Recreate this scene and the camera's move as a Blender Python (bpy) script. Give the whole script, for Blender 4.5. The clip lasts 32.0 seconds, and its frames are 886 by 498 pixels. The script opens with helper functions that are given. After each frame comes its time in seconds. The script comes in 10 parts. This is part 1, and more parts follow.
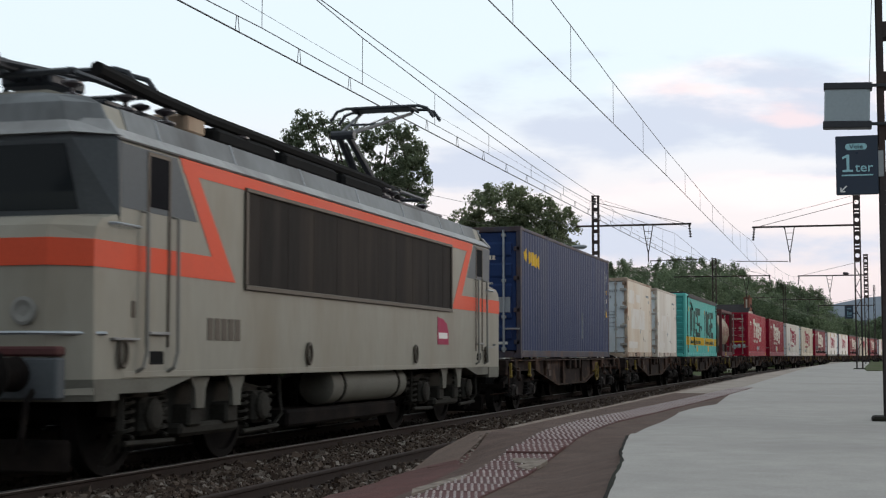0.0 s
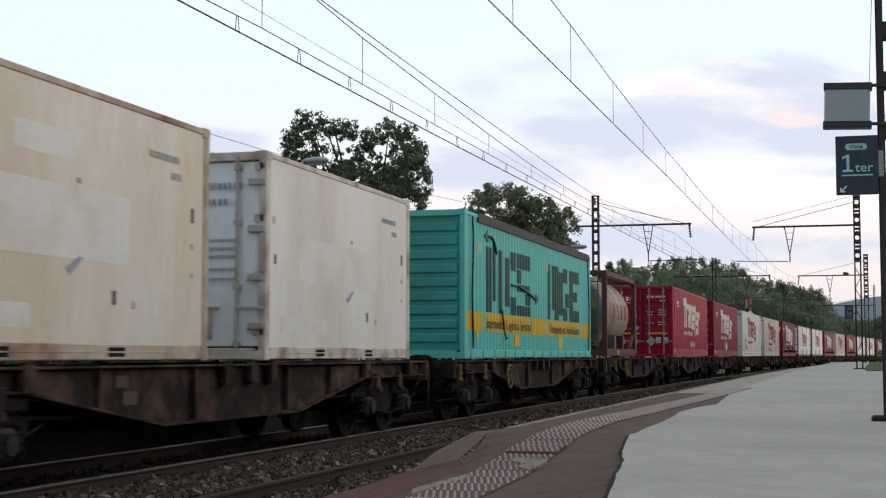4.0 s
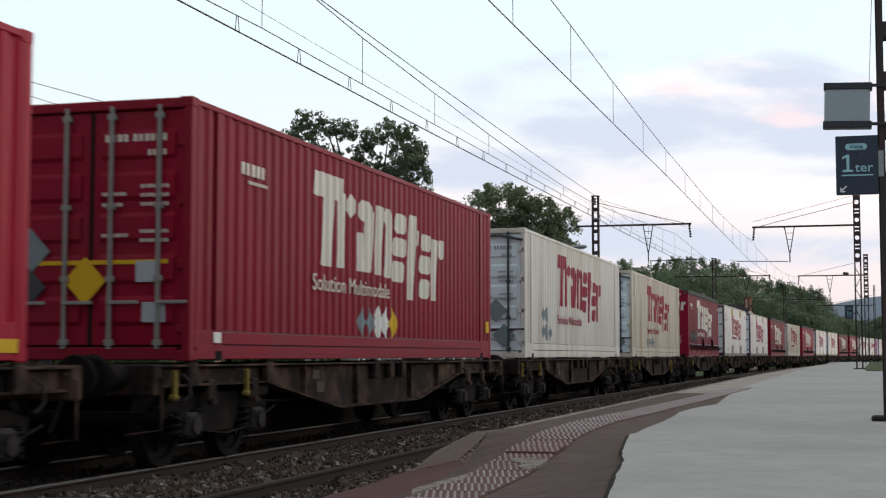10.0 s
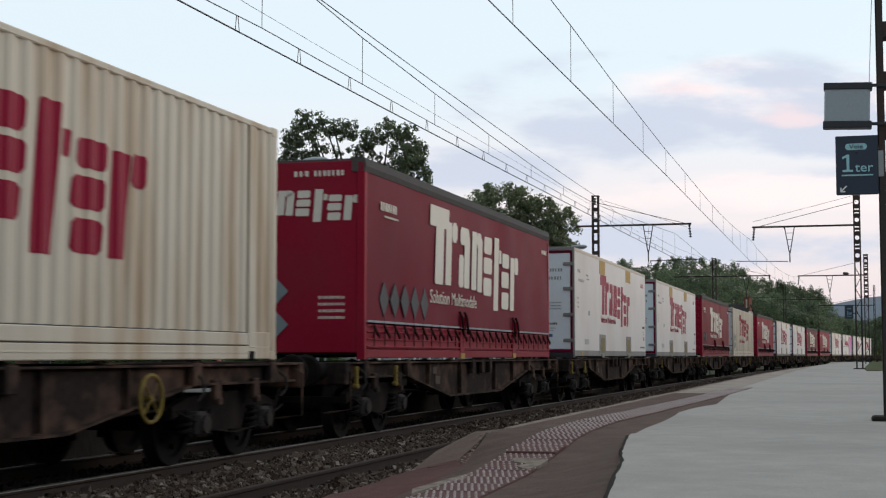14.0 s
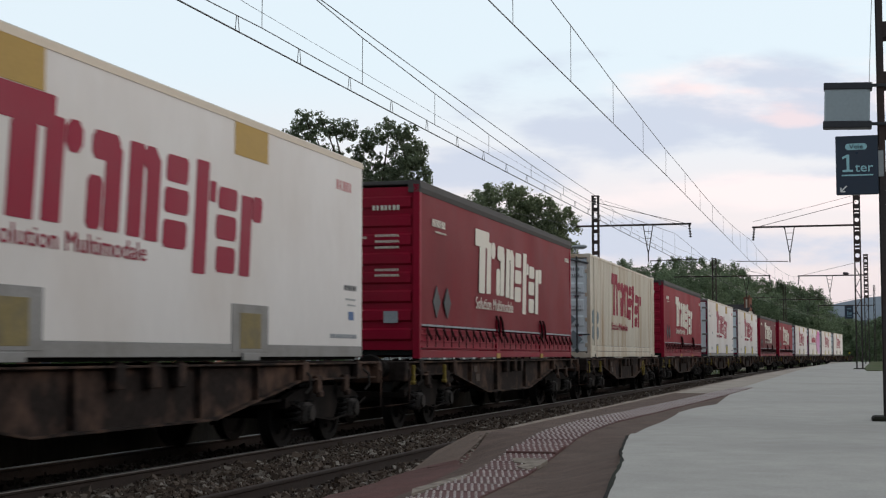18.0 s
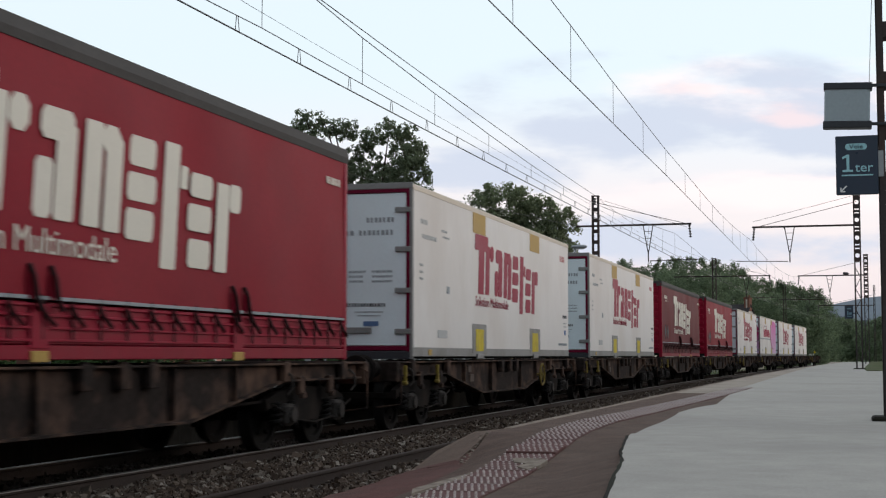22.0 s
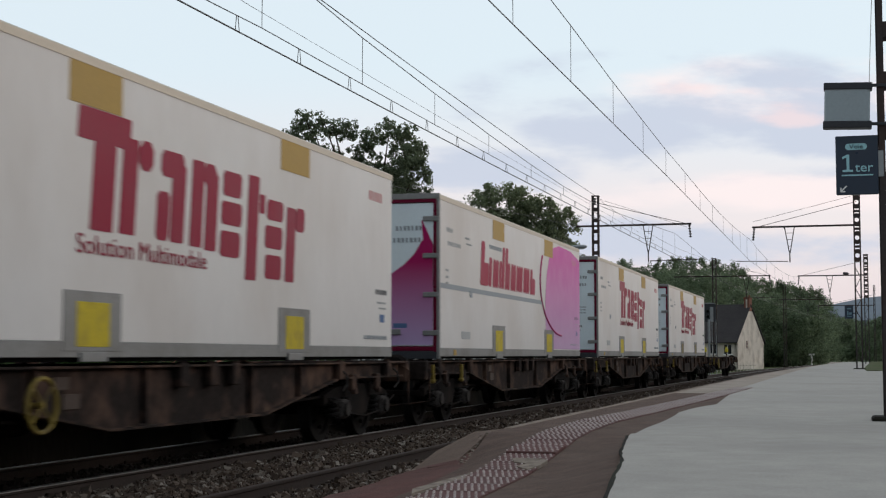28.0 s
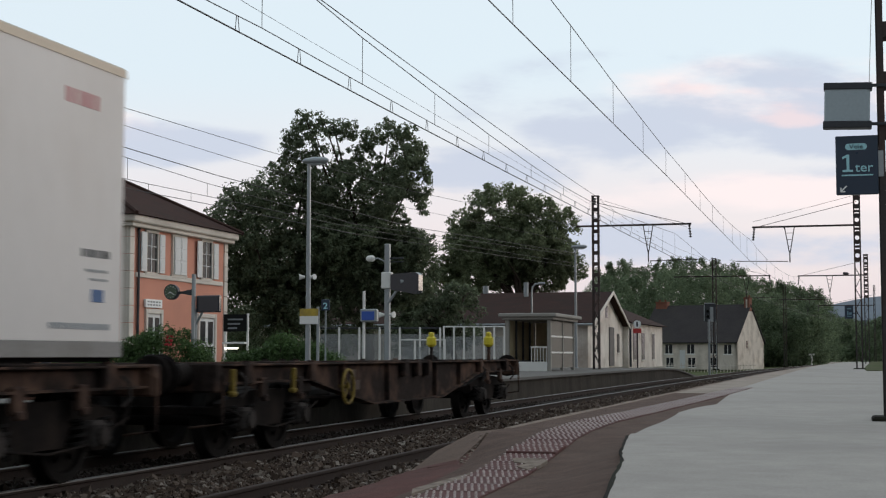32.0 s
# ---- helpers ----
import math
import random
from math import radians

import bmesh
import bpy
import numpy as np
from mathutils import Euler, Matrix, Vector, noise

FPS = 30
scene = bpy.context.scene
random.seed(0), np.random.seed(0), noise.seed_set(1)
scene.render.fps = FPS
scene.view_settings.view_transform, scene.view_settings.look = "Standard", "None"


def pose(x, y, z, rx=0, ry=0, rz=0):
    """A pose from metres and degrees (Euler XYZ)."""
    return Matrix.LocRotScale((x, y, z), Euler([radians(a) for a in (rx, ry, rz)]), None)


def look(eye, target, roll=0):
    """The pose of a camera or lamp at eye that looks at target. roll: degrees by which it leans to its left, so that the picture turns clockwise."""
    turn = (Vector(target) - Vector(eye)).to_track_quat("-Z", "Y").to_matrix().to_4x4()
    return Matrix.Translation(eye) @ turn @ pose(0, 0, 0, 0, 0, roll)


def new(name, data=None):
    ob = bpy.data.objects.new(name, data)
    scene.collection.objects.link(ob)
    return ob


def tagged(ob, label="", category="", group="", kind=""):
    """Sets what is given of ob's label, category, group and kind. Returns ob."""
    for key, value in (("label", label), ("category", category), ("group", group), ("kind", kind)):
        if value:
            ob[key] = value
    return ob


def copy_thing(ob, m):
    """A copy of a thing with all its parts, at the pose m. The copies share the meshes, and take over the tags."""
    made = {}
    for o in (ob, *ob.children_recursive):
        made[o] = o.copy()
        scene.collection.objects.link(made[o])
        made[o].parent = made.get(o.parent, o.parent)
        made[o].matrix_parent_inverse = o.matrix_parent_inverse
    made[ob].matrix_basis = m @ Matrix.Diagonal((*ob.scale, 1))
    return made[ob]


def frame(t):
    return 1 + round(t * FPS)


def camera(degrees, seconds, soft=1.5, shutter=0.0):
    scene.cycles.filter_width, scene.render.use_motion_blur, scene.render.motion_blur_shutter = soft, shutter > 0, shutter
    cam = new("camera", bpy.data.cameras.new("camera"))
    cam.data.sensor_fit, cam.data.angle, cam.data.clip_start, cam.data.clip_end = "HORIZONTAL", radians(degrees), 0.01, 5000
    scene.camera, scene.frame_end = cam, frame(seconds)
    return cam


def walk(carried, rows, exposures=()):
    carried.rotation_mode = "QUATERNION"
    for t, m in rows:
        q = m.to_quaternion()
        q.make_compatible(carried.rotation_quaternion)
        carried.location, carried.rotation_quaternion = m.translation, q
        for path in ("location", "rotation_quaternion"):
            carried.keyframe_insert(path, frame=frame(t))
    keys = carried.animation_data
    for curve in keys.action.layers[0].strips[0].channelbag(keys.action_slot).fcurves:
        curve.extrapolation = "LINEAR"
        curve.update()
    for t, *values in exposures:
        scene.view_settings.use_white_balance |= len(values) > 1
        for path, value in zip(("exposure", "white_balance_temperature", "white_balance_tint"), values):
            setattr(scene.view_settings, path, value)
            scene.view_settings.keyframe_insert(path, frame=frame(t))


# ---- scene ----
# Metres. z = 0 is the top of the rails, +y runs along the main line away from the camera, the camera stands over (0, 0).
cam = camera(34.16, 32.0, soft=1.2, shutter=0.25)
EYE = pose(0, 0, 1.22, 90 + 4.215, 0, 15.62)
walk(cam, [(0, EYE), (32.0, EYE)], exposures=[(0, 0.08), (3, 0.13), (10, 0.12), (12, 0.05), (18, -0.02), (20, 0.05), (22, 0.06), (24, -0.01), (29, -0.10), (32, -0.08)])

# ---- world, sun, exposure ----
SUN_AZ, SUN_EL = 48.0, 9.0          # the evening sun stands low behind veiled cloud, ahead and to the right
world = bpy.data.worlds.new("evening_sky")
scene.world = world
world.use_nodes = True
wn, wl = world.node_tree.nodes, world.node_tree.links
wn.clear()
w_out = wn.new("ShaderNodeOutputWorld")
w_bg = wn.new("ShaderNodeBackground")
w_sky = wn.new("ShaderNodeTexSky")
w_sky.sky_type, w_sky.sun_disc = "NISHITA", False
w_sky.sun_elevation, w_sky.sun_rotation = radians(SUN_EL), radians(SUN_AZ)
w_sky.altitude, w_sky.air_density, w_sky.dust_density, w_sky.ozone_density = 200, 1.0, 1.5, 1.2
w_co = wn.new("ShaderNodeTexCoord")
w_sep = wn.new("ShaderNodeSeparateXYZ")
wl.new(w_co.outputs["Generated"], w_sep.inputs[0])


def w_math(op, a, b=None, clamp=False):
    n = wn.new("ShaderNodeMath")
    n.operation, n.use_clamp = op, clamp
    for sock, v in zip(n.inputs, (a, b)):
        if isinstance(v, (int, float)):
            sock.default_value = v
        elif v is not None:
            wl.new(v, sock)
    return n.outputs[0]


def w_mix(f, a, b):
    n = wn.new("ShaderNodeMix")
    n.data_type = "RGBA"
    for sock, v in ((n.inputs[0], f), (n.inputs[6], a), (n.inputs[7], b)):
        if isinstance(v, (int, float)):
            sock.default_value = v
        elif isinstance(v, tuple):
            sock.default_value = (*v, 1)
        else:
            wl.new(v, sock)
    return n.outputs[2]


def w_ramp(v, lo, hi):
    n = wn.new("ShaderNodeMapRange")
    n.interpolation_type = "SMOOTHSTEP"
    n.inputs["From Min"].default_value, n.inputs["From Max"].default_value = lo, hi
    wl.new(v, n.inputs["Value"])
    return n.outputs["Result"]


SKY_K = 1.0
elev = w_sep.outputs["Z"]


def w_dot(v):
    n = wn.new("ShaderNodeVectorMath")
    n.operation = "DOT_PRODUCT"
    wl.new(w_co.outputs["Generated"], n.inputs[0])
    n.inputs[1].default_value = v
    return n.outputs["Value"]


w_scaled = wn.new("ShaderNodeVectorMath")
w_scaled.operation = "SCALE"
wl.new(w_sky.outputs[0], w_scaled.inputs[0])
w_scaled.inputs["Scale"].default_value = 0.09
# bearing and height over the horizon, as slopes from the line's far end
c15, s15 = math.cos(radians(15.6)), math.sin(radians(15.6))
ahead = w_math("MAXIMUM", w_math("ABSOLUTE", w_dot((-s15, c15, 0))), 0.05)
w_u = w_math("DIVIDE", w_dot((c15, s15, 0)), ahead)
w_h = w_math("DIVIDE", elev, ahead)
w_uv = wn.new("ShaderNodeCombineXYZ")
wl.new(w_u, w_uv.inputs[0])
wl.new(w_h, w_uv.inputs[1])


def w_cloud(scale, sx, sy, shift, detail=6.0, rough=0.55):
    mp = wn.new("ShaderNodeMapping")
    mp.inputs["Scale"].default_value = (sx, sy, 1)
    mp.inputs["Location"].default_value = (shift, shift * 0.6, 0)
    wl.new(w_uv.outputs[0], mp.inputs["Vector"])
    n = wn.new("ShaderNodeTexNoise")
    n.inputs["Scale"].default_value, n.inputs["Detail"].default_value, n.inputs["Roughness"].default_value = scale, detail, rough
    wl.new(mp.outputs[0], n.inputs["Vector"])
    return n.outputs["Fac"]


def w_bank(u0, h0, ru, rh):
    a = w_math("POWER", w_math("ABSOLUTE", w_math("DIVIDE", w_math("SUBTRACT", w_u, u0), ru)), 2.0)
    b = w_math("POWER", w_math("ABSOLUTE", w_math("DIVIDE", w_math("SUBTRACT", w_h, h0), rh)), 2.0)
    return w_math("SUBTRACT", 1.0, w_math("ADD", a, b), True)


def w_layer(base, banks, tex, lo, hi, col, amount, rag=1.0):
    m = None
    for b in banks:
        m = w_bank(*b) if m is None else w_math("MAXIMUM", m, w_bank(*b))
    ragged = w_math("ADD", w_math("MULTIPLY", w_math("SUBTRACT", tex, 0.5), rag), 0.5)
    f = w_ramp(w_math("ADD", w_math("MULTIPLY", m, 0.5), ragged), lo, hi)
    inside = w_ramp(m, 0.0, 0.4)
    return w_mix(w_math("MULTIPLY", w_math("MULTIPLY", f, inside), amount), base, col)


# a thin white veil over the blue, rosier towards the horizon
low_col = w_mix(w_ramp(w_h, 0.0, 0.10), (0.80, 0.70, 0.76), (0.93, 0.84, 0.86))
veil_col = w_mix(w_ramp(w_h, 0.07, 0.21), low_col, (0.80, 0.910, 0.985))
veil = w_mix(0.86, w_scaled.outputs[0], veil_col)
tex_a = w_cloud(5.0, 1.0, 3.0, 2.3)
tex_b = w_cloud(9.0, 1.0, 3.5, 5.1)
sky1 = w_layer(veil, [(0.36, 0.185, 0.30, 0.035), (0.26, 0.112, 0.22, 0.022), (-0.28, 0.16, 0.12, 0.02)], tex_b, 0.62, 0.98, (0.99, 0.86, 0.85), 0.75)
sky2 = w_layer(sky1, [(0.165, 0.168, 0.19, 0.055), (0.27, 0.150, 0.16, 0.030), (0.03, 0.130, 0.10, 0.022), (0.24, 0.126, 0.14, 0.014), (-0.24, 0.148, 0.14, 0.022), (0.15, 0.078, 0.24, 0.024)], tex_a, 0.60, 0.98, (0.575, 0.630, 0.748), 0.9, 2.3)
veil3 = w_layer(sky2, [(0.243, 0.172, 0.035, 0.016), (0.225, 0.187, 0.09, 0.010)], tex_b, 0.72, 1.2, (0.99, 0.76, 0.74), 0.55, 2.2)
# the whole sky is brightest on the side where the sun goes down, and dimmer opposite
glow_dir = (math.sin(radians(SUN_AZ - 40)), math.cos(radians(SUN_AZ - 40)), 0.25)
w_side = wn.new("ShaderNodeMapRange")
for key, val in (("From Min", -0.6), ("From Max", 0.75), ("To Min", 0.60), ("To Max", 1.12)):
    w_side.inputs[key].default_value = val
wl.new(w_dot(glow_dir), w_side.inputs["Value"])
w_lit = wn.new("ShaderNodeVectorMath")
w_lit.operation = "SCALE"
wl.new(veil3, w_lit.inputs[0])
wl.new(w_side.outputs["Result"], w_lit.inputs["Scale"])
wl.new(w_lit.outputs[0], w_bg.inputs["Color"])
w_bg.inputs["Strength"].default_value = SKY_K
wl.new(w_bg.outputs[0], w_out.inputs["Surface"])

sun = new("sun", bpy.data.lights.new("sun", "SUN"))
sun.data.energy, sun.data.angle, sun.data.color = 0.85, radians(25), (1.0, 0.86, 0.77)
az, el = radians(SUN_AZ), radians(SUN_EL)
sun.matrix_world = look((0, 0, 60), (-60 * math.sin(az) * math.cos(el), -60 * math.cos(az) * math.cos(el), 60 - 60 * math.sin(el)))


# ---- materials ----
def lin(r, g, b):
    f = lambda c: c / 12.92 if c <= 0.04045 else ((c + 0.055) / 1.055) ** 2.4
    return f(r / 255), f(g / 255), f(b / 255)


def surf(name, col, rough=0.6, metal=0.0, var=0.12, scale=2.0, dirt=None, dirt_amount=0.4, dirt_scale=0.7,
         streak=(1, 1, 1), bump=0.0, bscale=40.0, fine=30.0, obj_var=0.0, coat=0.0):
    """A surface: base colour with a coarse and a fine variation, patches of dirt, and a fine relief."""
    m = bpy.data.materials.new(name)
    m.use_nodes = True
    nt = m.node_tree
    N, L = nt.nodes, nt.links
    b = N["Principled BSDF"]
    co = N.new("ShaderNodeTexCoord")
    mp = N.new("ShaderNodeMapping")
    mp.inputs["Scale"].default_value = streak
    L.new(co.outputs["Object"], mp.inputs["Vector"])
    out = (*col, 1)

    def noise_tex(sc, detail=4.0):
        n = N.new("ShaderNodeTexNoise")
        n.inputs["Scale"].default_value, n.inputs["Detail"].default_value = sc, detail
        L.new(mp.outputs[0], n.inputs["Vector"])
        return n.outputs["Fac"]

    def mixed(f, a, c, mode="MIX"):
        n = N.new("ShaderNodeMix")
        n.data_type, n.blend_type = "RGBA", mode
        for sock, v in ((n.inputs[0], f), (n.inputs[6], a), (n.inputs[7], c)):
            if isinstance(v, (int, float)):
                sock.default_value = v
            elif isinstance(v, tuple):
                sock.default_value = v if len(v) == 4 else (*v, 1)
            else:
                L.new(v, sock)
        return n.outputs[2]

    def ranged(v, lo, hi, a=0.0, c=1.0):
        n = N.new("ShaderNodeMapRange")
        for key, val in (("From Min", lo), ("From Max", hi), ("To Min", a), ("To Max", c)):
            n.inputs[key].default_value = val
        L.new(v, n.inputs["Value"])
        return n.outputs["Result"]

    coarse, grain = noise_tex(scale), noise_tex(fine, 3.0)
    dark, light = tuple(c * (1 - var) for c in col), tuple(min(1, c * (1 + var)) for c in col)
    c1 = mixed(ranged(coarse, 0.3, 0.7), dark, light)
    c2 = mixed(0.5, c1, mixed(ranged(grain, 0.3, 0.7), dark, light))
    if obj_var:
        oi = N.new("ShaderNodeObjectInfo")
        c2 = mixed(ranged(oi.outputs["Random"], 0, 1, 0, obj_var), c2, tuple(c * 0.45 for c in col))
    if dirt:
        d = ranged(noise_tex(dirt_scale, 6.0), 0.45, 0.72)
        n = N.new("ShaderNodeMath")
        n.operation = "MULTIPLY"
        L.new(d, n.inputs[0])
        n.inputs[1].default_value = dirt_amount
        c2 = mixed(n.outputs[0], c2, dirt)
    L.new(c2, b.inputs["Base Color"])
    L.new(ranged(coarse, 0.2, 0.8, max(0.03, rough - 0.1), min(1, rough + 0.1)), b.inputs["Roughness"])
    b.inputs["Metallic"].default_value = metal
    b.inputs["Specular IOR Level"].default_value = 0.5 if rough < 0.7 else (0.15 if rough < 0.9 else 0.06)
    if coat:
        b.inputs["Coat Weight"].default_value = coat
    if bump:
        bn = N.new("ShaderNodeBump")
        bn.inputs["Strength"].default_value, bn.inputs["Distance"].default_value = bump, 0.01
        L.new(noise_tex(bscale, 5.0), bn.inputs["Height"])
        L.new(bn.outputs[0], b.inputs["Normal"])
    return m


def glass_mat(name, tint=(0.02, 0.025, 0.03), rough=0.08):
    m = bpy.data.materials.new(name)
    m.use_nodes = True
    b = m.node_tree.nodes["Principled BSDF"]
    b.inputs["Base Color"].default_value = (*tint, 1)
    b.inputs["Roughness"].default_value = rough
    b.inputs["Specular IOR Level"].default_value = 0.6
    return m


def glow_mat(name, col, power):
    m = bpy.data.materials.new(name)
    m.use_nodes = True
    b = m.node_tree.nodes["Principled BSDF"]
    b.inputs["Base Color"].default_value = (*col, 1)
    b.inputs["Emission Color"].default_value = (*col, 1)
    b.inputs["Emission Strength"].default_value = power
    return m


GRIME = (0.07, 0.055, 0.045)
RUST = (0.16, 0.06, 0.03)
M = {}
M["asphalt_grey"] = surf("weathered_grey_asphalt", (0.388, 0.358, 0.330), 0.92, var=0.15, scale=3.4, fine=60, dirt=(0.27, 0.248, 0.230), dirt_amount=0.45, dirt_scale=0.45, bump=0.35, bscale=220)
M["asphalt_brown"] = surf("brown_asphalt", (0.125, 0.087, 0.073), 0.9, var=0.42, scale=5.0, fine=70, dirt=(0.15, 0.108, 0.090), dirt_amount=0.6, dirt_scale=1.4, bump=0.9, bscale=140)
M["asphalt_red"] = surf("red_asphalt", (0.125, 0.062, 0.056), 0.9, var=0.4, scale=4, fine=80, dirt=(0.12, 0.09, 0.08), dirt_scale=0.6, bump=0.6, bscale=200)
M["margin"] = surf("beige_gritty_margin", (0.335, 0.285, 0.245), 0.92, var=0.22, scale=2.0, fine=30, dirt=(0.21, 0.165, 0.14), dirt_amount=0.7, dirt_scale=0.8, bump=0.5, bscale=120)
M["kerb"] = surf("worn_concrete_kerb", (0.27, 0.215, 0.18), 0.9, var=0.2, scale=3, fine=60, dirt=(0.17, 0.13, 0.11), dirt_amount=0.7, dirt_scale=1.6, bump=0.6, bscale=70, obj_var=0.25)
M["mortar"] = surf("crumbling_mortar", (0.155, 0.112, 0.092), 0.95, var=0.25, scale=5, fine=40, dirt=(0.13, 0.095, 0.08), dirt_amount=0.8, dirt_scale=2.5, bump=0.8, bscale=40)
M["tile"] = surf("dark_red_tactile_tile", (0.125, 0.055, 0.052), 0.8, var=0.2, scale=4, fine=60, dirt=(0.10, 0.075, 0.065), dirt_scale=2, bump=0.3, bscale=90, obj_var=0.3)
M["pale_mortar"] = surf("pale_cracked_mortar", (0.25, 0.205, 0.17), 0.92, var=0.25, scale=7, fine=50, dirt=(0.12, 0.095, 0.08), dirt_amount=0.8, dirt_scale=9, bump=0.8, bscale=40)
M["stud"] = surf("white_worn_stud", (0.47, 0.40, 0.38), 0.7, var=0.2, scale=5, fine=40)
M["stone"] = surf("ballast_stone", (0.17, 0.135, 0.115), 0.9, var=0.3, scale=6, fine=60, dirt=(0.10, 0.075, 0.06), dirt_scale=1.5, bump=0.5, bscale=60)
# bed colour lowered to stand for the shade under the train
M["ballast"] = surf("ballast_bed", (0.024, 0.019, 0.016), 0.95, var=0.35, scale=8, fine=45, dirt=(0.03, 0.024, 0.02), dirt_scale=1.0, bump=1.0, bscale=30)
M["rail_head"] = surf("polished_rail_head", (0.10, 0.095, 0.092), 0.55, 0.6, var=0.1)
M["rail_rust"] = surf("rusty_rail", (0.042, 0.030, 0.026), 0.85, 0.0, var=0.3, scale=4, fine=50, bump=0.3)
M["sleeper"] = surf("oiled_wood_sleeper", (0.035, 0.028, 0.023), 0.85, var=0.3, scale=2, fine=30, streak=(1, 6, 1), bump=0.5, obj_var=0.4)
M["earth"] = surf("grassy_earth", (0.07, 0.085, 0.035), 0.95, var=0.3, scale=0.15, fine=3.0, dirt=(0.11, 0.085, 0.06), dirt_amount=0.7, dirt_scale=0.06, bump=1.0, bscale=6)
M["platform_far"] = surf("far_platform_asphalt", (0.16, 0.15, 0.14), 0.9, var=0.15, scale=0.5, fine=60, bump=0.4, bscale=90)
# base colour lowered for shade beside the train; footings and the joint share it
M["platform_wall"] = surf("shade_dark_platform_wall", (0.022, 0.019, 0.017), 0.95, var=0.3, scale=1.2, fine=20, dirt=(0.026, 0.030, 0.018), dirt_amount=0.7, dirt_scale=0.8, bump=0.7, bscale=25)
M["far_face"] = surf("damp_stone_platform_face", (0.062, 0.053, 0.045), 0.95, var=0.3, scale=0.9, fine=14, dirt=(0.03, 0.028, 0.022), dirt_amount=0.7, dirt_scale=1.1, streak=(1, 1, 0.4), bump=0.7, bscale=12)
M["mast"] = surf("weathered_steel_mast", (0.058, 0.050, 0.050), 0.7, 0.2, var=0.25, scale=3, fine=30, dirt=RUST, dirt_amount=0.35)
M["wire"] = surf("dark_copper_wire", (0.045, 0.045, 0.05), 0.6, 0.4, var=0.1)
M["insulator"] = surf("dark_glazed_insulator", (0.05, 0.04, 0.045), 0.3, var=0.1)
M["galv"] = surf("galvanised_steel", (0.30, 0.32, 0.33), 0.45, 0.5, var=0.12, scale=3, fine=40)
M["dark_metal"] = surf("dark_painted_metal", (0.03, 0.033, 0.04), 0.5, 0.2, var=0.2)
M["black"] = surf("black_rubber", (0.015, 0.015, 0.015), 0.92, var=0.2)
M["sign_blue"] = surf("dark_blue_sign", (0.012, 0.028, 0.055), 0.35, var=0.08)
M["sign_cyan"] = surf("pale_cyan_lettering", (0.34, 0.62, 0.68), 0.5, var=0.04)
M["sign_white"] = surf("white_lettering", (0.75, 0.76, 0.76), 0.5, var=0.05)
M["screen_face"] = surf("grey_blue_screen_back", (0.33, 0.39, 0.42), 0.4, var=0.08)
M["white"] = surf("white_paint", (0.74, 0.73, 0.70), 0.55, var=0.05, scale=1, dirt=(0.5, 0.47, 0.42), dirt_amount=0.35)
M["tail_yellow"] = surf("bright_yellow_plastic", (0.62, 0.50, 0.02), 0.5, var=0.06)
M["yellow"] = surf("yellow_paint", (0.46, 0.32, 0.035), 0.55, var=0.15, dirt=GRIME, dirt_amount=0.6, dirt_scale=3)


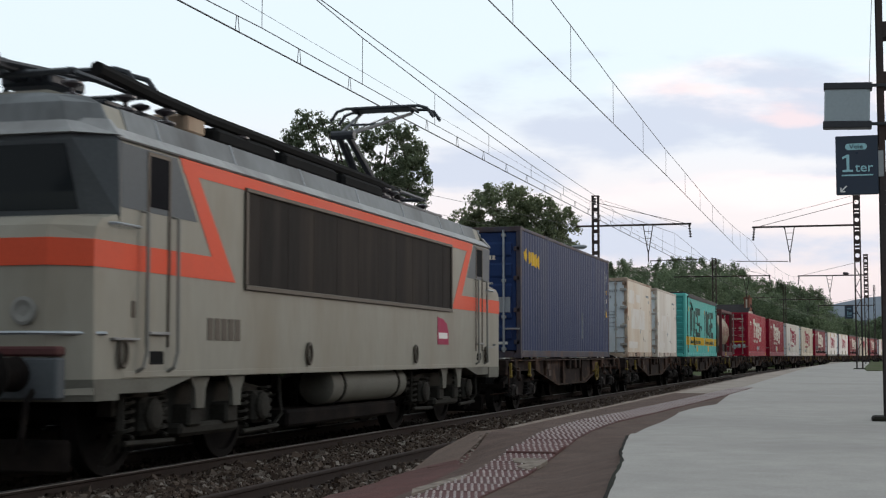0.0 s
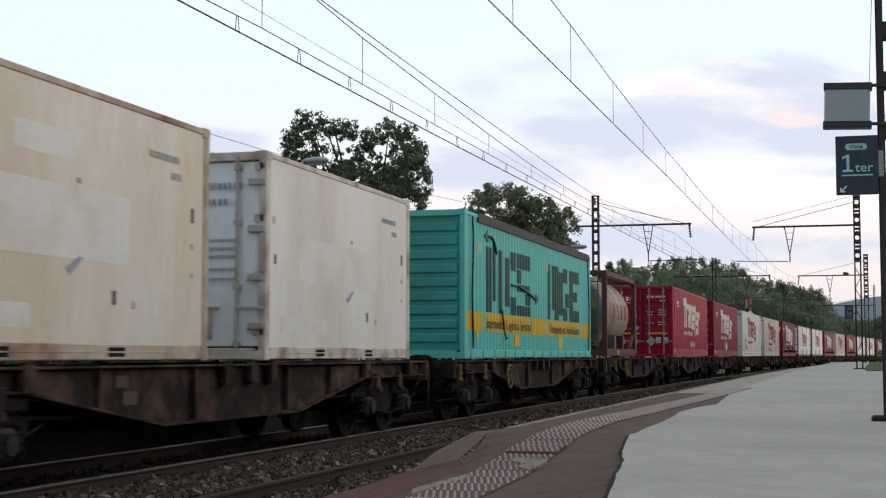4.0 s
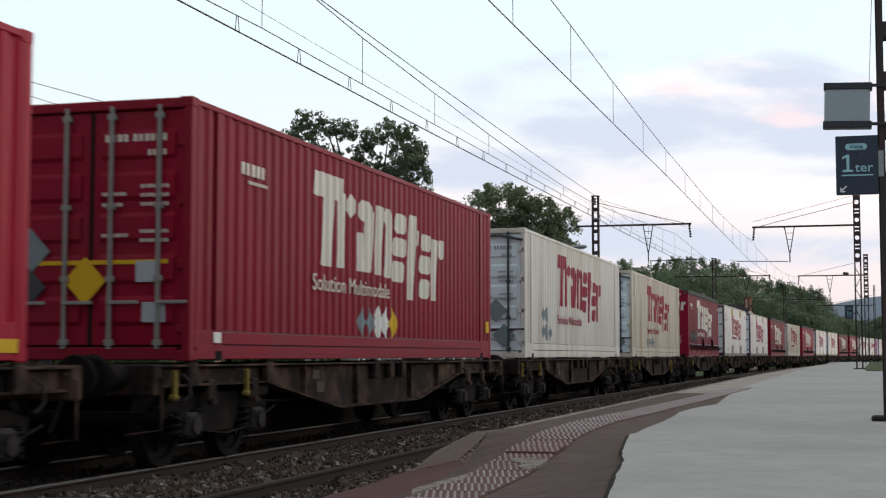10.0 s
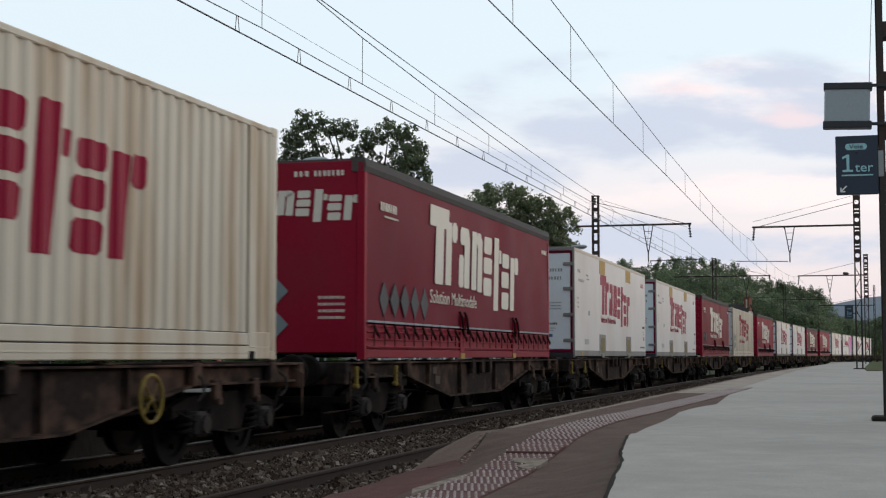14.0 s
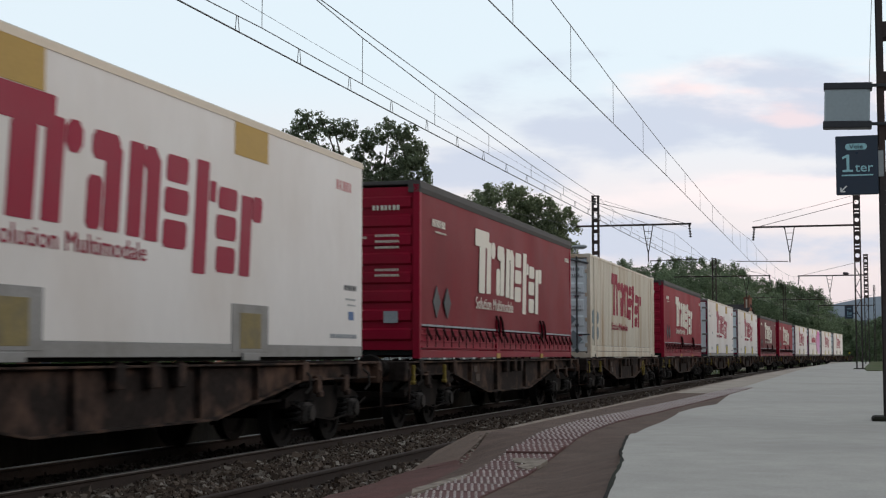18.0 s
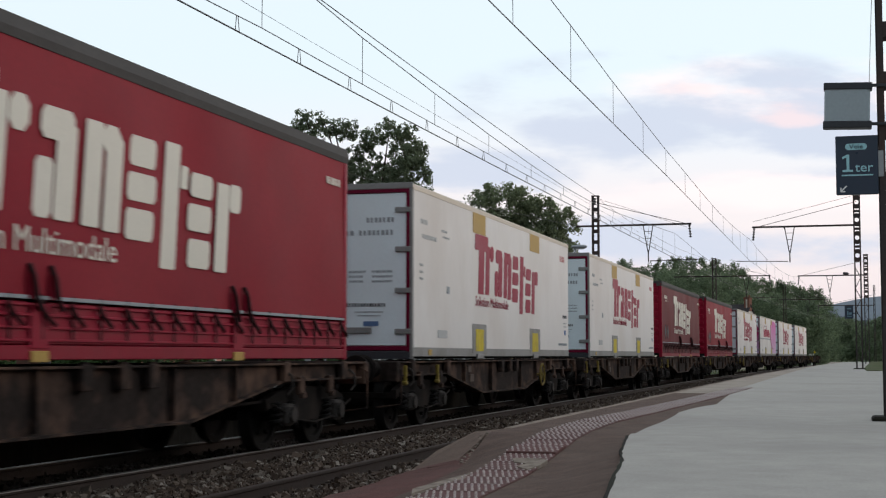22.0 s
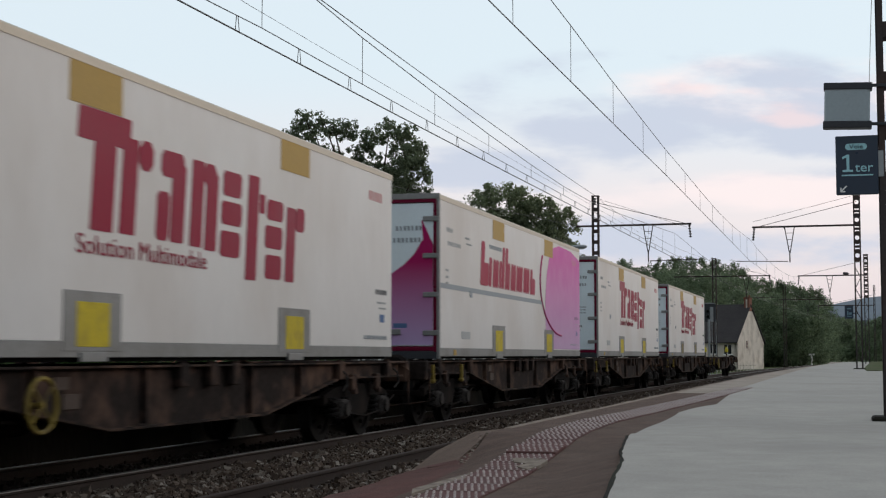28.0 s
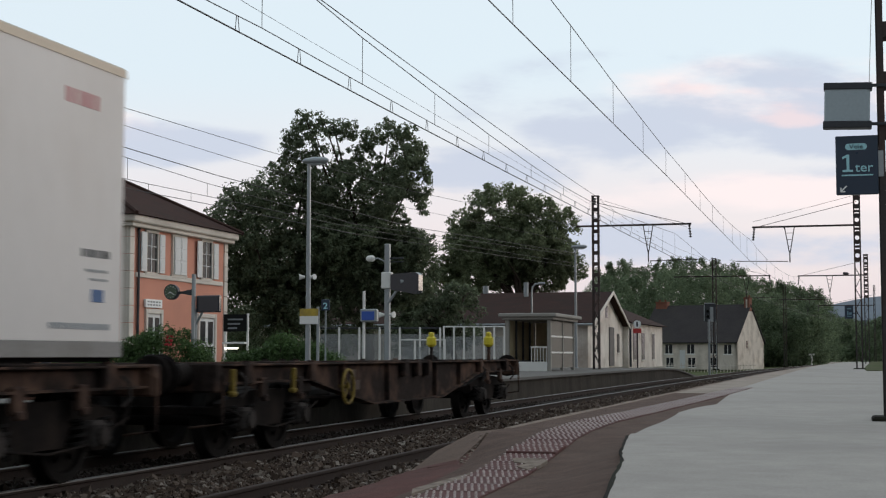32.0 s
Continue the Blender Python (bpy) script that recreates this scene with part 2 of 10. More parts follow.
# ---- mesh helpers ----
class Shape:
    """Collects the faces of one part."""

    def __init__(self):
        self.v, self.f = [], []

    def add(self, verts, faces):
        n = len(self.v)
        self.v += [tuple(p) for p in verts]
        self.f += [tuple(n + i for i in f) for f in faces]
        return self

    def box(self, lo, hi, ch=0.006, m=None):
        """A box with chamfered edges from corner lo to corner hi, moved by m."""
        lo, hi = Vector(lo), Vector(hi)
        ch = min(ch, *(0.45 * abs(hi[i] - lo[i]) for i in range(3)))
        vs, idx = [], {}
        for sx in (0, 1):
            for sy in (0, 1):
                for sz in (0, 1):
                    c = [hi[i] if s else lo[i] for i, s in enumerate((sx, sy, sz))]
                    for ax in range(3):
                        p = list(c)
                        for o in range(3):
                            if o != ax:
                                p[o] += -ch if (sx, sy, sz)[o] else ch
                        idx[(sx, sy, sz, ax)] = len(vs)
                        vs.append(p)
        fs = []
        for ax in range(3):
            o1, o2 = [o for o in range(3) if o != ax]
            for s in (0, 1):
                q = []
                for a, b in ((0, 0), (1, 0), (1, 1), (0, 1)):
                    k = [0, 0, 0]
                    k[ax], k[o1], k[o2] = s, a, b
                    q.append(idx[(*k, ax)])
                flip = (s == 0) ^ (ax == 1)
                fs.append(tuple(reversed(q)) if flip else tuple(q))
        for ax in range(3):
            o1, o2 = [o for o in range(3) if o != ax]
            for a in (0, 1):
                for b in (0, 1):
                    k0, k1 = [0, 0, 0], [0, 0, 0]
                    k0[o1] = k1[o1] = a
                    k0[o2] = k1[o2] = b
                    k1[ax] = 1
                    q = (idx[(*k0, o1)], idx[(*k1, o1)], idx[(*k1, o2)], idx[(*k0, o2)])
                    flip = (a ^ b) ^ (ax == 1)
                    fs.append(q if flip else tuple(reversed(q)))
        for sx in (0, 1):
            for sy in (0, 1):
                for sz in (0, 1):
                    q = [idx[(sx, sy, sz, ax)] for ax in range(3)]
                    fs.append(tuple(q) if (sx + sy + sz) % 2 else tuple(reversed(q)))
        if m is not None:
            vs = [m @ Vector(p) for p in vs]
        return self.add(vs, fs)

    def rod(self, a, b, r, n=8, r2=None):
        """A round bar from a to b."""
        a, b = Vector(a), Vector(b)
        d = (b - a).normalized()
        u = d.orthogonal().normalized()
        w = d.cross(u)
        r2 = r if r2 is None else r2
        vs = []
        for c, rr in ((a, r), (b, r2)):
            for i in range(n):
                t = 2 * math.pi * i / n
                vs.append(c + rr * (math.cos(t) * u + math.sin(t) * w))
        fs = [(i, (i + 1) % n, n + (i + 1) % n, n + i) for i in range(n)]
        fs += [tuple(reversed(range(n))), tuple(range(n, 2 * n))]
        return self.add(vs, fs)

    def tube(self, pts, r, n=6):
        """A bent round bar through the points."""
        pts = [Vector(p) for p in pts]
        vs, fs = [], []
        u = None
        for i, p in enumerate(pts):
            d = (pts[min(i + 1, len(pts) - 1)] - pts[max(i - 1, 0)]).normalized()
            u = d.orthogonal().normalized() if u is None else (u - d * u.dot(d)).normalized()
            w = d.cross(u)
            for k in range(n):
                t = 2 * math.pi * k / n
                vs.append(p + r * (math.cos(t) * u + math.sin(t) * w))
        for i in range(len(pts) - 1):
            for k in range(n):
                fs.append((i * n + k, i * n + (k + 1) % n, (i + 1) * n + (k + 1) % n, (i + 1) * n + k))
        fs += [tuple(reversed(range(n))), tuple(range((len(pts) - 1) * n, len(pts) * n))]
        return self.add(vs, fs)

    def lathe(self, prof, a, axis, n=20):
        """A turned body: prof lists (along, radius) from a along the axis."""
        a, d = Vector(a), Vector(axis).normalized()
        u = d.orthogonal().normalized()
        w = d.cross(u)
        vs = []
        for h, r in prof:
            for k in range(n):
                t = 2 * math.pi * k / n
                vs.append(a + d * h + r * (math.cos(t) * u + math.sin(t) * w))
        m = len(prof)
        fs = [(i * n + k, i * n + (k + 1) % n, (i + 1) * n + (k + 1) % n, (i + 1) * n + k) for i in range(m - 1) for k in range(n)]
        fs += [tuple(reversed(range(n))), tuple(range((m - 1) * n, m * n))]
        return self.add(vs, fs)

    def prism(self, poly, plane, a, b):
        """A flat outline, drawn in the plane 'xy', 'yz' or 'xz', made thick from a to b along the third axis."""
        def at(p, q):
            return {"xy": (p[0], p[1], q), "yz": (q, p[0], p[1]), "xz": (p[0], q, p[1])}[plane]
        n = len(poly)
        vs = [at(p, a) for p in poly] + [at(p, b) for p in poly]
        fs = [(i, (i + 1) % n, n + (i + 1) % n, n + i) for i in range(n)]
        fs += [tuple(reversed(range(n))), tuple(range(n, 2 * n))]
        return self.add(vs, fs)

    def sweep(self, prof, pts, closed=True):
        """A profile in (x, z) swept along the line's points (x, y, z, heading)."""
        n, vs, fs = len(prof), [], []
        for x, y, z, h in pts:
            c, s = math.cos(h), math.sin(h)
            vs += [(x + px * c, y - px * s, z + pz) for px, pz in prof]
        for i in range(len(pts) - 1):
            for k in range(n if closed else n - 1):
                fs.append((i * n + k, i * n + (k + 1) % n, (i + 1) * n + (k + 1) % n, (i + 1) * n + k))
        if closed:
            fs += [tuple(range(n)), tuple(reversed(range((len(pts) - 1) * n, len(pts) * n)))]
        return self.add(vs, fs)

    def data(self, name, material, smooth=False, fix=True):
        me = bpy.data.meshes.new(name)
        me.from_pydata(self.v, [], self.f)
        if fix:
            bm = bmesh.new()
            bm.from_mesh(me)
            bmesh.ops.recalc_face_normals(bm, faces=bm.faces)
            bm.to_mesh(me)
            bm.free()
        me.materials.append(material)
        if smooth:
            me.shade_smooth()
            me.set_sharp_from_angle(angle=radians(40))
        return me


def part(name, shape, material, parent, label="", smooth=False, m=None, fix=True):
    """One mesh object under a thing or a part; shape: a Shape, or mesh data to share."""
    me = shape if isinstance(shape, bpy.types.Mesh) else shape.data(name, material, smooth, fix)
    ob = new(name, me)
    ob.parent = parent
    if m is not None:
        ob.matrix_basis = m
    return tagged(ob, label)


def thing(name, label, category, m=None, group="", kind="", shape=None, material=None, smooth=False):
    ob = new(name, shape.data(name, material, smooth) if shape else None)
    if m is not None:
        ob.matrix_basis = m
    return tagged(ob, label, category, group, kind)


LETTERS = {}


def lettering(name, words, size, material, parent, m, width=None, label="", bold=0.0):
    """Raised letters in the built-in font; the words start at m's origin and run along its x. width: their length in metres."""
    key = (words, material.name, bold)
    if key not in LETTERS:
        cu = bpy.data.curves.new("letters", "FONT")
        cu.body, cu.size, cu.extrude, cu.offset, cu.resolution_u = words, 1.0, 0.002, bold, 3
        ob = bpy.data.objects.new("letters", cu)
        scene.collection.objects.link(ob)
        bpy.context.view_layer.update()
        me = bpy.data.meshes.new_from_object(ob.evaluated_get(bpy.context.evaluated_depsgraph_get()))
        bpy.data.objects.remove(ob)
        xs = [v.co.x for v in me.vertices]
        me.materials.clear()
        me.materials.append(material)
        LETTERS[key] = (me, min(xs), max(xs))
    me, x0, x1 = LETTERS[key]
    sx = size if width is None else width / (x1 - x0)
    ob = new(name, me)
    ob.parent = parent
    ob.matrix_basis = m @ Matrix.Diagonal((sx, size, 1, 1)) @ Matrix.Translation((-x0, 0, 0))
    return tagged(ob, label)


def on_side(x, y, z):
    """A pose for letters on a face that looks towards +x."""
    return Matrix(((0, 0, 1, x), (1, 0, 0, y), (0, 1, 0, z), (0, 0, 0, 1)))


def on_front(x, y, z):
    """A pose for letters on a face that looks towards -y."""
    return Matrix(((1, 0, 0, x), (0, 0, -1, y), (0, 1, 0, z), (0, 0, 0, 1)))


# ---- the line's course ----
TRACK_X, BEND_Y, BEND_R = -8.07, 50.0, 1900.0


def course(y, off=0.0, z=0.0):
    """Place and heading of the main line at y: straight, then a wide bend to the right."""
    d = max(0.0, y - BEND_Y)
    h = d / BEND_R
    x = TRACK_X + d * d / (2 * BEND_R)
    return x + off * math.cos(h), y - off * math.sin(h), z, h


def line_pts(y0, y1, off=0.0, z=0.0):
    ys = [y0] + [y for y in np.arange(BEND_Y, 600, 12.0) if y0 < y < y1] + [y1]
    return [course(y, off, z) for y in ys]


# ---- ground, tracks, platforms ----
def interp(rows, y):
    ys, xs = zip(*rows)
    return float(np.interp(y, ys, xs))


def ground_sheet():
    s = Shape()
    rings = [0, 40, 90, 160, 260, 420, 700, 1200, 2200, 4200]
    n = 28
    vs = [(-20, 40, -0.42)]
    for r in rings[1:]:
        for k in range(n):
            t = 2 * math.pi * k / n
            vs.append((-20 + r * math.cos(t), 40 + r * math.sin(t), -0.42 + (0.08 * math.sin(3 * t + r) if r > 300 else 0)))
    fs = [(0, 1 + k, 1 + (k + 1) % n) for k in range(n)]
    for i in range(len(rings) - 2):
        for k in range(n):
            a, b = 1 + i * n, 1 + (i + 1) * n
            fs.append((a + k, b + k, b + (k + 1) % n, a + (k + 1) % n))
    s.add(vs, fs)
    return thing("ground", "rough grass and bare earth around the railway", "ground", kind="structure", shape=s, material=M["earth"])


ground_sheet()


def bed(name, y0, y1, inner, outer, label):
    s = Shape()
    prof = [(inner - 0.5, -0.42), (inner - 0.1, -0.20), (inner + 0.25, -0.17), (outer - 0.25, -0.17), (outer + 0.1, -0.20), (outer + 0.5, -0.42)]
    s.sweep(prof, line_pts(y0, y1), closed=True)
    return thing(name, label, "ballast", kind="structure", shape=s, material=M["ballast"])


bed("ballast_main", -420, 520, -1.85, 1.6, "ballast bed under the main track, darkened for the shade under wagons")
bed("ballast_side", -60, 150, 1.6, 5.05, "coarse brown ballast between the main track and the platform edge")

RAIL_BODY = [(-0.075, -0.172), (0.075, -0.172), (0.075, -0.158), (0.014, -0.14), (0.012, -0.045), (0.034, -0.032), (0.036, -0.012), (-0.036, -0.012), (-0.034, -0.032), (-0.012, -0.045), (-0.014, -0.14), (-0.075, -0.158)]
RAIL_HEAD = [(-0.036, -0.012), (0.036, -0.012), (0.034, -0.003), (0.026, 0.0), (-0.026, 0.0), (-0.034, -0.003)]


def track(name, label, off, y0, y1, used, sleepers):
    tr = thing(name, label, "track", kind="structure")
    for side in (-0.753, 0.753):
        part("rail", Shape().sweep(RAIL_BODY, line_pts(y0, y1, off + side)), M["rail_rust"], tr, "rust-brown steel rail")
        part("rail_head", Shape().sweep(RAIL_HEAD, line_pts(y0, y1, off + side)), M["rail_head"] if used else M["rail_rust"], tr, "worn running surface of the rail")
    wood = Shape().box((-1.3, -0.125, -0.29), (1.3, 0.125, -0.155), 0.015).data("sleeper", M["sleeper"])
    chair = Shape()
    for side in (-0.753, 0.753):
        chair.box((side - 0.17, -0.07, -0.16), (side + 0.17, 0.07, -0.135), 0.008)
        for e in (-0.1, 0.1):
            chair.rod((side + e, 0, -0.14), (side + e, 0, -0.095), 0.018, 6)
    chair = chair.data("rail_chair", M["rail_rust"])
    y = sleepers[0]
    while y < sleepers[1]:
        x, yy, z, h = course(y, off)
        m = Matrix.Translation((x, yy, 0)) @ Matrix.Rotation(-h, 4, "Z")
        part("sleeper", wood, None, tr, m=m)
        part("rail_chair", chair, None, tr, m=m)
        y += 0.62
    return tr


track("track_main", "busy main line track on dark wooden sleepers", 0.0, -420, 520, True, (9, 90))
track("track_side", "rusty little-used platform track beside the main line", 3.43, -40, 150, False, (9, 26))

# near platform: edge that bends back towards the camera, and its strips of paving
EDGE = [(-30, -2.7), (8.0, -2.68), (9.4, -2.75), (10.7, -2.88), (11.6, -3.0), (12.3, -3.04), (45, -3.04), (55, -2.95), (75, -2.62), (95, -2.15), (130, -1.15), (150, -0.4)]
STRIP = [(4.0, -2.27), (11.0, -2.29), (12.8, -2.33), (13.8, -2.36), (16.3, -2.31), (20, -2.25), (24, -2.15), (30, -2.06)]
GREY = [(5.0, -0.85), (6.77, -1.09), (8.12, -1.26), (9.2, -1.38), (10.0, -1.51), (11.2, -1.66), (12.2, -1.78), (13.2, -1.85), (14.2, -1.87), (17.1, -1.91), (18.4, -1.88), (19.2, -1.83), (20.0, -1.72)]
# the platform is lowered to a foot crossing: height along the tactile strip, and along the outer edge
DIP = [(-30, 0.38), (8.2, 0.38), (9.0, 0.395), (9.7, 0.408), (10.58, 0.472), (11.6, 0.545), (12.4, 0.565), (14.3, 0.568), (17, 0.558), (20, 0.55)]
EDGE_Z = [(-30, 0.34), (8, 0.345), (10.7, 0.352), (11.3, 0.365), (11.9, 0.45), (12.35, 0.545), (13, 0.55)]
PZ = 0.55


def spaced(y0, y1, step):
    n = max(1, int((y1 - y0) / step))
    return [y0 + (y1 - y0) * i / n for i in range(n + 1)]


def band(left, right, ys, z, jag=0.0, thick=0.05, seed=1):
    """A flat layer between two lines x = left(y) and x = right(y)."""
    rng = random.Random(seed)
    s = Shape()
    vs, fs = [], []
    for y in ys:
        a, b = left(y) + rng.uniform(-jag, jag), right(y) + rng.uniform(-jag, jag)
        vs += [(a, y, z), (b, y, z), (b, y, z - thick), (a, y, z - thick)]
    for i in range(len(ys) - 1):
        for k in range(4):
            fs.append((i * 4 + k, i * 4 + (k + 1) % 4, i * 4 + 4 + (k + 1) % 4, i * 4 + 4 + k))
    n = (len(ys) - 1) * 4
    fs += [(0, 1, 2, 3), (n + 3, n + 2, n + 1, n)]
    return s.add(vs, fs)


def near_platform():
    pf = thing("platform_near", "broad station platform of worn grey asphalt", "platform", kind="structure")
    edge = lambda y: interp(EDGE, y)
    ys = spaced(-30, 6, 3) + spaced(6, 15, 0.25)[1:] + spaced(15, 150, 3)[1:]
    body = Shape()
    vs, fs = [], []
    for y in ys:
        e = edge(y) + 0.03
        top = min(interp(EDGE_Z, y), interp(DIP, y)) - 0.05
        vs += [(e, y, top), (14.0, y, top), (14.0, y, -0.5), (e + 0.02, y, -0.5)]
    for i in range(len(ys) - 1):
        for k in range(4):
            fs.append((i * 4 + k, i * 4 + (k + 1) % 4, i * 4 + 4 + (k + 1) % 4, i * 4 + 4 + k))
    n = (len(ys) - 1) * 4
    body.add(vs, fs + [(0, 1, 2, 3), (n + 3, n + 2, n + 1, n)])
    part("platform_body", body, M["platform_wall"], pf, "stained masonry under the platform, darkened for shade")
    sub = lambda a, b, st: spaced(a, b, st)
    # brown margin along the edge, grey surface beyond it
    ys_m = sub(-30, 4, 4) + sub(4, 26, 0.2)[1:]
    vs, fs = [], []
    for y in ys_m:
        zs, ze = interp(DIP, y), interp(EDGE_Z, y)
        c = interp(STRIP, y)
        g = interp(GREY, y) + 0.25 if y < 20 else -1.45
        row = [(edge(y) - 0.02, ze - 0.22), (edge(y), ze), (0.6 * edge(y) + 0.4 * (c - 0.22), 0.55 * ze + 0.45 * zs), (c - 0.22, zs), (c + 0.22, zs)]
        for k in (0.25, 0.5, 0.75, 1.0):
            row.append((c + 0.22 + (g - c - 0.22) * k, zs + (PZ - zs) * k * k * (3 - 2 * k)))
        vs += [(x, y, z) for x, z in row]
    n = 9
    for i in range(len(ys_m) - 1):
        for k in range(n - 1):
            fs.append((i * n + k, i * n + k + 1, (i + 1) * n + k + 1, (i + 1) * n + k))
    part("brown_margin", Shape().add(vs, fs), M["asphalt_brown"], pf, "brown patched asphalt that slopes down to the foot crossing", smooth=True)
    part("grey_margin", band(lambda y: edge(y) + 0.07, lambda y: -1.55, sub(26.0, 150, 2), PZ + 0.001), M["margin"], pf, "gritty beige asphalt along the far edge")
    part("grass_verge", band(lambda y: 0.78 + max(0, (y - 75)) * 0.02, lambda y: 13.85, sub(63.8, 150, 2.5), PZ + 0.03, 0.02), M["earth"], pf, "mown green verge beside the platform path")
    part("grey_surface", band(lambda y: interp(GREY, y) if y < 20 else -1.72 - 0.40 * min(1, (y - 20) / 9.0) + max(0, (y - 60)) ** 2 / 3800, lambda y: 13.9, sub(-30, 5, 5) + sub(5, 20, 0.22)[1:] + sub(20, 150, 1.5)[1:], PZ + 0.005, 0.006), M["asphalt_grey"], pf, "worn grey asphalt surface with faint damp stains")
    # red ramp of the foot crossing, between the platform and the track
    ramp = Shape()
    vs, fs = [], []
    ys_r = sub(-30, 5, 5) + sub(5, 11.9, 0.3)[1:]
    rng = random.Random(4)
    for y in ys_r:
        e, lift = edge(y), 0.05 * max(0.0, y - 10.6)
        out = -3.68 + 0.10 * max(0.0, y - 10.8)
        vs += [(out - 0.05, y, -0.3), (out + rng.uniform(-0.03, 0.03), y, 0.19 + lift), (0.5 * (out + e), y, 0.275 + lift + rng.uniform(-0.006, 0.006)), (e + 0.01, y, interp(EDGE_Z, y) - 0.006)]
    for i in range(len(ys_r) - 1):
        for k in range(3):
            fs.append((i * 4 + k, i * 4 + k + 1, i * 4 + 5 + k, i * 4 + 4 + k))
    part("red_margin", ramp.add(vs, fs), M["asphalt_red"], pf, "worn red asphalt ramp of the foot crossing", smooth=True)
    # sloping end slab of the kerb, with its broken pale edge
    slab_top = [(-3.05, 12.95, 0.548), (-3.05, 12.3, 0.535), (-3.06, 11.9, 0.452), (-3.08, 11.35, 0.345), (-3.28, 11.3, 0.315), (-3.52, 11.6, 0.26), (-3.50, 12.3, 0.38), (-3.36, 13.1, 0.51)]
    k = len(slab_top)
    ends = Shape().add(slab_top + [(x, y, -0.3) for x, y, z in slab_top], [tuple(range(k))] + [(i, k + i, k + (i + 1) % k, (i + 1) % k) for i in range(k)])
    part("kerb_end", ends, M["mortar"], pf, "sloping brown kerb end slab")
    for i in range(34):
        t = i / 33
        y = 12.55 - 1.3 * t
        r = rng.uniform(0.008, 0.024)
        x = interp(EDGE, y) - 0.03 + rng.uniform(-0.03, 0.03)
        lump = Shape().lathe([(0, r * 0.9), (r * 0.35, r * 0.8), (r * 0.5, r * 0.35)], (x, y, interp(EDGE_Z, y) - 0.012), (rng.uniform(-0.3, 0.3), rng.uniform(-0.3, 0.3), 1), 6)
        part("mortar_lump", lump, M["kerb"], pf)
    for i in range(14):
        t = i / 13
        r = rng.uniform(0.008, 0.03)
        lump = Shape().lathe([(0, r), (r * 0.3, r * 0.8), (r * 0.4, r * 0.3)], (-3.06 - 0.50 * t, 11.33 + 0.28 * t + rng.uniform(-0.06, 0.06), 0.318 - 0.06 * t), (rng.uniform(-0.3, 0.3), -0.2, 1), 6)
        part("mortar_lump", lump, M["kerb"], pf)
    # kerb stones, one by one
    y = 12.95
    while y < 74:
        ln = 1.0 if y < 40 else 2.0
        a, b = edge(y), edge(y + ln)
        h = math.atan2(b - a, ln)
        s = Shape().box((-0.02, 0.006, -0.14), (0.075, math.hypot(ln, b - a) - 0.006, 0.012), 0.02)
        part("kerb_stone", s, M["kerb"], pf, m=Matrix.Translation((a, y, PZ + rng.uniform(-0.006, 0.004))) @ Matrix.Rotation(-h, 4, "Z"))
        y += ln
    # tactile tiles with studs
    base = Shape().box((-0.19, -0.206, -0.03), (0.19, 0.206, 0.0), 0.005)
    studs = Shape()
    for i in range(9):
        for j in range(5):
            cx, cy = -0.178 + 0.0435 * i + (0.0109 if j % 2 else -0.0109), -0.168 + 0.084 * j
            studs.lathe([(0.0, 0.0105), (0.004, 0.0095), (0.007, 0.005)], (cx, cy, 0.0), (0, 0, 1), 7)
    base, studs = base.data("tactile_tile", M["tile"]), studs.data("studs", M["stud"], fix=False)
    y = 5.6
    while y < 30:
        a, b = interp(STRIP, y), interp(STRIP, y + 0.42)
        za, zb = interp(DIP, y), interp(DIP, y + 0.42)
        h = math.atan2(b - a, 0.42)
        lip = 0.014 if 10.3 < y < 10.75 else 0.0
        m = Matrix.Translation(((a + b) / 2, y + 0.21, (za + zb) / 2 + 0.012 + lip + rng.uniform(-0.003, 0.003))) @ Matrix.Rotation(-h, 4, "Z") @ Matrix.Rotation(math.atan2(zb - za, 0.42), 4, "X")
        tl = part("tactile_tile", base, None, pf, m=m)
        part("studs", studs, None, tl)
        y += 0.418 * math.cos(h)
    def patch(outline, rise, label):
        vs = [(x, y, interp(DIP, y) + rise) for x, y in outline]
        k = len(vs)
        sh = Shape().add(vs + [(x, y, z - 0.06) for x, y, z in vs], [tuple(range(k))] + [(i, k + i, k + (i + 1) % k, (i + 1) % k) for i in range(k)])
        part("mortar_patch", sh, M["pale_mortar"], pf, label)
    patch([(-2.36, 10.30), (-2.30, 10.12), (-2.20, 10.06), (-2.24, 9.92), (-2.14, 9.80), (-2.09, 9.95), (-2.08, 10.22), (-2.12, 10.30), (-2.25, 10.33)], 0.024, "broken mortar patch between tactile tiles")
    patch([(-2.53, 8.35), (-2.49, 8.9), (-2.44, 9.25), (-2.46, 9.62), (-2.50, 9.6), (-2.55, 9.1), (-2.60, 8.6)], 0.012, "pale mortar along the tactile tiles")
    part("edge_joint", band(lambda y: interp(GREY, y) - 0.022, lambda y: interp(GREY, y) + 0.01, sub(5, 12.5, 0.22), PZ + 0.003, 0.006, 0.01, 8), M["platform_wall"], pf, "dark weedy joint along the grey asphalt")
    return pf


near_platform()


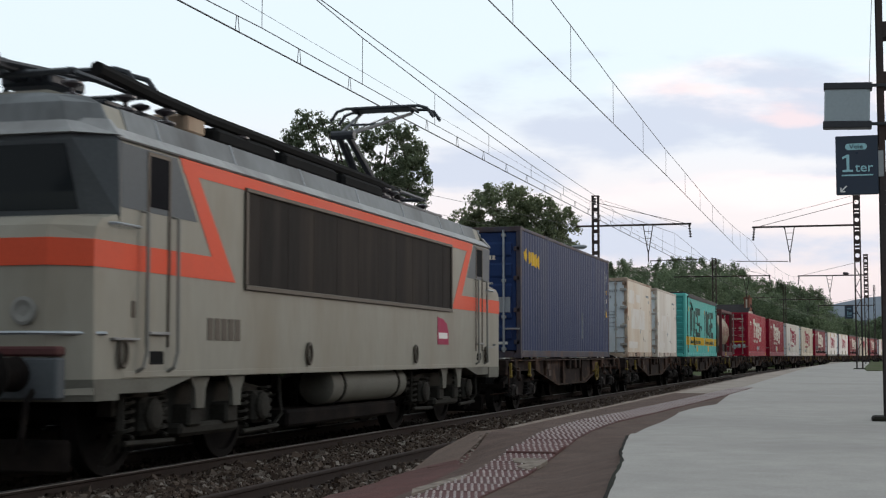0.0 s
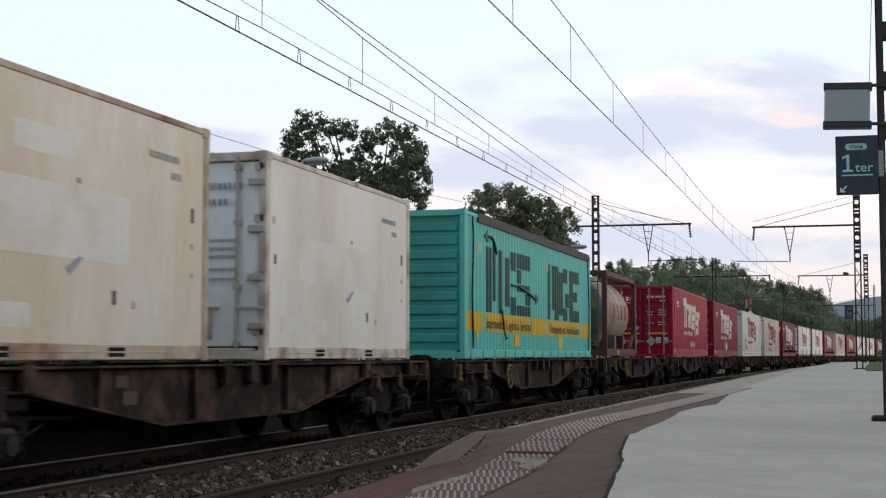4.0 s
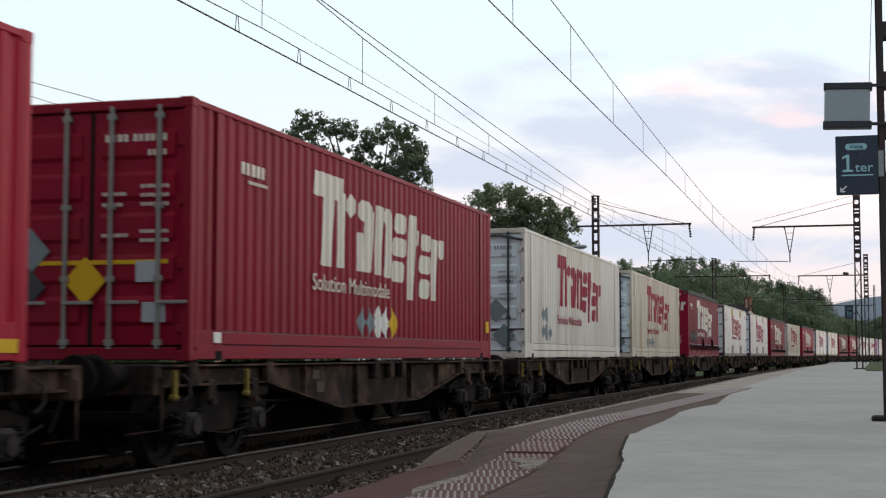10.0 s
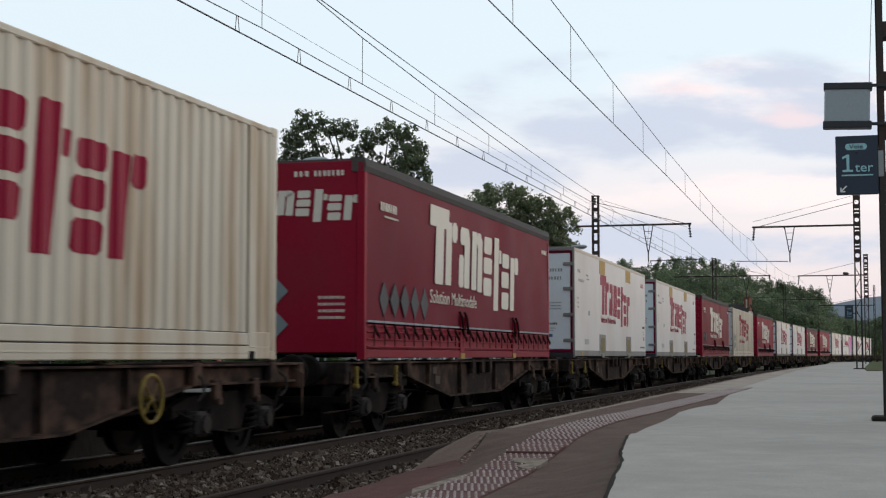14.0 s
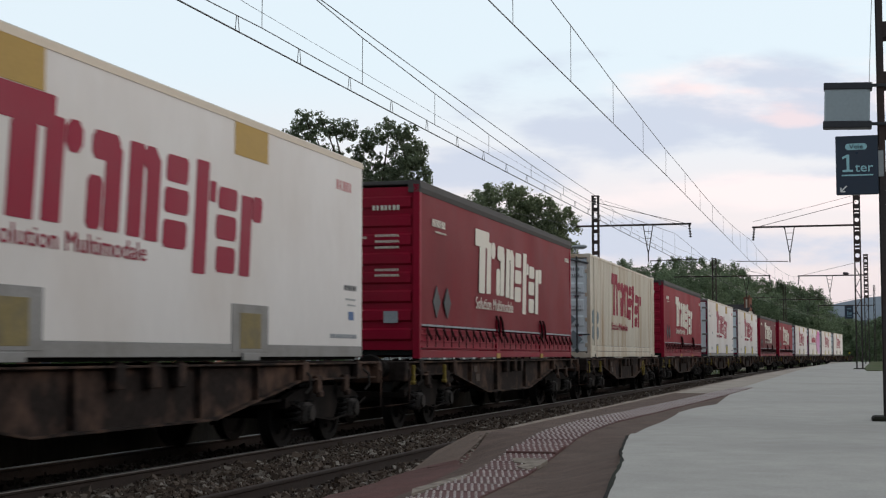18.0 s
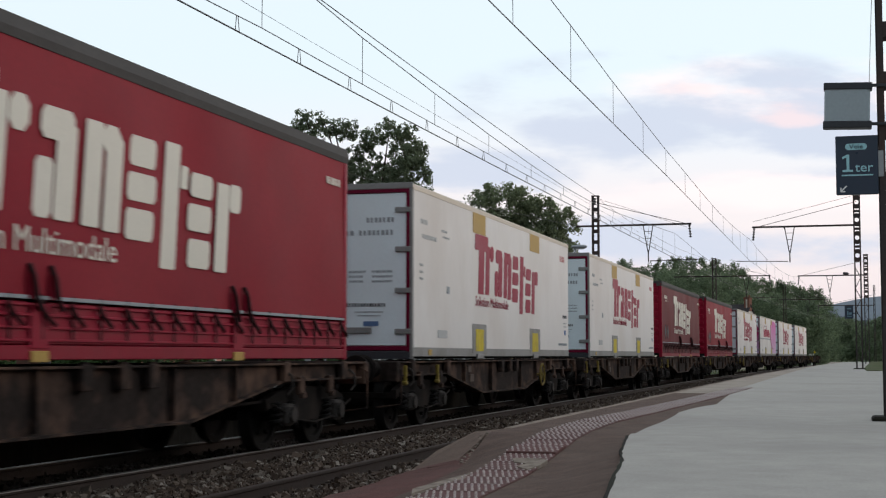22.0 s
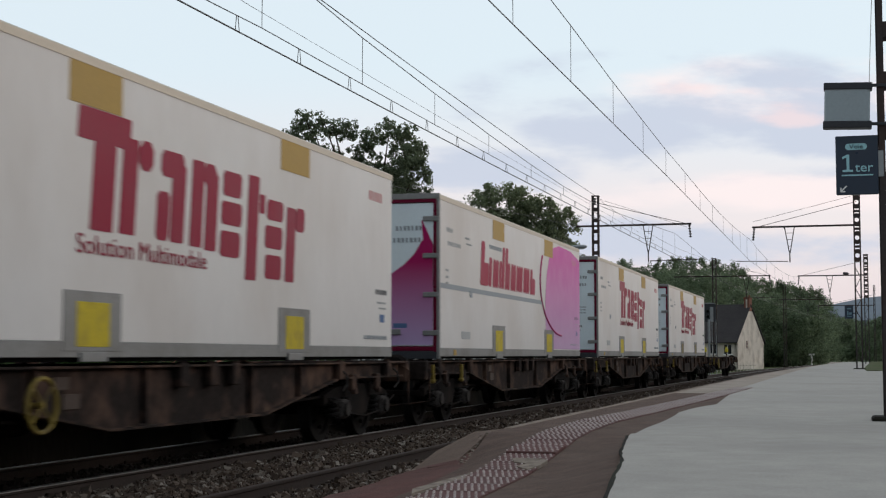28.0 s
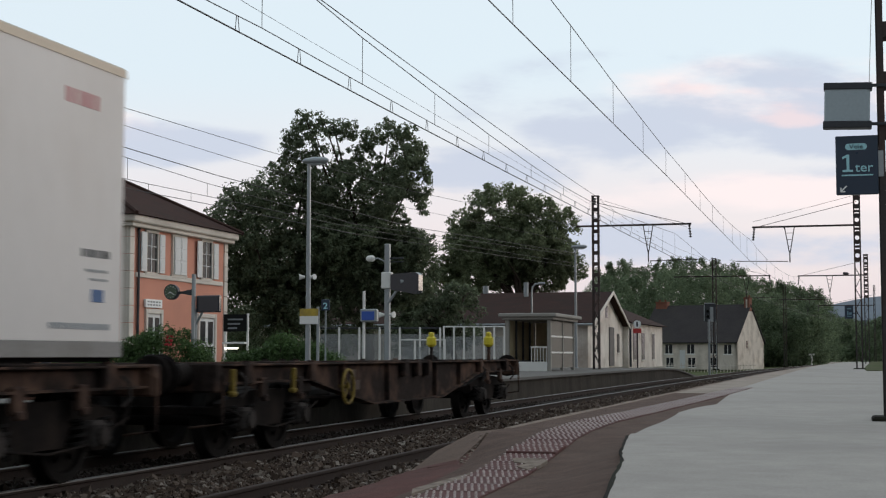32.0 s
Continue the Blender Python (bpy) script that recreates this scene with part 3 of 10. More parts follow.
def far_platform():
    pf = thing("platform_far", "low island platform with a mossy stone face", "platform", kind="structure")
    face = -9.74
    top = [(-60, 0.54), (82, 0.54), (88, 0.2), (91, -0.1)]
    s = Shape()
    vs, fs = [], []
    ys = [-60, 0, 50, 60, 70, 78, 84, 88, 93]
    for y in ys:
        off = max(0, y - BEND_Y) ** 2 / (2 * BEND_R)
        z = interp(top, y)
        vs += [(face + off, y, -0.45), (face + off - 0.04, y, z - 0.08), (-24.0, y, z - 0.08), (-24.0, y, -0.45)]
    for i in range(len(ys) - 1):
        for k in range(4):
            fs.append((i * 4 + k, i * 4 + (k + 1) % 4, i * 4 + 4 + (k + 1) % 4, i * 4 + 4 + k))
    n = (len(ys) - 1) * 4
    s.add(vs, fs + [(0, 1, 2, 3), (n + 3, n + 2, n + 1, n)])
    part("platform_face", s, M["far_face"], pf, "mossy dark platform face")
    t = Shape()
    vs, fs = [], []
    for y in ys:
        off = max(0, y - BEND_Y) ** 2 / (2 * BEND_R)
        z = interp(top, y)
        vs += [(face + off + 0.05, y, z - 0.08), (face + off + 0.05, y, z), (-24.0, y, z), (-24.0, y, z - 0.08)]
    for i in range(len(ys) - 1):
        for k in range(4):
            fs.append((i * 4 + k, i * 4 + (k + 1) % 4, i * 4 + 4 + (k + 1) % 4, i * 4 + 4 + k))
    t.add(vs, fs + [(0, 1, 2, 3), (n + 3, n + 2, n + 1, n)])
    part("platform_paving", t, M["platform_far"], pf, "dark worn asphalt paving")


far_platform()

# an unseen plain wall, added to keep low sky light from under the train
wall_east = thing("wall_east", "unseen wall added to block low sky light from the train", "wall", kind="structure")
part("wall_face", Shape().box((14.0, -60, -0.5), (14.4, 165, 4.7), 0.02), M["platform_far"], wall_east)
part("coping", Shape().box((13.93, -60, 4.7), (14.47, 165, 4.82), 0.02), M["kerb"], wall_east)


# ---- overhead line ----
def pierced_plate(w, h, r, y, z, t=0.01):
    """An upright plate with a round hole, centred on (0, y, z)."""
    vs, fs = [], []
    n = 16
    for yy in (y - t / 2, y + t / 2):
        for i in range(n):
            a = 2 * math.pi * (i + 0.5) / n
            c, q = math.cos(a), math.sin(a)
            k = min(w / 2 / abs(c), h / 2 / abs(q))
            vs += [(r * c, yy, z + r * q), (k * c, yy, z + k * q)]
    for i in range(n):
        a, b = 2 * i, 2 * ((i + 1) % n)
        m = 2 * n
        fs += [(a, a + 1, b + 1, b), (m + a, m + b, m + b + 1, m + a + 1), (a, b, m + b, m + a), (a + 1, m + a + 1, m + b + 1, b + 1)]
    return Shape().add(vs, fs)


def lattice_mast(label, x, y, z0, z1, w=0.34, depth=0.22, holes=True, heading=0.0, change=0.0, plates=0.0):
    """A riveted mast: four corner angles, batten plates or crossed bars, pierced plates above a height, a foot and a cap."""
    mast = thing("catenary_mast", label, "mast", Matrix.Translation((x, y, z0)) @ Matrix.Rotation(-heading, 4, "Z"), group="catenary masts")
    h = z1 - z0
    for sx in (-1, 1):
        for sy in (-1, 1):
            a = Shape()
            cx, cy = sx * w / 2, sy * depth / 2
            a.box((min(cx, cx - sx * 0.07), min(cy, cy - sy * 0.01), 0), (max(cx, cx - sx * 0.07), max(cy, cy - sy * 0.01), h), 0.002)
            a.box((min(cx, cx - sx * 0.01), min(cy, cy - sy * 0.07), 0), (max(cx, cx - sx * 0.01), max(cy, cy - sy * 0.07), h), 0.002)
            part("corner_angle", a, M["mast"], mast)
    if plates:
        for sy in (-1, 1):
            yy = sy * (depth / 2 - 0.016)
            for i in range(round((h - plates) / 0.87)):
                z = plates + 0.36 + i * 0.87
                part("pierced_plate", pierced_plate(w - 0.03, 0.62, 0.115, yy, z), M["mast"], mast)
                part("batten", Shape().box((-w / 2 + 0.02, yy - 0.005, z + 0.385), (w / 2 - 0.02, yy + 0.005, z + 0.485), 0.002), M["mast"], mast)
    n = int((plates or h) / 0.55)
    for i in range(n):
        z = 0.3 + i * ((plates or h) - 0.5) / n
        for sy in (-1, 1):
            b = Shape()
            yy = sy * (depth / 2 - 0.012)
            if holes or (change and z > change):
                b.box((-w / 2 + 0.02, yy - 0.005, z), (w / 2 - 0.02, yy + 0.005, z + 0.16), 0.002)
            else:
                d = 1 if i % 2 else -1
                b.rod((-d * (w / 2 - 0.04), yy, z), (d * (w / 2 - 0.04), yy, z + ((plates or h) - 0.5) / n), 0.02, 4)
            part("batten" if holes or (change and z > change) else "lacing_bar", b, M["mast"], mast)
    part("foot_plate", Shape().box((-w / 2 - 0.12, -depth / 2 - 0.12, -0.04), (w / 2 + 0.12, depth / 2 + 0.12, 0.05), 0.02), M["platform_wall"], mast, "dark concrete footing")
    part("cap", Shape().box((-w / 2 - 0.02, -depth / 2 - 0.02, h), (w / 2 + 0.02, depth / 2 + 0.02, h + 0.03), 0.005), M["mast"], mast)
    return mast


def insulators(s, p, d, n=4, r=0.075):
    """A string of ribbed discs from p along d."""
    d = Vector(d).normalized()
    prof = []
    for i in range(n):
        prof += [(i * 0.13, 0.025), (i * 0.13 + 0.04, r), (i * 0.13 + 0.06, r), (i * 0.13 + 0.09, 0.03)]
    return s.lathe(prof, p, d, 10)


def cantilever(mast, z_arm, reach, drop, v_at, back=0.0):
    """A horizontal arm towards reach (metres along x), with a hanging V and a registration bar at v_at."""
    sg = 1 if reach > 0 else -1
    arm = part("cantilever", Shape().box((min(-back * sg, reach), -0.04, z_arm - 0.045), (max(-back * sg, reach), 0.04, z_arm + 0.045), 0.008), M["mast"], mast, "long steel cantilever arm")
    st = Shape()
    st.rod((0, 0, z_arm + 1.15), (reach * 0.92, 0, z_arm + 0.05), 0.014, 5)
    part("stay", st, M["mast"], arm)
    v = Shape()
    v.rod((v_at - 0.24, 0, z_arm), (v_at - 0.02, 0, z_arm - drop * 0.75), 0.025, 6)
    v.rod((v_at + 0.24, 0, z_arm), (v_at + 0.02, 0, z_arm - drop * 0.75), 0.025, 6)
    for k in (0.25, 0.5, 0.75):
        e = 0.24 * (1 - k)
        v.rod((v_at - e, 0, z_arm - drop * 0.75 * k), (v_at + e, 0, z_arm - drop * 0.75 * k), 0.015, 4)
    v.rod((v_at, 0, z_arm - drop * 0.7), (v_at, 0, z_arm - drop - 0.05), 0.03, 6)
    part("hanger", v, M["mast"], arm, "narrow V-shaped steel hanger")
    part("registration_bar", Shape().rod((v_at + 0.1 * sg, 0, z_arm - drop), (v_at + 2.6 * sg, 0, z_arm - drop + 0.05), 0.02, 6), M["mast"], arm)
    ins = Shape()
    insulators(ins, (reach - 0.1 * sg, 0, z_arm - 0.05), (0.1 * sg, 0, -1), 5, 0.07)
    part("insulator", ins, M["insulator"], arm, "dark ribbed insulator string", smooth=True)
    return arm


mast_a = lattice_mast("tall dark riveted steel mast on the near platform", 0.53, 15.5, PZ, 9.4, 0.36, 0.26)
mast_b = lattice_mast("dark riveted steel catenary mast beside the platform path", 0.58, 72.8, PZ, 9.0, 0.34, 0.30, holes=False, plates=5.15)
cantilever(mast_b, 7.0, -5.0, 1.72, -3.2)
mast_c = lattice_mast("slender steel catenary mast further down the line", 1.54, 117.7, PZ - 0.1, 9.1, 0.36, 0.30, holes=False, plates=5.2)
arm_c = cantilever(mast_c, 7.05, -5.2, 1.72, -2.75)
part("insulator", Shape().lathe([(0, 0.03), (0.05, 0.11), (0.30, 0.12), (0.50, 0.03)], (-1.75, 0, 7.22), (1, 0, -0.12), 10), M["insulator"], arm_c, "stout dark insulator on the arm", smooth=True)
mast_e = lattice_mast("distant steel catenary mast", 2.98, 165.0, 0.2, 8.85, 0.22, 0.20, holes=False)
cantilever(mast_e, 6.5, -6.0, 1.2, -2.6)
mast_d = lattice_mast("dark laced steel catenary mast on the island platform", -11.68, 69.4, 0.5, 8.95, 0.34, 0.30, holes=False, change=3.6)
cantilever(mast_d, 7.0, 4.62, 1.75, 2.55, back=0.95)
mast_f = lattice_mast("dark laced steel catenary mast beyond the island platform", -10.1, 116.6, 0.1, 8.92, 0.34, 0.30, holes=False)
cantilever(mast_f, 7.4, 4.4, 1.75, 2.5, back=3.2)
mast_g = lattice_mast("distant laced catenary mast", -6.6, 165.0, 0.0, 8.9, 0.34, 0.30, holes=False)
cantilever(mast_g, 7.4, 4.4, 1.75, 2.5, back=0.6)
for mst in (mast_d, mast_f):
    ins = Shape()
    insulators(ins, (0.0, -0.2, 8.0), (0, 0, 1), 3, 0.1)
    part("insulator", ins, M["insulator"], mst, "dark post insulator", smooth=True)


def catenary(label, group_x, z_rows, r=0.009, droppers=None, name="overhead_wire"):
    """One wire through the points (x, y, z); droppers: list of (y, z_low, z_high)."""
    pts = []
    for (xa, ya, za), (xb, yb, zb) in zip(z_rows, z_rows[1:]):
        n = max(1, int(abs(yb - ya) / 6))
        for i in range(n):
            t = i / n
            pts.append((xa + (xb - xa) * t, ya + (yb - ya) * t, za + (zb - za) * t))
    pts.append(z_rows[-1])
    return pts


def overhead(label, wires, droppers):
    ob = thing("overhead_line", label, "overhead line")
    for name, rows, r in wires:
        part(name, Shape().tube(catenary("", 0, rows), r, 5), M["wire"], ob, fix=False)
    for x0, y, za, zb, x1 in droppers:
        part("dropper", Shape().rod((x0, y, za), (x1, y, zb), 0.006, 4), M["wire"], ob, fix=False)
    return ob


def sag(a, b, za, zb, low, n=10):
    """Points of a hanging wire between two supports (x, y)."""
    rows = []
    for i in range(n + 1):
        t = i / n
        z = za + (zb - za) * t - 4 * low * t * (1 - t)
        rows.append((a[0] + (b[0] - a[0]) * t, a[1] + (b[1] - a[1]) * t, z))
    return rows


def z_on(rows, y):
    return float(np.interp(y, [p[1] for p in rows], [p[2] for p in rows])), float(np.interp(y, [p[1] for p in rows], [p[0] for p in rows]))


# main line: contact wires, auxiliary wire and messenger
con = [(-8.06, -60, 5.65), (-8.06, 16.4, 5.70), (-8.06, 25.2, 5.72), (-8.06, 35, 5.76), (-8.06, 42.4, 5.80), (-8.06, 53.7, 5.85), (-7.9, 70.1, 5.87), (-6.9, 117, 5.82), (-4.6, 165, 5.82), (0.5, 230, 5.82)]
aux = [(-8.06, -60, 5.85), (-8.06, 17.2, 5.90), (-8.06, 19.1, 5.94), (-8.06, 28.2, 5.94), (-8.06, 37.6, 5.97), (-8.06, 53.7, 6.02), (-7.9, 70.1, 6.05), (-6.9, 117, 5.97), (-4.6, 165, 5.97), (0.5, 230, 5.97)]
mes = sag((-8.06, -45), (-8.06, 14), 7.4, 7.4, 0.6) + [(-8.06, 14.6, 7.40), (-8.06, 18.0, 7.12), (-8.06, 21.3, 6.89), (-8.06, 23.6, 6.76), (-8.06, 28.1, 6.59), (-8.06, 32.8, 6.43), (-8.06, 37.6, 6.31), (-8.06, 42.2, 6.25), (-8.06, 47, 6.28), (-8.0, 52, 6.40), (-7.95, 58, 6.62), (-7.9, 64, 6.85), (-7.9, 70.1, 7.10)] + sag((-7.85, 70.4), (-6.9, 117), 7.1, 7.3, 0.6)[1:] + sag((-6.9, 117.2), (-4.6, 165), 7.3, 7.3, 0.6)[1:]
drops = []
for y in np.arange(11.15, 66, 2.35):
    (za, xa), (zb, xb) = z_on(con, y), z_on(aux, y)
    drops.append((xa - 0.02, y, za, zb, xb))
    drops.append((xa + 0.02, y + 0.05, za, zb, xb))
for y in (14.5, 19.1, 23.6, 28.2, 32.85, 37.6, 42.2, 46.8, 51.5, 56, 60.6, 65.2, 69.8, 76, 83, 90, 97, 104, 111):
    (za, xa), (zb, xb) = z_on(aux, y), z_on(mes, y)
    drops.append((xa, y, za, zb, xb))
overhead("compound overhead line above the main track", [("contact_wire", con, 0.012), ("auxiliary_wire", aux, 0.008), ("messenger_wire", mes, 0.009)], drops)
# platform track
con2 = [(-4.5, -60, 5.93), (-4.5, 18.3, 5.93), (-4.5, 29.1, 5.93), (-4.5, 38, 5.95), (-4.5, 47.3, 5.92), (-4.5, 60, 5.88), (-4.5, 72, 5.84), (-3.6, 117, 5.9), (-1.4, 165, 5.9)]
mes2 = sag((-4.5, -42), (-4.5, 15.2), 7.4, 7.35, 0.5) + [(-4.5, 15.8, 7.32), (-4.5, 19.8, 7.08), (-4.5, 22.6, 6.95), (-4.5, 24.2, 6.92), (-4.5, 28.8, 6.79), (-4.5, 33.3, 6.70), (-4.5, 37.8, 6.62), (-4.5, 42.4, 6.60), (-4.5, 47, 6.55), (-4.5, 54, 6.52), (-4.5, 62, 6.62), (-4.5, 72, 6.9)] + sag((-4.5, 72.3), (-3.6, 117), 6.9, 7.4, 0.5) + sag((-3.6, 117.3), (-1.4, 165), 7.4, 7.4, 0.6)
drops2 = []
for y in (15.3, 19.8, 24.3, 29.0, 33.5, 37.9, 42.6, 47.1, 51.6, 56.2, 60.8, 65.4, 70, 76, 83, 90, 97, 104, 111):
    (za, xa), (zb, xb) = z_on(con2, y), z_on(mes2, y)
    drops2.append((xa, y, za, zb, xb))
overhead("simple overhead line above the platform track", [("contact_wire", con2, 0.010), ("messenger_wire", mes2, 0.008)], drops2)
# feeder and the anchored wires that run off to the station side
overhead("thin feeder cables strung between the masts", [("feeder_cable", sag((-8.72, 9.6), (-11.65, 69.4), 7.72, 8.95, 0.12, 12), 0.011), ("feeder_cable", sag((-8.9, 12), (-8.9, 69.8), 6.70, 6.75, 0.05, 10), 0.004), ("feeder_cable", [(-11.6, 69.5, 8.85), (-7.4, 70.6, 7.45)], 0.008),
         ("feeder_cable", sag((-11.6, 69.6), (-10.1, 116.6), 8.85, 8.8, 0.5), 0.008)], [])
W_X = -15.8
left_w = [[(W_X, 18, 6.48), (W_X, 24.4, 6.70), (W_X, 29.2, 6.86), (W_X, 37.8, 7.02), (-15.2, 50, 7.2), (-12.6, 69.3, 7.5)],
          [(W_X, 18, 6.42), (W_X, 29.9, 6.46), (W_X, 36.2, 6.49), (-15.2, 50, 6.55), (-12.6, 69.3, 6.7)],
          [(W_X, 18, 6.14), (W_X, 24.5, 6.02), (W_X, 29.2, 5.96), (W_X, 34.6, 5.92), (-15.3, 50, 5.9), (-12.2, 69.3, 6.1)],
          [(W_X, 18, 6.02), (W_X, 24.5, 5.85), (W_X, 29.7, 5.73), (W_X, 33.9, 5.64), (-15.6, 45, 5.55), (-12.2, 69.3, 6.0)],
          [(W_X, 18, 5.16), (W_X, 24.5, 5.20), (W_X, 30.6, 5.25), (W_X, 34.0, 5.31), (-15.6, 45, 5.42), (-12.2, 69.3, 5.6)],
          [(W_X, 18, 5.02), (W_X, 25.7, 5.02), (W_X, 30.9, 5.05), (W_X, 33.4, 5.10), (-15.6, 45, 5.22), (-12.2, 69.3, 5.45)]]
overhead("overhead line over the station-side track", [("feeder_cable", left_w[0], 0.008), ("feeder_cable", left_w[1], 0.007), ("feeder_cable", left_w[2], 0.011), ("messenger_wire", left_w[3], 0.008), ("auxiliary_wire", left_w[4], 0.008), ("contact_wire", left_w[5], 0.009)],
         [(W_X, y, z_on(left_w[4], y)[0], z_on(left_w[a], y)[0], W_X) for y, a in ((21.5, 3), (25.5, 3), (26.85, 2), (29.66, 3), (33.95, 3), (38.2, 3))] + [(W_X, y, z_on(left_w[5], y)[0], z_on(left_w[4], y)[0], W_X) for y in (24.2, 26.5, 30.7, 33.0, 35.4)])

# signs and screen on the near mast
sign = thing("platform_sign", "dark blue platform sign with pale lettering on a steel bracket", "sign", Matrix.Translation((0, 15.38, 0)))
part("panel", Shape().box((-0.075, -0.03, 2.87), (0.345, 0.03, 3.48), 0.008), M["sign_blue"], sign)
pill = Shape()
pill.prism([(0.13 + 0.075 * (1 if c > 0 else -1) + 0.034 * math.cos(t), 3.365 + 0.034 * math.sin(t)) for t in [2 * math.pi * i / 20 for i in range(20)] for c in [math.cos(t)]], "xz", -0.034, -0.03)
part("pill", pill, M["sign_cyan"], sign, "pale rounded label")
lettering("word", "Voie", 0.062, M["sign_blue"], sign, on_front(0.062, -0.0365, 3.345), 0.135)
digit = [(-0.01, 3.105), (0.095, 3.105), (0.095, 3.127), (0.061, 3.127), (0.061, 3.285), (0.036, 3.285), (-0.012, 3.258), (-0.006, 3.238), (0.032, 3.255), (0.032, 3.127), (-0.01, 3.127)]
part("digit", Shape().prism(digit, "xz", -0.036, -0.03), M["sign_cyan"], sign, "pale numeral 1")
lettering("word", "ter", 0.135, M["sign_cyan"], sign, on_front(0.115, -0.0335, 3.105), 0.18, bold=0.004)
part("underline", Shape().box((-0.02, -0.036, 3.062), (0.295, -0.03, 3.076), 0.001), M["sign_cyan"], sign)
ar = Shape()
ar.prism([(-0.035, 2.895), (0.015, 2.895), (0.015, 2.908), (-0.013, 2.908), (0.035, 2.955), (0.025, 2.965), (-0.022, 2.918), (-0.022, 2.945), (-0.035, 2.945)], "xz", -0.034, -0.03)
part("arrow", ar, M["sign_white"], sign, "small white arrow")
br = Shape().box((0.345, -0.02, 3.05), (0.40, 0.02, 3.32), 0.004)
part("bracket", br, M["galv"], sign)
scr = thing("information_screen", "grey back of a hanging information screen on dark brackets", "screen", Matrix.Translation((-0.12, 15.36, 0)) @ Matrix.Rotation(radians(2), 4, "Y"))
part("screen_back", Shape().box((-0.19, -0.07, 3.57), (0.265, 0.07, 4.0), 0.02), M["screen_face"], scr)
for z in (3.56, 3.96):
    part("rail", Shape().box((-0.20, -0.085, z), (0.285, 0.085, z + 0.07), 0.008), M["dark_metal"], scr)
    part("bracket", Shape().box((0.27, -0.02, z + 0.035), (0.62, 0.02, z + 0.065), 0.004), M["dark_metal"], scr)
P_MARK = surf("faded_blue_lettering", (0.13, 0.24, 0.30), 0.5, var=0.05)
board = thing("platform_sign", "small dark blue sign with pale lettering on a platform mast", "sign", Matrix.Translation((0.0, 72.0, 0)))
part("panel", Shape().box((-0.075, -0.04, 2.97), (0.325, 0.04, 3.59), 0.01), M["sign_blue"], board)
for x0, x1, z0, z1 in ((0.03, 0.22, 3.42, 3.48), (0.04, 0.10, 3.14, 3.34), (0.13, 0.25, 3.16, 3.27), (0.03, 0.26, 3.07, 3.10)):
    part("text_bar", Shape().box((x0, -0.046, z0), (x1, -0.04, z1), 0.002), P_MARK, board)
part("bracket", Shape().box((0.325, -0.02, 3.2), (0.55, 0.02, 3.26), 0.004).box((0.50, -0.02, 3.2), (0.55, 0.70, 3.26), 0.004), M["dark_metal"], board)
wire_guy = thing("guy_wire", "thin guy wire on the near mast", "wire")
part("cable", Shape().tube([(0.272, 15.4, 3.976), (0.354, 15.4, 5.701)], 0.004, 4), M["wire"], wire_guy)
stay = thing("guy_wire", "slanting stay wire of the platform mast", "wire")
part("cable", Shape().tube([(-4.3, 71.4, 7.7), (0.3, 72.7, 8.95)], 0.012, 4), M["wire"], stay)


# ---- the station side ----
B = {}
B["pink"] = surf("salmon_pink_render", (0.58, 0.27, 0.195), 0.85, var=0.07, scale=0.5, fine=20, dirt=(0.36, 0.19, 0.15), dirt_amount=0.35, bump=0.2, bscale=60)
B["quoin"] = surf("pale_dressed_stone", (0.66, 0.61, 0.55), 0.85, var=0.10, scale=1.5, dirt=(0.36, 0.32, 0.28), dirt_amount=0.4, bump=0.2, bscale=40, obj_var=0.15)
B["roof_tile"] = surf("brown_roof_tiles", (0.052, 0.030, 0.026), 0.92, var=0.25, scale=1.2, fine=8, streak=(1, 1, 3), dirt=(0.032, 0.027, 0.025), dirt_amount=0.5, bump=0.6, bscale=9)
B["slate"] = surf("grey_brown_slate_roof", (0.050, 0.045, 0.046), 0.9, var=0.2, scale=0.8, fine=6, dirt=(0.06, 0.055, 0.05), dirt_amount=0.5, bump=0.5, bscale=8)
B["limewash"] = surf("weathered_limewash", (0.64, 0.58, 0.51), 0.9, var=0.14, scale=0.8, fine=9, dirt=(0.33, 0.28, 0.23), dirt_amount=0.7, dirt_scale=0.9, bump=0.3, bscale=20)
B["render"] = surf("stained_cream_render", (0.70, 0.64, 0.58), 0.9, var=0.16, scale=0.9, fine=12, dirt=(0.34, 0.27, 0.22), dirt_amount=0.75, dirt_scale=0.7, bump=0.3, bscale=30)
B["shutter"] = surf("pale_grey_shutter_paint", (0.60, 0.61, 0.61), 0.6, var=0.06)
B["pane"] = glass_mat("window_glass", (0.018, 0.02, 0.024), 0.16)
B["pane"].node_tree.nodes["Principled BSDF"].inputs["Specular IOR Level"].default_value = 0.25
B["wood_dark"] = surf("dark_door_wood", (0.05, 0.045, 0.045), 0.6, var=0.2)
B["brick"] = surf("red_chimney_brick", (0.20, 0.085, 0.058), 0.85, var=0.2, scale=4)
B["bark"] = surf("dark_bark", (0.055, 0.042, 0.034), 0.95, var=0.3, scale=4, fine=30, bump=0.6)
# blue-grey of the far haze is mixed into the hill's colour
B["hill"] = surf("haze_toned_wooded_hill", (0.16, 0.185, 0.215), 0.95, var=0.15, scale=0.01, fine=0.05)
B["side_panel"] = surf("dull_beige_panel", (0.21, 0.185, 0.155), 0.6, var=0.15, scale=1.5)
B["panel"] = surf("frosted_fence_panel", (0.36, 0.38, 0.38), 0.5, var=0.08)
B["mesh_panel"] = surf("fine_wire_mesh_panel", (0.30, 0.31, 0.31), 0.6, var=0.1)
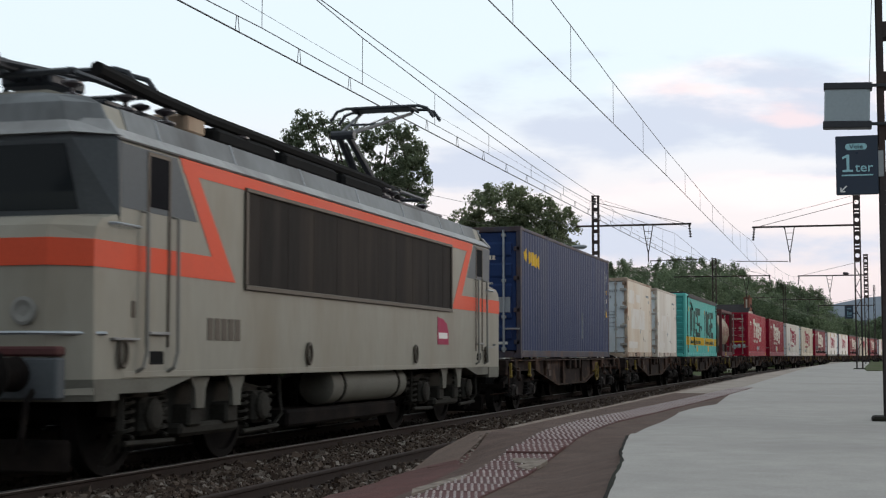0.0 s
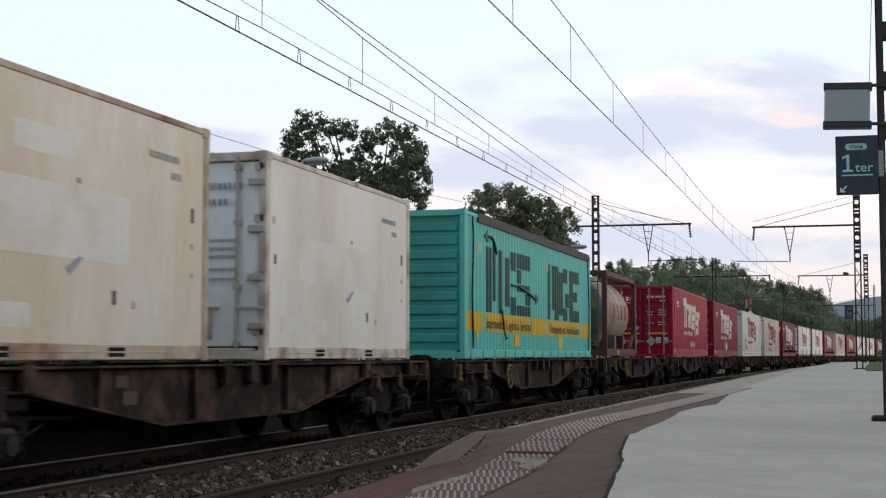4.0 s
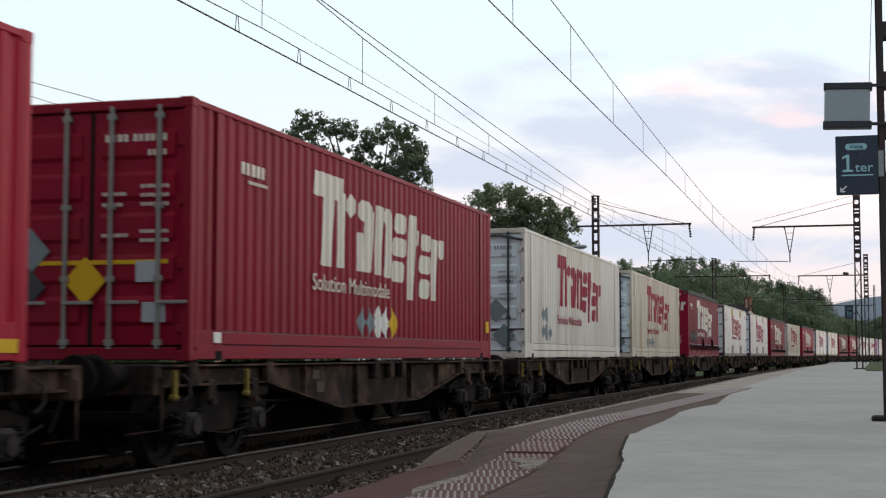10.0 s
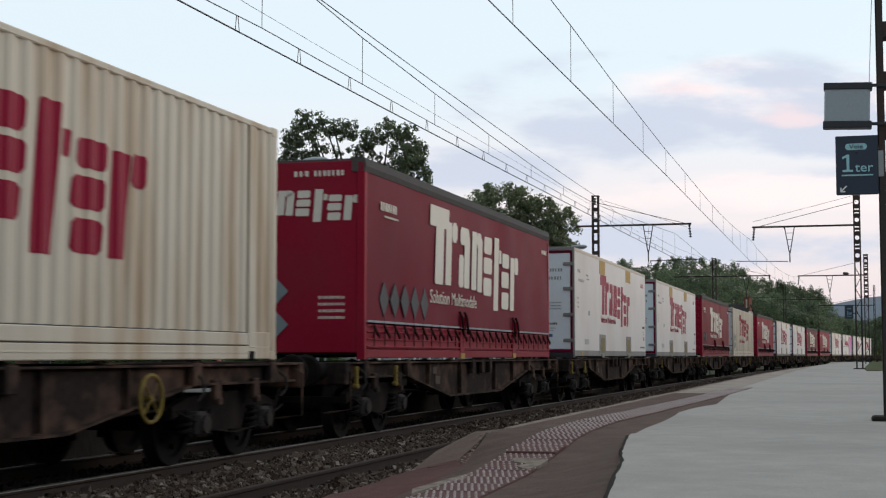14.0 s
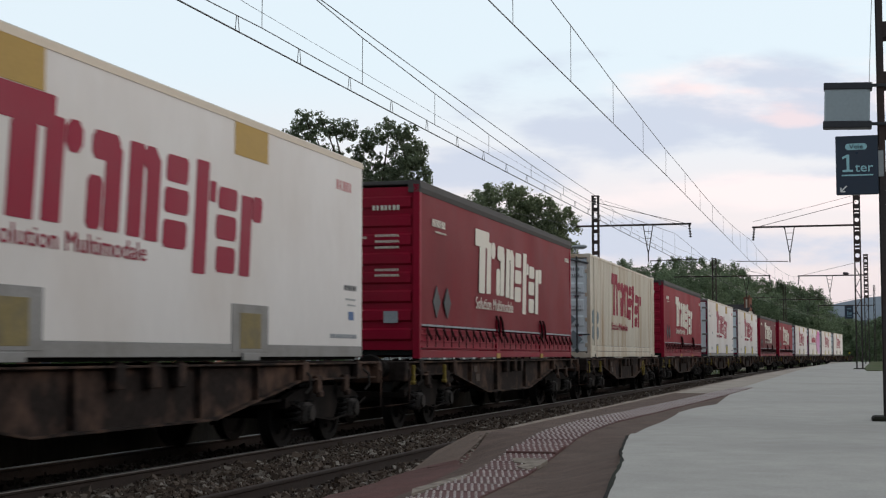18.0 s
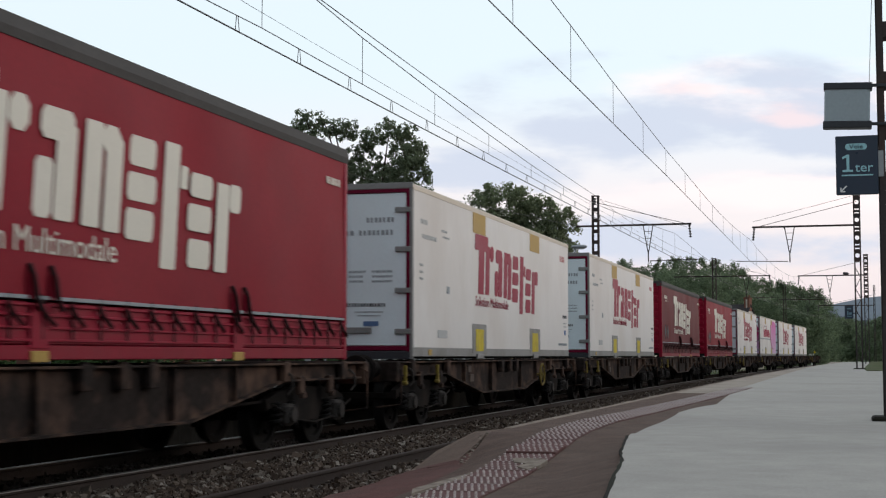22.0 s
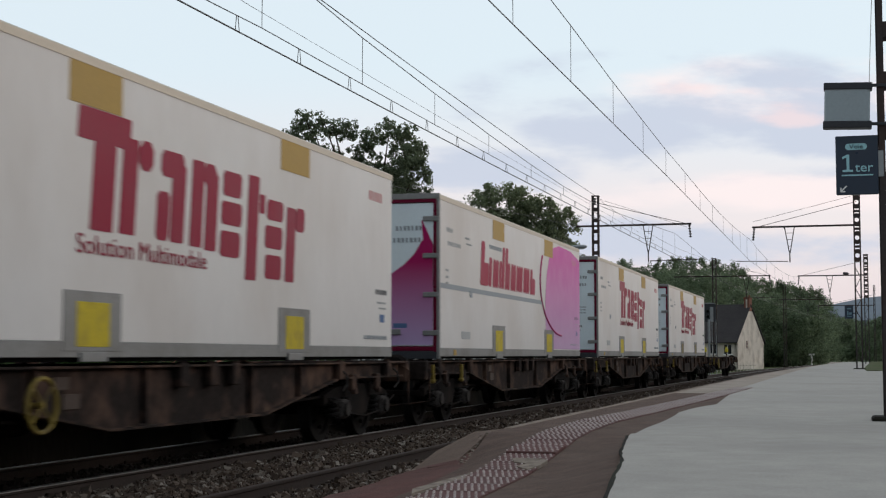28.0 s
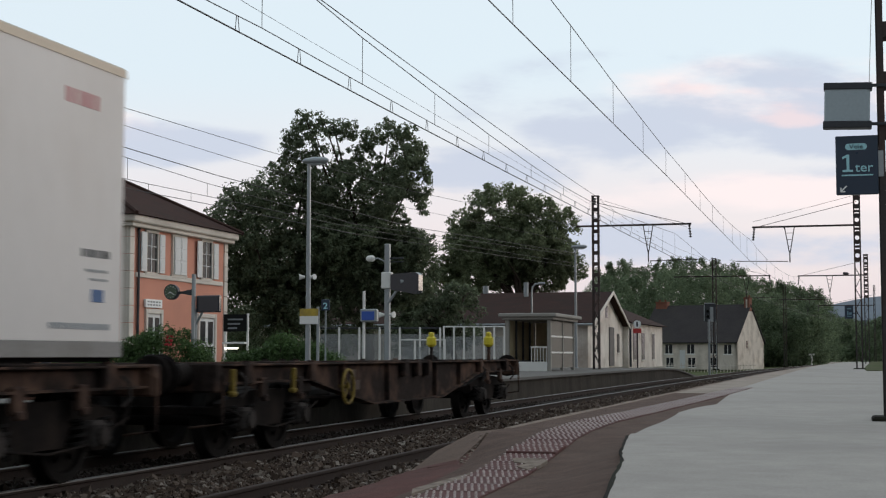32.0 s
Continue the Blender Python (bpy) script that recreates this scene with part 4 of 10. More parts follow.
B["concrete"] = surf("pale_shelter_concrete", (0.30, 0.285, 0.26), 0.8, var=0.1, scale=1.2, dirt=(0.26, 0.24, 0.21), dirt_amount=0.4, bump=0.2)
# ochre raised to stand for light through the shelter's translucent panes
B["ochre"] = surf("brightened_ochre_panel", (0.55, 0.46, 0.28), 0.6, var=0.2, scale=1.0)
B["screen"] = glass_mat("dark_screen_glass", (0.012, 0.016, 0.024), 0.15)
B["screen_blue"] = glow_mat("lit_blue_screen", (0.015, 0.045, 0.20), 0.3)
B["lamp_white"] = glow_mat("lit_white_lamp", (1.0, 0.95, 0.8), 3.0)
B["red_sign"] = surf("red_round_sign", (0.42, 0.03, 0.03), 0.5, var=0.08)


def see_through(m, amount):
    """Lets that share of the light pass straight through, as a fine mesh does."""
    N, L = m.node_tree.nodes, m.node_tree.links
    tr, mx = N.new("ShaderNodeBsdfTransparent"), N.new("ShaderNodeMixShader")
    mx.inputs[0].default_value = amount
    L.new(N["Principled BSDF"].outputs[0], mx.inputs[1])
    L.new(tr.outputs[0], mx.inputs[2])
    L.new(mx.outputs[0], N["Material Output"].inputs["Surface"])


see_through(B["mesh_panel"], 0.62)
see_through(B["side_panel"], 0.25)


def leaf_mat(name, col, var, through_light=0.35, low=0.55, high=1.45, spec=0.2):
    m = surf(name, col, 0.6, var=var, scale=0.35, fine=2.5)
    m.node_tree.nodes["Principled BSDF"].inputs["Specular IOR Level"].default_value = spec
    N, L = m.node_tree.nodes, m.node_tree.links
    b = N["Principled BSDF"]
    g = N.new("ShaderNodeNewGeometry")
    hs = N.new("ShaderNodeHueSaturation")
    rg = N.new("ShaderNodeMapRange")
    rg.inputs["To Min"].default_value, rg.inputs["To Max"].default_value = low, high
    L.new(g.outputs["Random Per Island"], rg.inputs["Value"])
    L.new(rg.outputs[0], hs.inputs["Value"])
    src = b.inputs["Base Color"].links[0].from_socket
    L.new(src, hs.inputs["Color"])
    L.new(hs.outputs[0], b.inputs["Base Color"])
    tl = N.new("ShaderNodeBsdfTranslucent")
    L.new(hs.outputs[0], tl.inputs["Color"])
    mx = N.new("ShaderNodeMixShader")
    mx.inputs[0].default_value = through_light
    L.new(b.outputs[0], mx.inputs[1])
    L.new(tl.outputs[0], mx.inputs[2])
    L.new(mx.outputs[0], N["Material Output"].inputs["Surface"])
    return m


B["leaf"] = leaf_mat("dark_green_leaves", (0.140, 0.170, 0.105), 0.3, 0.55)
B["leaf_mid"] = leaf_mat("mid_dark_green_leaves", (0.175, 0.205, 0.118), 0.3, 0.55)
B["leaf_far"] = leaf_mat("distant_green_foliage", (0.150, 0.195, 0.115), 0.25, 0.5)
B["hedge"] = leaf_mat("hedge_leaves", (0.085, 0.140, 0.052), 0.3, 0.45)


def leaf_cloud(centres, radii, per, size, seed, flat=0.8):
    """Small bent leaf blades scattered round the given clump centres; returns mesh data arrays."""
    rng = np.random.default_rng(seed)
    c = np.repeat(np.asarray(centres, float), per, axis=0)
    r = np.repeat(np.asarray(radii, float), per)
    n = len(c)
    d = rng.normal(size=(n, 3))
    d /= np.linalg.norm(d, axis=1)[:, None]
    p = c + d * (r * rng.uniform(0.25, 1.0, n) ** 0.6)[:, None] * np.array([1, 1, flat])
    nrm = d * 0.6 + rng.normal(size=(n, 3)) * 0.6 + np.array([0, 0, 0.5])
    nrm /= np.linalg.norm(nrm, axis=1)[:, None]
    t = np.cross(nrm, rng.normal(size=(n, 3)))
    t /= np.linalg.norm(t, axis=1)[:, None]
    b = np.cross(nrm, t)
    s = (size * rng.uniform(0.6, 1.35, n))[:, None]
    v = np.stack([p - t * s, p - b * s * 0.5 + nrm * s * 0.12, p + t * s, p + b * s * 0.5 + nrm * s * 0.12], axis=1).reshape(-1, 3)
    f = np.arange(4 * n).reshape(n, 4)
    return v, f


def leaf_mesh(name, v, f, material):
    me = bpy.data.meshes.new(name)
    me.from_pydata(v.tolist(), [], f.tolist())
    me.materials.append(material)
    return me


def tree(label, base, blobs, clumps, per, size, seed, material, trunk_r=0.35, gap=0.25, clump_r=0.75, dense_below=0.0):
    """A tapered trunk, limbs that reach into the crown, and a crown of leaf clumps in the given egg shapes."""
    rng = np.random.default_rng(seed)
    tr = thing("tree", label, "tree", group="trees by the station")
    pts = []
    vols = np.array([b[3] * b[4] * b[5] for b in blobs])
    while len(pts) < clumps:
        b = blobs[rng.choice(len(blobs), p=vols / vols.sum())]
        d = rng.normal(size=3)
        d /= np.linalg.norm(d)
        r = rng.uniform(0.25, 1.0) ** 0.5
        q = np.array(b[:3]) + d * r * np.array(b[3:])
        if q[2] > dense_below and noise.noise(Vector(q) * 0.45 + Vector((seed, 0, 0))) < gap - 0.45:
            continue
        pts.append(q)
    pts = np.array(pts)
    v, f = leaf_cloud(pts, rng.uniform(0.5, 1.15, len(pts)) * clump_r, per, size, seed)
    ob = new("crown", leaf_mesh("crown", v, f, material))
    ob.parent = tr
    tagged(ob, "loose crown of dark green leaves")
    x, y, z0 = base
    top = max(b[2] for b in blobs)
    s = Shape()
    cx, cy = np.mean([b[0] for b in blobs]), np.mean([b[1] for b in blobs])
    fork = (x + (cx - x) * 0.2, y + (cy - y) * 0.2, z0 + (top - z0) * 0.32)
    s.rod((x, y, z0 - 0.3), fork, trunk_r * 1.15, 10, trunk_r * 0.8)
    s.rod((x, y, z0 - 0.3), (x, y, z0 + 0.4), trunk_r * 1.6, 10, trunk_r * 1.1)
    part("trunk", s, B["bark"], tr, "dark tapered trunk", smooth=True)
    for q in pts[rng.choice(len(pts), min(26, len(pts)), replace=False)]:
        a, e = Vector(fork), Vector(q)
        mid = a.lerp(e, 0.5) + Vector((rng.uniform(-0.4, 0.4), rng.uniform(-0.4, 0.4), rng.uniform(0.2, 0.9)))
        limb = Shape().rod(a, mid, trunk_r * 0.36, 6, trunk_r * 0.2)
        limb.rod(mid, e, trunk_r * 0.2, 5, trunk_r * 0.06)
        part("limb", limb, B["bark"], tr, fix=False)
    return tr


def window_with_shutters(house, x, yc, zb, w, h, closed=False):
    """A framed window in a wall that faces +x, with louvred shutters folded beside it."""
    wn_ = part("window", Shape().box((x - 0.02, yc - w / 2, zb), (x + 0.02, yc + w / 2, zb + h), 0.005), B["pane"], house, "tall dark window")
    fr = Shape()
    for a, b, c, d in ((-w / 2 - 0.1, -w / 2, -0.1, h + 0.12), (w / 2, w / 2 + 0.1, -0.1, h + 0.12), (-w / 2, w / 2, h, h + 0.12), (-w / 2 - 0.16, w / 2 + 0.16, -0.16, -0.02)):
        fr.box((x - 0.03, yc + a, zb + c), (x + 0.09, yc + b, zb + d), 0.01)
    part("frame", fr, B["quoin"], wn_)
    bars = Shape()
    for o in (0.0,):
        bars.box((x, yc - 0.03, zb), (x + 0.04, yc + 0.03, zb + h), 0.004)
    for k in (0.33, 0.66):
        bars.box((x, yc - w / 2, zb + h * k - 0.015), (x + 0.04, yc + w / 2, zb + h * k + 0.015), 0.004)
    part("glazing_bar", bars, B["shutter"], wn_)
    for e in (-1, 1):
        y0 = yc + e * (w / 2 + 0.12) if not closed else yc + e * 0.01
        y1 = yc + e * (w / 2 + 0.12 + w / 2) if not closed else yc + e * w / 2
        sh = Shape().box((x + 0.09, min(y0, y1), zb - 0.02), (x + 0.13, max(y0, y1), zb + h), 0.006)
        for i in range(3):
            za = zb + 0.1 + i * (h - 0.1) / 3
            sh.box((x + 0.125, min(y0, y1) + 0.06, za), (x + 0.145, max(y0, y1) - 0.06, za + (h - 0.1) / 3 - 0.1), 0.004)
        part("shutter", sh, B["shutter"], house, "pale grey panelled shutter")


def station_house():
    h = thing("station_building", "salmon pink two-storey station building with hipped brown roof", "building")
    x, y0, y1, z0, z1 = -28.0, 52.85, 62.35, 0.45, 6.75
    wl_ = part("wall", Shape().box((x - 0.35, y0, z0), (x, y1, z1), 0.01), B["pink"], h, "salmon pink rendered wall")
    part("wall", Shape().box((-46.0, y0, z0), (x - 0.35, y0 + 0.35, z1), 0.01), B["pink"], h)
    part("wall", Shape().box((-46.0, y1 - 0.35, z0), (x - 0.35, y1, z1), 0.01), B["pink"], h)
    part("wall", Shape().box((-46.35, y0, z0), (-46.0, y1, z1), 0.01), B["pink"], h)
    for yc in (y0, y1 - 0.5):
        for i in range(9):
            w = 0.32
            a = yc if yc == y0 else yc + 0.5 - w
            part("quoin", Shape().box((x - 0.06, a - (0.06 if yc == y0 else 0), z0 + i * 0.7), (x + 0.06, a + w + (0.06 if yc > y0 else 0), z0 + i * 0.7 + 0.68), 0.015), B["quoin"], h)
    for i in range(9):
        part("quoin", Shape().box((x - 0.36, y0 - 0.06, z0 + i * 0.7), (x - 0.06, y0 + 0.06, z0 + i * 0.7 + 0.68), 0.015), B["quoin"], h)
    part("string_course", Shape().box((x - 0.02, y0 + 0.5, 4.42), (x + 0.08, y1 - 0.5, 4.62), 0.02), B["quoin"], h, "pale stone sill band")
    part("string_course", Shape().box((-46.0, y0 - 0.10, 4.35), (x - 0.9, y0 + 0.02, 4.60), 0.02), B["quoin"], h)
    part("cornice", Shape().box((-46.6, y0 - 0.45, 6.62), (x + 0.45, y1 + 0.45, 6.92), 0.05).box((-46.5, y0 - 0.3, 6.45), (x + 0.3, y1 + 0.3, 6.62), 0.03), B["quoin"], h, "pale moulded cornice")
    rf = Shape()
    a, b = (x + 0.6, y0 - 0.6), (-46.8, y1 + 0.6)
    yr = (y0 + y1) / 2
    v = [(a[0], a[1], 6.92), (a[0], b[1], 6.92), (b[0], b[1], 6.92), (b[0], a[1], 6.92), (-33.4, yr, 10.0), (-41.4, yr, 10.0)]
    rf.add(v, [(0, 1, 4), (1, 2, 5, 4), (2, 3, 5), (3, 0, 4, 5), (3, 2, 1, 0)])
    part("roof", rf, B["roof_tile"], h, "hipped brown tile roof")
    cap = Shape()
    for p, q in ((v[0], v[4]), (v[1], v[4]), (v[4], v[5])):
        cap.rod((p[0], p[1], p[2] + 0.03), (q[0], q[1], q[2] + 0.03), 0.10, 6)
    part("ridge_tiles", cap, B["roof_tile"], h)
    window_with_shutters(h, x, 54.72, 4.70, 0.95, 1.62)
    window_with_shutters(h, x, 57.3, 4.72, 1.2, 1.62, closed=True)
    window_with_shutters(h, x, 60.1, 4.72, 1.0, 1.62)
    for yc, w, zt in ((55.0, 1.2, 2.95), (60.2, 1.6, 2.9)):
        d = part("door", Shape().box((x - 0.05, yc - w / 2, 0.5), (x + 0.03, yc + w / 2, zt), 0.01), B["shutter"], h, "glazed double door")
        for e in (-1, 1):
            for za, zb in ((0.9, 1.6), (1.75, zt - 0.15)):
                part("pane", Shape().box((x + 0.02, yc + e * w * 0.25 - w * 0.16, za), (x + 0.045, yc + e * w * 0.25 + w * 0.16, zb), 0.004), B["pane"], d)
        fr = Shape()
        for p, q, r, s in ((yc - w / 2 - 0.18, yc - w / 2, 0.5, zt + 0.2), (yc + w / 2, yc + w / 2 + 0.18, 0.5, zt + 0.2), (yc - w / 2, yc + w / 2, zt, zt + 0.2)):
            fr.box((x - 0.02, p, r), (x + 0.10, q, s), 0.02)
        part("door_surround", fr, B["quoin"], h)
    nb = part("name_board", Shape().box((x + 0.02, 54.1, 3.2), (x + 0.12, 55.6, 3.55), 0.01), M["sign_white"], h, "white station name board")
    bars = Shape()
    for z in (3.41, 3.28):
        for i in range(5):
            bars.box((x + 0.118, 54.25 + i * 0.25, z), (x + 0.126, 54.42 + i * 0.25, z + 0.07), 0.002)
    part("lettering", bars, P_GREY, nb)
    # flank that looks along the line: shuttered window and a sunken field
    s = Shape().box((-31.6, y0 - 0.10, 4.72), (-30.6, y0 - 0.02, 6.35), 0.01)
    part("shutter", s, B["shutter"], h, "closed pale shutters")
    part("wall_field", Shape().box((-30.3, y0 - 0.06, 4.72), (-29.1, y0 - 0.02, 6.55), 0.02), B["pink"], h)
    part("downpipe", Shape().rod((x + 0.08, y0 + 0.65, 0.5), (x + 0.08, y0 + 0.65, 6.5), 0.06, 8), M["dark_metal"], h)
    wing = thing("building_wing", "low pink wing beside the station building", "building")
    part("wall", Shape().box((-48.0, 46.2, 0.45), (-33.2, 52.75, 5.2), 0.02), B["pink"], wing, "salmon pink wall")
    part("cornice", Shape().box((-48.2, 46.0, 5.2), (-33.0, 52.78, 5.4), 0.03), B["quoin"], wing)
    part("roof", Shape().add([(-48.3, 45.9, 5.4), (-32.9, 45.9, 5.4), (-32.9, 52.8, 5.4), (-48.3, 52.8, 5.4), (-46, 51.5, 7.0), (-35.2, 51.5, 7.0)], [(0, 1, 5, 4), (1, 2, 5), (2, 3, 4, 5), (3, 0, 4), (3, 2, 1, 0)]), B["roof_tile"], wing, "brown tile roof")


P_GREY = surf("dull_grey_lettering", (0.22, 0.23, 0.24), 0.6, var=0.1)
station_house()


def low_building():
    b = thing("goods_shed", "long low cream shed with dark brown roof and gable", "building")
    x0, x1, y0, y1, ze, zr = -37.0, -15.3, 87.7, 102.0, 3.25, 5.3
    part("wall", Shape().box((x0, y0, 0.4), (x1 - 0.3, y0 + 0.3, ze), 0.01), B["render"], b, "stained cream wall")
    part("wall", Shape().box((x0, y1 - 0.3, 0.4), (x1 - 0.3, y1, ze), 0.01), B["render"], b)
    ym = (y0 + y1) / 2
    part("gable_wall", Shape().prism([(y0, 0.4), (y1, 0.4), (y1, ze), (ym, zr - 0.05), (y0, ze)], "yz", x1 - 0.3, x1), B["render"], b, "stained cream gable wall")
    for ya, yb in ((y0 - 0.5, ym), (y1 + 0.5, ym)):
        s = Shape().add([(x0 - 0.3, ya, ze - 0.15), (x1 + 0.45, ya, ze - 0.15), (x1 + 0.45, yb, zr), (x0 - 0.3, yb, zr), (x0 - 0.3, ya, ze - 0.03), (x1 + 0.45, ya, ze - 0.03), (x1 + 0.45, yb, zr + 0.12), (x0 - 0.3, yb, zr + 0.12)],
                        [(0, 3, 2, 1), (4, 5, 6, 7), (0, 1, 5, 4), (1, 2, 6, 5), (2, 3, 7, 6), (3, 0, 4, 7)])
        part("roof", s, B["roof_tile"], b, "dark brown tiled roof slope")
        part("barge_board", Shape().add([(x1 + 0.46, ya, ze - 0.22), (x1 + 0.52, ya, ze - 0.22), (x1 + 0.52, yb, zr - 0.06), (x1 + 0.46, yb, zr - 0.06), (x1 + 0.46, ya, ze + 0.0), (x1 + 0.52, ya, ze + 0.0), (x1 + 0.52, yb, zr + 0.16), (x1 + 0.46, yb, zr + 0.16)],
                                        [(0, 3, 2, 1), (4, 5, 6, 7), (0, 1, 5, 4), (1, 2, 6, 5), (2, 3, 7, 6), (3, 0, 4, 7)]), B["quoin"], b, "pale barge board")
    part("gutter", Shape().rod((x0, y0 - 0.55, ze - 0.15), (x1 + 0.4, y0 - 0.55, ze - 0.15), 0.08, 8), M["galv"], b)
    part("vent_pipe", Shape().rod((-20.5, ym - 1.0, zr - 0.4), (-20.5, ym - 1.0, zr + 0.75), 0.16, 10), M["galv"], b)
    part("vent_pipe", Shape().rod((-23.5, ym, zr), (-23.5, ym, zr + 0.6), 0.2, 10), M["galv"], b)
    part("door", Shape().box((x1 - 0.05, ym + 1.0, 0.5), (x1 + 0.06, ym + 3.0, 3.1), 0.02), B["wood_dark"], b, "tall dark door")
    for yc in (ym - 3.2, ym + 5.0):
        w = part("window", Shape().box((x1 - 0.05, yc - 0.5, 1.4), (x1 + 0.03, yc + 0.5, 2.7), 0.01), B["pane"], b, "dark narrow window")
        part("frame", Shape().box((x1 + 0.0, yc - 0.65, 1.28), (x1 + 0.08, yc + 0.65, 1.4), 0.01), B["quoin"], w)
    part("loft_window", Shape().box((x1 - 0.05, ym - 0.4, 3.7), (x1 + 0.03, ym + 0.4, 4.5), 0.01), B["pane"], b)
    a = thing("annex", "low cream annex with dark windows beside the shed", "building")
    y2 = 121.5
    part("wall", Shape().box((x1 - 6, y1 + 0.05, 0.3), (x1 + 0.4, y2, 3.55), 0.01), B["render"], a, "cream rendered wall")
    part("roof", Shape().add([(x1 - 6.4, y1, 3.5), (x1 + 0.8, y1, 3.5), (x1 + 0.8, y2 + 0.5, 3.6), (x1 - 6.4, y2 + 0.5, 3.6), (x1 - 2.8, y1, 5.2), (x1 - 2.8, y2 - 3.5, 5.2)], [(0, 1, 2, 3), (1, 2, 5, 4), (3, 0, 4, 5), (2, 3, 5), (0, 4, 1)]), B["roof_tile"], a, "brown hipped roof")
    for yc in (105.2, 109.6, 115.5):
        w = part("window", Shape().box((x1 + 0.36, yc - 0.8, 0.9), (x1 + 0.43, yc + 0.8, 2.9), 0.01), B["pane"], a, "tall dark window")
        part("frame", Shape().box((x1 + 0.40, yc - 0.95, 0.75), (x1 + 0.50, yc + 0.95, 0.9), 0.01).box((x1 + 0.40, yc - 0.95, 2.9), (x1 + 0.47, yc + 0.95, 3.05), 0.01), B["quoin"], w)
    part("downpipe", Shape().rod((x1 + 0.5, y1 + 0.4, 0.4), (x1 + 0.5, y1 + 0.4, 3.4), 0.08, 8), M["dark_metal"], a)


low_building()


def gable_house():
    m = Matrix.Translation((-10.83, 150.65, 0.35)) @ Matrix.Rotation(radians(-14), 4, "Z")
    h = thing("house", "white-walled country house with slate roof and brick chimneys", "house", m)
    # local x runs back along the long wall (to -x), y runs along the gable
    L, W, ze, zr = 10.4, 9.0, 2.3, 6.1
    part("wall", Shape().box((-L, 0, -0.6), (0, 0.3, ze), 0.01), B["limewash"], h, "whitewashed long wall")
    part("wall", Shape().box((-L, W - 0.3, -0.6), (0, W, ze), 0.01), B["render"], h)
    for x in (-L, -0.3):
        part("gable_wall", Shape().prism([(0, -0.6), (W, -0.6), (W, ze), (W / 2, zr), (0, ze)], "yz", x, x + 0.3), B["limewash"] if x > -1 else B["render"], h, "whitewashed gable wall" if x > -1 else "")
    for ya, yb in ((-0.35, W / 2), (W + 0.35, W / 2)):
        part("roof", Shape().add([(-L - 0.2, ya, ze - 0.2), (0.1, ya, ze - 0.2), (0.1, yb, zr), (-L - 0.2, yb, zr), (-L - 0.2, ya, ze - 0.06), (0.1, ya, ze - 0.06), (0.1, yb, zr + 0.14), (-L - 0.2, yb, zr + 0.14)],
                                 [(0, 3, 2, 1), (4, 5, 6, 7), (0, 1, 5, 4), (1, 2, 6, 5), (2, 3, 7, 6), (3, 0, 4, 7)]), B["slate"], h, "steep grey slate roof")
    for x, r, zt in ((-L + 0.65, 0.62, 0.55), (-0.24, 0.29, 0.85)):
        c = part("chimney", Shape().box((x - r, W / 2 - 0.45, zr - 0.6), (x + r, W / 2 + 0.45, zr + zt), 0.03).box((x - r - 0.05, W / 2 - 0.5, zr + zt - 0.14), (x + r + 0.05, W / 2 + 0.5, zr + zt), 0.02), B["brick"], h, "red brick chimney")
        for k in (-0.5, 0.5):
            part("chimney_pot", Shape().rod((x + k * r, W / 2, zr + zt), (x + k * r, W / 2, zr + zt + 0.22), 0.10, 8), B["brick"], c)
    part("flashing", Shape().box((-0.32, W / 2 - 0.49, zr - 0.3), (-0.16, W / 2 - 0.46, zr + 0.62), 0.01), B["limewash"], h, "pale mortar strip on the chimney")
    for x, z in ((-7.4, 1.05), (-5.0, 1.05), (-2.6, 1.05), (-1.0, 1.0), (-7.3, -0.35), (-4.9, -0.35), (-2.5, -0.35)):
        w = part("window", Shape().box((x - 0.38, -0.03, z), (x + 0.38, 0.05, z + 0.95), 0.01), B["pane"], h, "small dark window")
        part("frame", Shape().box((x - 0.5, -0.06, z - 0.12), (x + 0.5, 0.02, z), 0.01).box((x - 0.03, -0.05, z), (x + 0.03, 0.0, z + 0.95), 0.004), M["white"], w)
    part("door", Shape().box((-6.2, -0.04, -0.5), (-5.6, 0.05, 1.4), 0.01), B["shutter"], h, "pale grey door")
    part("window", Shape().box((-0.02, 3.0, 1.6), (0.05, 3.5, 2.4), 0.01), B["pane"], h)
    f = thing("garden_fence", "low wooden picket fence before the house", "fence", Matrix.Translation((-10.0, 141.0, -0.4)))
    for i in range(36):
        part("picket", Shape().box((-9.5 + i * 0.31, -0.015, 0), (-9.45 + i * 0.31, 0.015, 0.85 + 0.05 * math.sin(i * 2.1)), 0.006), B["render"], f)
    part("rail", Shape().box((-9.6, 0.02, 0.62), (1.6, 0.05, 0.67), 0.006), B["render"], f)


gable_house()


